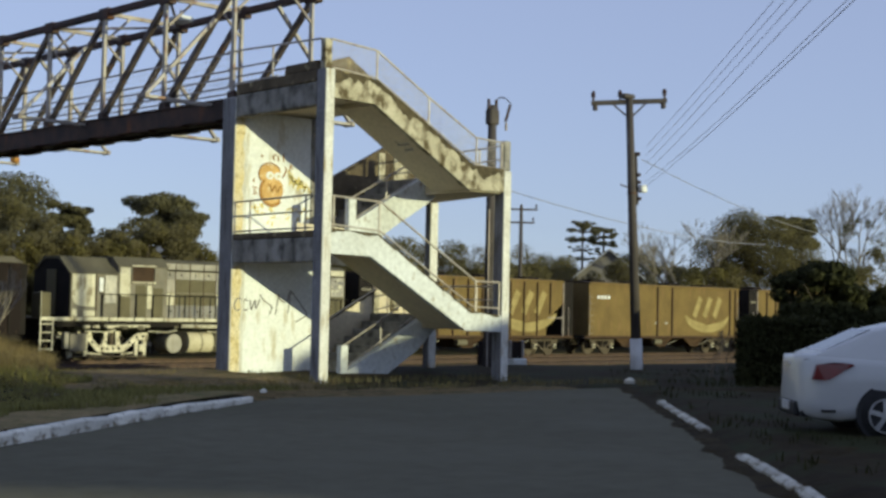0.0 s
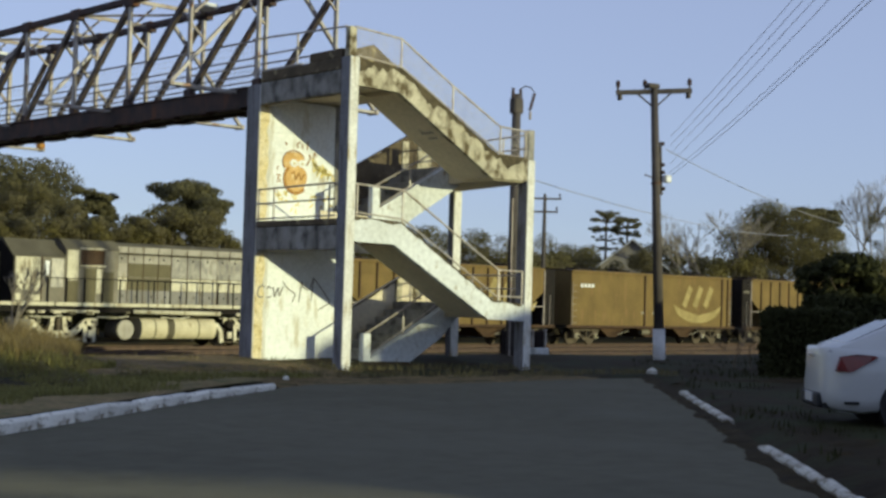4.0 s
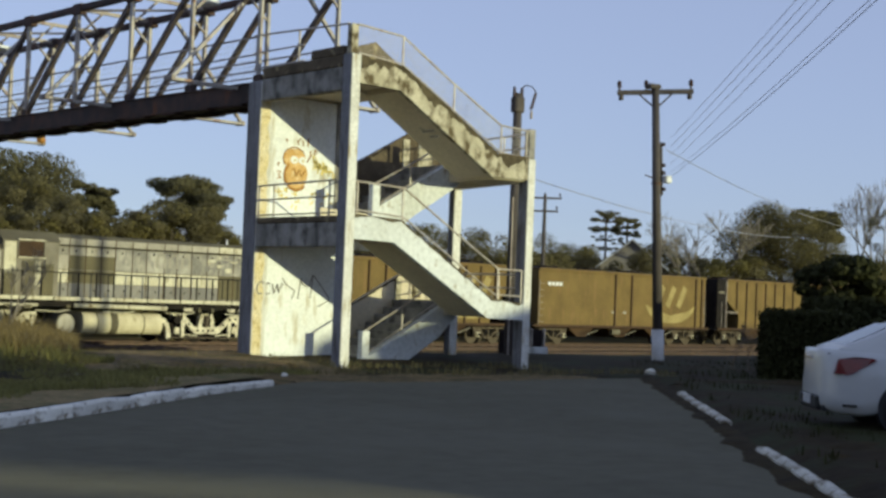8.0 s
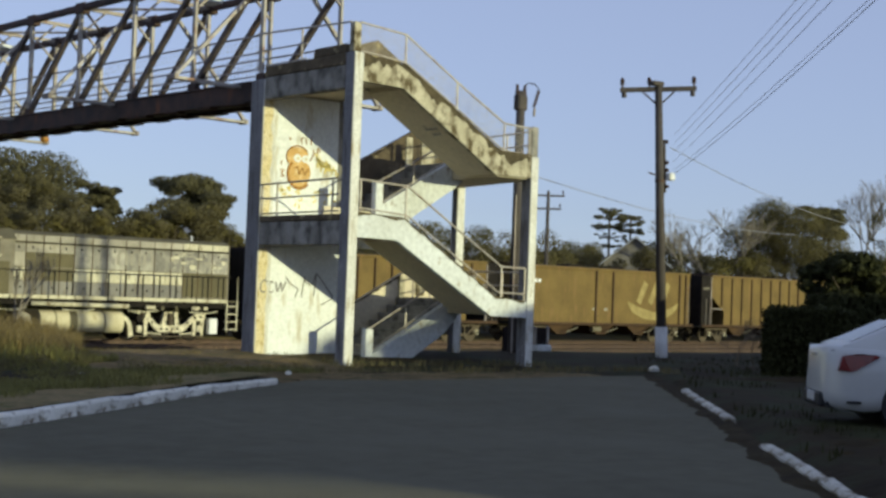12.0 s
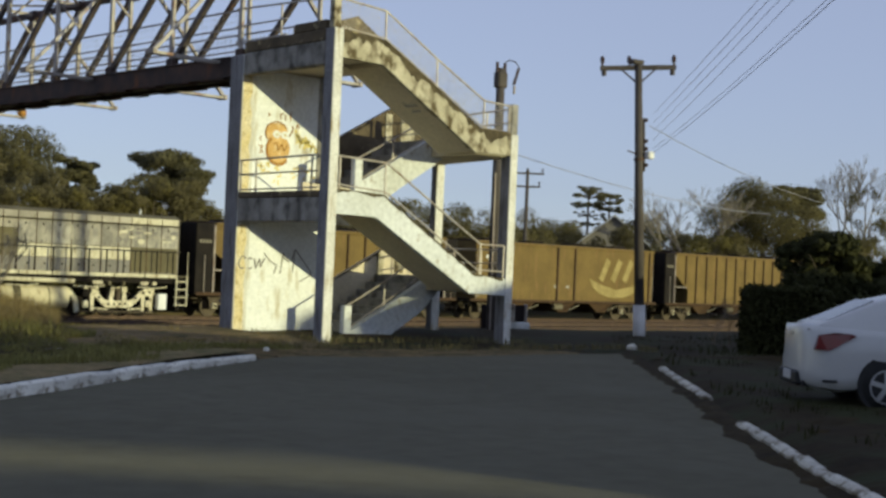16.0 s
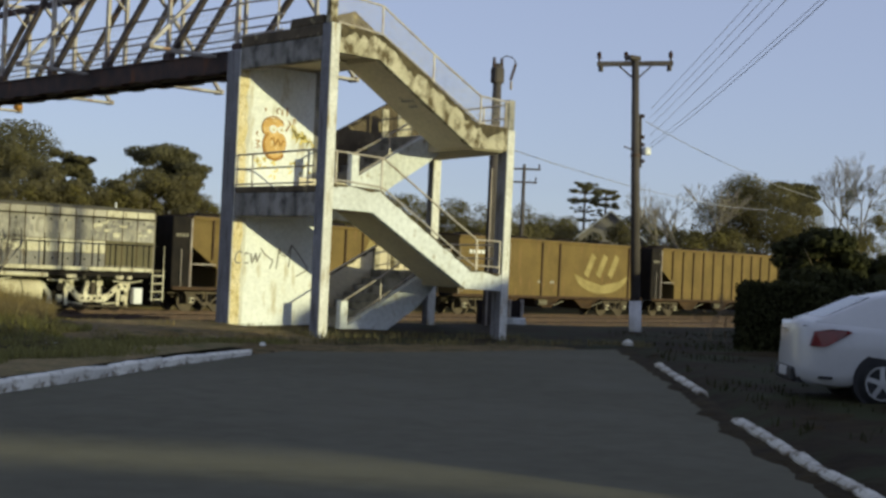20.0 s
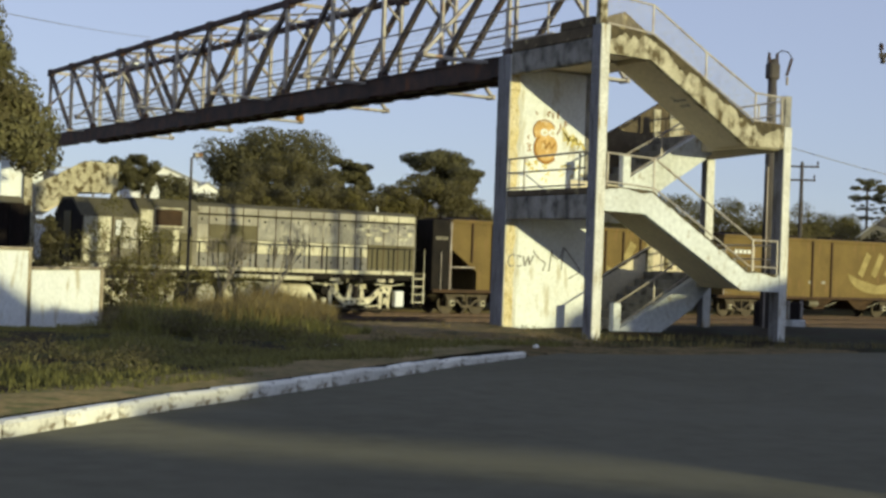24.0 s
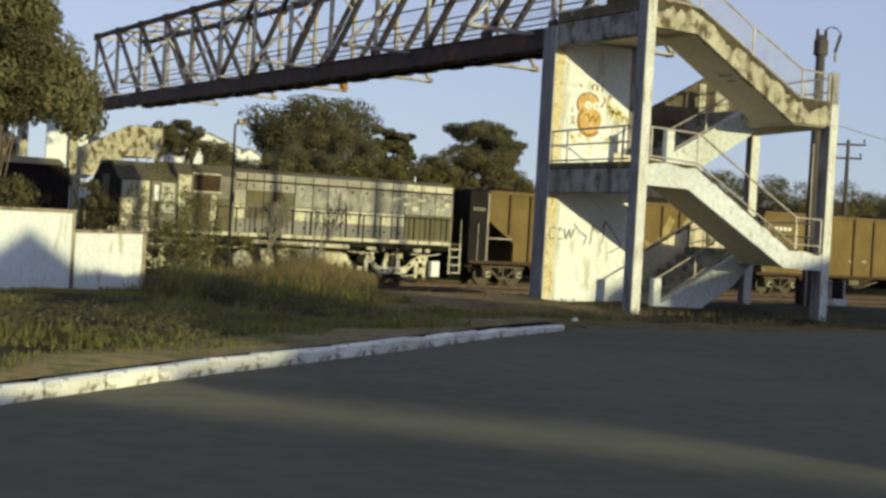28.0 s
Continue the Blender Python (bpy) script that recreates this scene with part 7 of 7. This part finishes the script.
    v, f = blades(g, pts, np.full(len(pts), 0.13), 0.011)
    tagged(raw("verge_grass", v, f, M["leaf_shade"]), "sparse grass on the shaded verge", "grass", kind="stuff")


build_grass()
# bare sandy strip beside the left kerb
def build_strip():
    vs, fs = [], []
    pts = LEFT_KERB[1:]
    for i, (x, y) in enumerate(pts):
        x0, y0 = pts[max(0, i - 1)]
        x1, y1 = pts[min(len(pts) - 1, i + 1)]
        d = Vector((x1 - x0, y1 - y0)).normalized()
        n = Vector((-d.y, d.x))
        for k, w in enumerate((0.07, 0.5, 1.1, 1.7)):
            px, py = x + n.x * w, y + n.y * w
            vs.append((px, py, ground_z(px, py) + (0.010, 0.014, 0.012, -0.03)[k]))
    for i in range(len(pts) - 1):
        for k in range(3):
            fs.append((i * 4 + k, i * 4 + k + 1, i * 4 + 5 + k, i * 4 + 4 + k))
    s = raw("verge_path", vs, [f[::-1] for f in fs], M["sand"])
    tagged(s, "trodden sandy strip behind the kerb", "path", kind="structure")


build_strip()


def build_street_edge():
    """Pale trodden earth where the asphalt runs out before the tower."""
    pts = [(13.2, 19.75)] + ROAD_END[:4] + [(21.3, 20.1)]
    segs, total = along(pts)
    vs, fs, n, m = [], [], 60, 6
    for i in range(n + 1):
        s = total * i / n
        for pos, ln, x0, y0, dx, dy in segs:
            if pos <= s <= pos + ln + 1e-6:
                x, y = x0 + dx * (s - pos), y0 + dy * (s - pos)
        w = (1.25 + 0.5 * noise.noise((s * 0.9, 3.0, 0.0)) + 0.2 * noise.noise((s * 4.0, 5.0, 0.0))) * min(1.0, 0.25 + 0.5 * (total - s))
        for k in range(m):
            px, py = x, y - 0.16 + 0.1 * noise.noise((s * 2.6, 1.0, 0.0)) + (w + 0.16) * k / (m - 1)
            d = edge_distance(px, py, ROAD_END)
            vs.append((px, py, -0.012 if k == 0 else (0.018 + 0.04 * d) * (1.0 if k < m - 1 else 0.0) - (0.03 if k == m - 1 else 0.0)))
    for i in range(n):
        for k in range(m - 1):
            a = i * m + k
            fs.append((a, a + m, a + m + 1, a + 1))
    tagged(raw("street_edge", vs, fs, M["earth"], smooth=True), "trodden earth where the asphalt runs out", "path", kind="structure")


build_street_edge()


def build_bare_patch():
    """Trodden bare earth between the verge and the tower's foot."""
    vs, fs, n, m = [], [], 22, 20
    for j in range(m):
        y = 20.9 + 0.32 * j
        x0 = 0.487 * y + 0.35 * noise.noise((y * 0.9, 2.0, 0.0))
        for i in range(n):
            x = x0 + (16.25 - x0) * i / (n - 1)
            z = min(ground_z(x, y), 0.035 * edge_distance(x, y, ROAD_END) if y < 23.0 else 9.0)
            rim = i == 0 or j in (0, m - 1)
            vs.append((x, y, z + (-0.06 if rim else 0.035)))
    for j in range(m - 1):
        for i in range(n - 1):
            fs.append((j * n + i, j * n + i + 1, (j + 1) * n + i + 1, (j + 1) * n + i))
    tagged(raw("bare_patch", vs, fs, M["earth"], smooth=True), "trodden bare earth beside the tower", "path", kind="structure")


build_bare_patch()


def dirt_patch(x, y, a, b, rz, label, mat):
    """Low irregular spread of earth worn into the verge."""
    n, c, s = 26, math.cos(radians(rz)), math.sin(radians(rz))
    vs, fs = [(x, y, ground_z(x, y) + 0.022)], []
    for ring, z in ((0.6, 0.018), (1.0, -0.02)):
        for k in range(n):
            u = 2 * math.pi * k / n
            r = ring * (1.0 + 0.45 * noise.noise((math.cos(u) * 2 + x, math.sin(u) * 2 + y, ring)))
            px, py = a * r * math.cos(u), b * r * math.sin(u)
            qx, qy = x + px * c - py * s, y + px * s + py * c
            vs.append((qx, qy, ground_z(qx, qy) + z))
    for k in range(n):
        m = (k + 1) % n
        fs += [(0, 1 + k, 1 + m), (1 + k, 1 + n + k, 1 + n + m, 1 + m)]
    tagged(raw("dirt_patch", vs, fs, M[mat], smooth=True), label, "dirt", kind="structure")


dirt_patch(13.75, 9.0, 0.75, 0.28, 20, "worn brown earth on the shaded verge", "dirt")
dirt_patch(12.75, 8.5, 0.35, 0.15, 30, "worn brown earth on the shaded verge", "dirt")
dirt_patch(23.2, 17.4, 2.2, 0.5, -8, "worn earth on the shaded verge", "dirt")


def rubble(x, y, r, label, mat):
    b = B()
    n = 7
    vs = [(r * math.cos(2 * math.pi * k / n) * g.uniform(0.6, 1.2), r * math.sin(2 * math.pi * k / n) * g.uniform(0.6, 1.2), z * r * g.uniform(0.7, 1.1)) for z in (0.0, 0.7) for k in range(n)] + [(0, 0, r * 1.0)]
    fs = [(k, (k + 1) % n, n + (k + 1) % n, n + k) for k in range(n)] + [(n + k, n + (k + 1) % n, 2 * n) for k in range(n)] + [tuple(range(n))[::-1]]
    ob = part("stone", b.add(vs, fs), M[mat])
    ob.matrix_basis = pose(x, y, ground_z(x, y) + 0.0, 0, 0, g.uniform(0, 360))
    return tagged(ob, label, "stone", "loose stones")


rubble(9.5, 19.7, 0.06, "pale lump of rubble on the verge", "rubble")
rubble(9.75, 19.9, 0.045, "pale lump of rubble on the verge", "rubble")
rubble(13.25, 19.5, 0.065, "pale broken kerb lump", "kerb")
rubble(16.0, 33.8, 0.2, "pale stone beside the tracks", "rubble")
stick = part("stick", B().tube((-0.25, 0, 0.02), (0.2, 0, 0.55), 0.02, 0.012, n=6), M["bark_pale"])
stick.matrix_basis = pose(16.1, 33.4, ground_z(16.1, 33.4))
tagged(stick, "pale broken stick leaning beside the stone", "stick")
rubble(3.6, 15.6, 0.06, "small pale stone in the grass", "rubble")
rubble(5.3, 16.4, 0.05, "small pale stone in the grass", "rubble")
rubble(22.63, 19.74, 0.13, "whitewashed broken kerb end", "kerb")
rubble(20.9, 14.2, 0.08, "small pale stone in the grass", "rubble")
for k in range(14):
    rubble(g.uniform(18, 30), g.uniform(38, 46), g.uniform(0.06, 0.16), "brown stone in the railway yard", "ballast")


# ---- houses beyond the tracks ----
def house(name, label, x, y, z, w, d, h, roof_h, wall, roof, rz, windows=2):
    t = thing(name, label, "house", pose(x, y, z, 0, 0, rz))
    part("house_body", B().slab([(-w / 2, -1.5), (w / 2, -1.5), (w / 2, h), (0, h + roof_h), (-w / 2, h)], 0, d), M[wall], t)
    for s in (-1, 1):
        part("roof", B().slab([(0, h + roof_h + 0.02), (0, h + roof_h + 0.16), (s * (w / 2 + 0.4), h - 0.22), (s * (w / 2 + 0.4), h - 0.36)], -0.35, d + 0.3), M[roof], t)
    for k in range(windows):
        wx = (-0.5 + (k + 0.5) / windows) * w * 0.8
        win = part("window", B().box(wx - 0.45, wx + 0.45, -0.03, 0.02, h * 0.35, h * 0.75, 0.01), M["glass"], t)
        part("window_frame", B().box(wx - 0.52, wx + 0.52, -0.06, -0.03, h * 0.33, h * 0.36, 0.01), M["plaster_white"], win)
        part("window_frame", B().box(wx - 0.02, wx + 0.02, -0.06, -0.03, h * 0.36, h * 0.75, 0.005), M["plaster_white"], win)
    return t


house("house", "grey boarded gable house beyond the wagons", 78.2, 70.4, -0.2, 4.6, 8.0, 4.5, 1.8, "plaster_grey", "roofgrey", -46, 1)
house("house", "low house with a grey sheet roof", 43.5, 72.0, -0.8, 7.0, 10.0, 4.6, 0.9, "plaster", "roofgrey", 60, 2)
house("house", "yellow plastered house behind the trees", 13.0, 66.0, -0.6, 7.0, 9.0, 4.9, 0.35, "plaster_yellow", "rooftile", 90, 2)
house("house", "distant white house on the hillside", 49.0, 142.0, 4.5, 7.0, 8.0, 4.2, 1.2, "plaster_white", "roofgrey", -10, 3)
house("house", "distant white house on the hillside", 54.0, 143.0, 3.6, 6.0, 8.0, 3.8, 1.2, "plaster_white", "roofgrey", 20, 3)
house("house", "distant white house on the hillside", 58.5, 150.0, 3.8, 7.0, 8.0, 3.2, 1.0, "plaster_white", "rooftile", -20, 3)


# floodlight on a slim pole beside the train
def build_floodlight():
    t = thing("floodlight_pole", "slim dark floodlight pole beside the tracks", "lamp post", pose(16.3, 44.6, -0.9))
    part("shaft", B().tube((0, 0, -0.3), (0, 0, 5.5), 0.06, 0.04, n=8), M["pole"], t)
    lamp = part("lamp_head", B().box(0.05, 0.34, -0.16, 0.06, 5.5, 5.66, 0.03), M["steel_grey"], t)
    part("lamp_arm", B().bar((0, 0, 5.45), (0.16, 0, 5.56), 0.04, 0.04), M["pole"], lamp)
    part("fuse_box", B().box(-0.06, 0.08, -0.1, 0.0, 2.9, 3.2, 0.02), M["pole"], t)


build_floodlight()
# slim fence posts by the tree
for k, (x, y) in enumerate(((4.6, 33.2), (6.6, 34.6), (8.6, 36.2))):
    p = part("fence_post", B().box(-0.04, 0.04, -0.04, 0.04, -0.3, 2.3, 0.01), M["rail_pipe"])
    p.matrix_basis = pose(x, y, ground_z(x, y))
    tagged(p, "slim pale fence post behind the wall", "fence post", "fence posts")


# far woods closing the horizon
def build_woods():
    cs, rs = [], []
    for k in range(420):
        a = g.uniform(radians(-25), radians(75))
        dist = g.uniform(170, 300)
        top = 1.0 + dist * (0.016 + 0.008 * noise.noise((a * 9, 2.0, 0.0)))
        for z in (0.25, 0.6, 0.9):
            cs.append((math.sin(a) * dist, math.cos(a) * dist, top * z + g.uniform(-0.6, 0.6)))
            rs.append(g.uniform(1.6, 3.2))
    v, f = leaf_cloud(g, cs, rs, 60000, 0.55, 0.8)
    tagged(raw("far_woods", v, f, M["leaf"]), "distant olive-green woods along the horizon", "woods", kind="stuff")


build_woods()


# ---- unseen neighbours added behind the viewpoint, shaped to shade the street ----
def shadow_house():
    """Unseen low house added for its shadow, with an uneven gable and a thin flat porch roof on one side; its depth
    runs along the evening light.
    """
    t = thing("house", "unseen low house added across the street, outline shaped for its shadow", "house", pose(13.6, -11.0, 0, 0, 0, 17.2))
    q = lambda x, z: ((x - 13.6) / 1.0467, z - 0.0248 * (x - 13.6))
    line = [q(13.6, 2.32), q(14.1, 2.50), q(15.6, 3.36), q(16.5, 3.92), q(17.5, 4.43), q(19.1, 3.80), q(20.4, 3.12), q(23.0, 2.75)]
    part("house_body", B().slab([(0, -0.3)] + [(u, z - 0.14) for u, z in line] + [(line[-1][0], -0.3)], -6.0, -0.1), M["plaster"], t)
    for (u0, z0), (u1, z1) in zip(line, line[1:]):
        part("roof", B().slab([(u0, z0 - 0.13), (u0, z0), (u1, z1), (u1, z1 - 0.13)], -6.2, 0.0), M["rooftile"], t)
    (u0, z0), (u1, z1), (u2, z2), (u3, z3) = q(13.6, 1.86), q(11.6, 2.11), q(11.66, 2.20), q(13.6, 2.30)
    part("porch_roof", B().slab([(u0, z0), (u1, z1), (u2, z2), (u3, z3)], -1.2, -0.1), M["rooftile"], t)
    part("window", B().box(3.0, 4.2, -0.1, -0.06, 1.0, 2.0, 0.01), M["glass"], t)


# Unseen poles, added only to cast two shadow bands on the locomotive.
def build_shadow_poles():
    t = thing("twin_pole", "unseen twin poles with a platform, added to cast shadow bands", "utility pole", pose(38.65, 5.5, 0.0))
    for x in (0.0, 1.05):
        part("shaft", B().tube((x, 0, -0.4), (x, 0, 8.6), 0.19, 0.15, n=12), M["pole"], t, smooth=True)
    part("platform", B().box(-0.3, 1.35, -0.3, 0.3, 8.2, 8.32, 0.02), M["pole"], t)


shadow_house()
build_shadow_poles()
# Unseen houses, their places and heights set by the shade they throw.
house("house", "unseen plastered house added across the street for its shade", 22.3, -14.0, 0.0, 6.6, 7.0, 2.6, 0.5, "plaster", "rooftile", 0, 3)
house("house", "unseen plastered house added across the street for its shade", 35.1, -13.0, 0.0, 10.2, 7.0, 3.85, 0.6, "plaster_white", "rooftile", 0, 3)
house("house", "unseen plastered house added across the street for its shade", 47.0, -10.0, 0.0, 11.0, 7.0, 2.9, 0.45, "plaster", "rooftile", 0, 3)


# Fills the gap between the houses, so no sun strip reaches the road's end.
house("garage", "unseen low block added between the houses to stop the sun", 27.35, -13.0, 0.0, 3.4, 7.0, 2.5, 0.12, "plaster", "roofgrey", 0, 1)


# Unseen wall, added to throw the near edge of the shadow on the road.
def build_shade_wall():
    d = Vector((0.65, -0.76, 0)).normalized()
    t = thing("garden_wall", "unseen low plastered wall added beside the street for its shadow", "wall", pose(6.33, -4.4, 0.264, 0, 0, math.degrees(math.atan2(d.y, d.x))))
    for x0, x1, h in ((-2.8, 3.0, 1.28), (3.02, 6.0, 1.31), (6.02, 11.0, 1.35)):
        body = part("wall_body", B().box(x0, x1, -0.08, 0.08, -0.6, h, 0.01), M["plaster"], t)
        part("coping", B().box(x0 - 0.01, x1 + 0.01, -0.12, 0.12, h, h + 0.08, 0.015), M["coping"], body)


build_shade_wall()


# ---- kerbs ----
build_kerb("kerb_left", [LEFT_KERB], "whitewashed concrete kerb stones along the verge", np.random.default_rng(2), 0.85, sink=(28.0, 33.0, 0.06))
build_kerb("kerb_right", RIGHT_RUNS, "broken whitewashed kerb stones along the verge", np.random.default_rng(3), 0.95, 0.075, 0.09, mat="kerb_dirty")


def build_dirt():
    """Dark dirt washed along the broken kerb."""
    vs, fs = [], []
    segs, total = along(RIGHT_KERB)
    n = 150
    for i in range(n + 1):
        s = 1.5 + 21.0 * i / n
        for pos, ln, x0, y0, dx, dy in segs:
            if pos <= s <= pos + ln:
                x, y = x0 + dx * (s - pos), y0 + dy * (s - pos)
                w = 0.26 + 0.17 * noise.noise((s * 1.1, 0.0, 3.0)) + 0.08 * noise.noise((s * 4.0, 0.0, 7.0))
                for k, z in ((0.0, 0.05), (0.55, 0.03), (1.0, -0.004)):
                    vs.append((x + dy * w * k, y - dx * w * k, z))
                break
    for i in range(len(vs) // 3 - 1):
        for k in range(2):
            fs.append((3 * i + k, 3 * i + k + 1, 3 * i + 4 + k, 3 * i + 3 + k))
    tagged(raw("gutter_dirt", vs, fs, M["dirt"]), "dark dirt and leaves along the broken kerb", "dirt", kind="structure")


build_dirt()
motions()
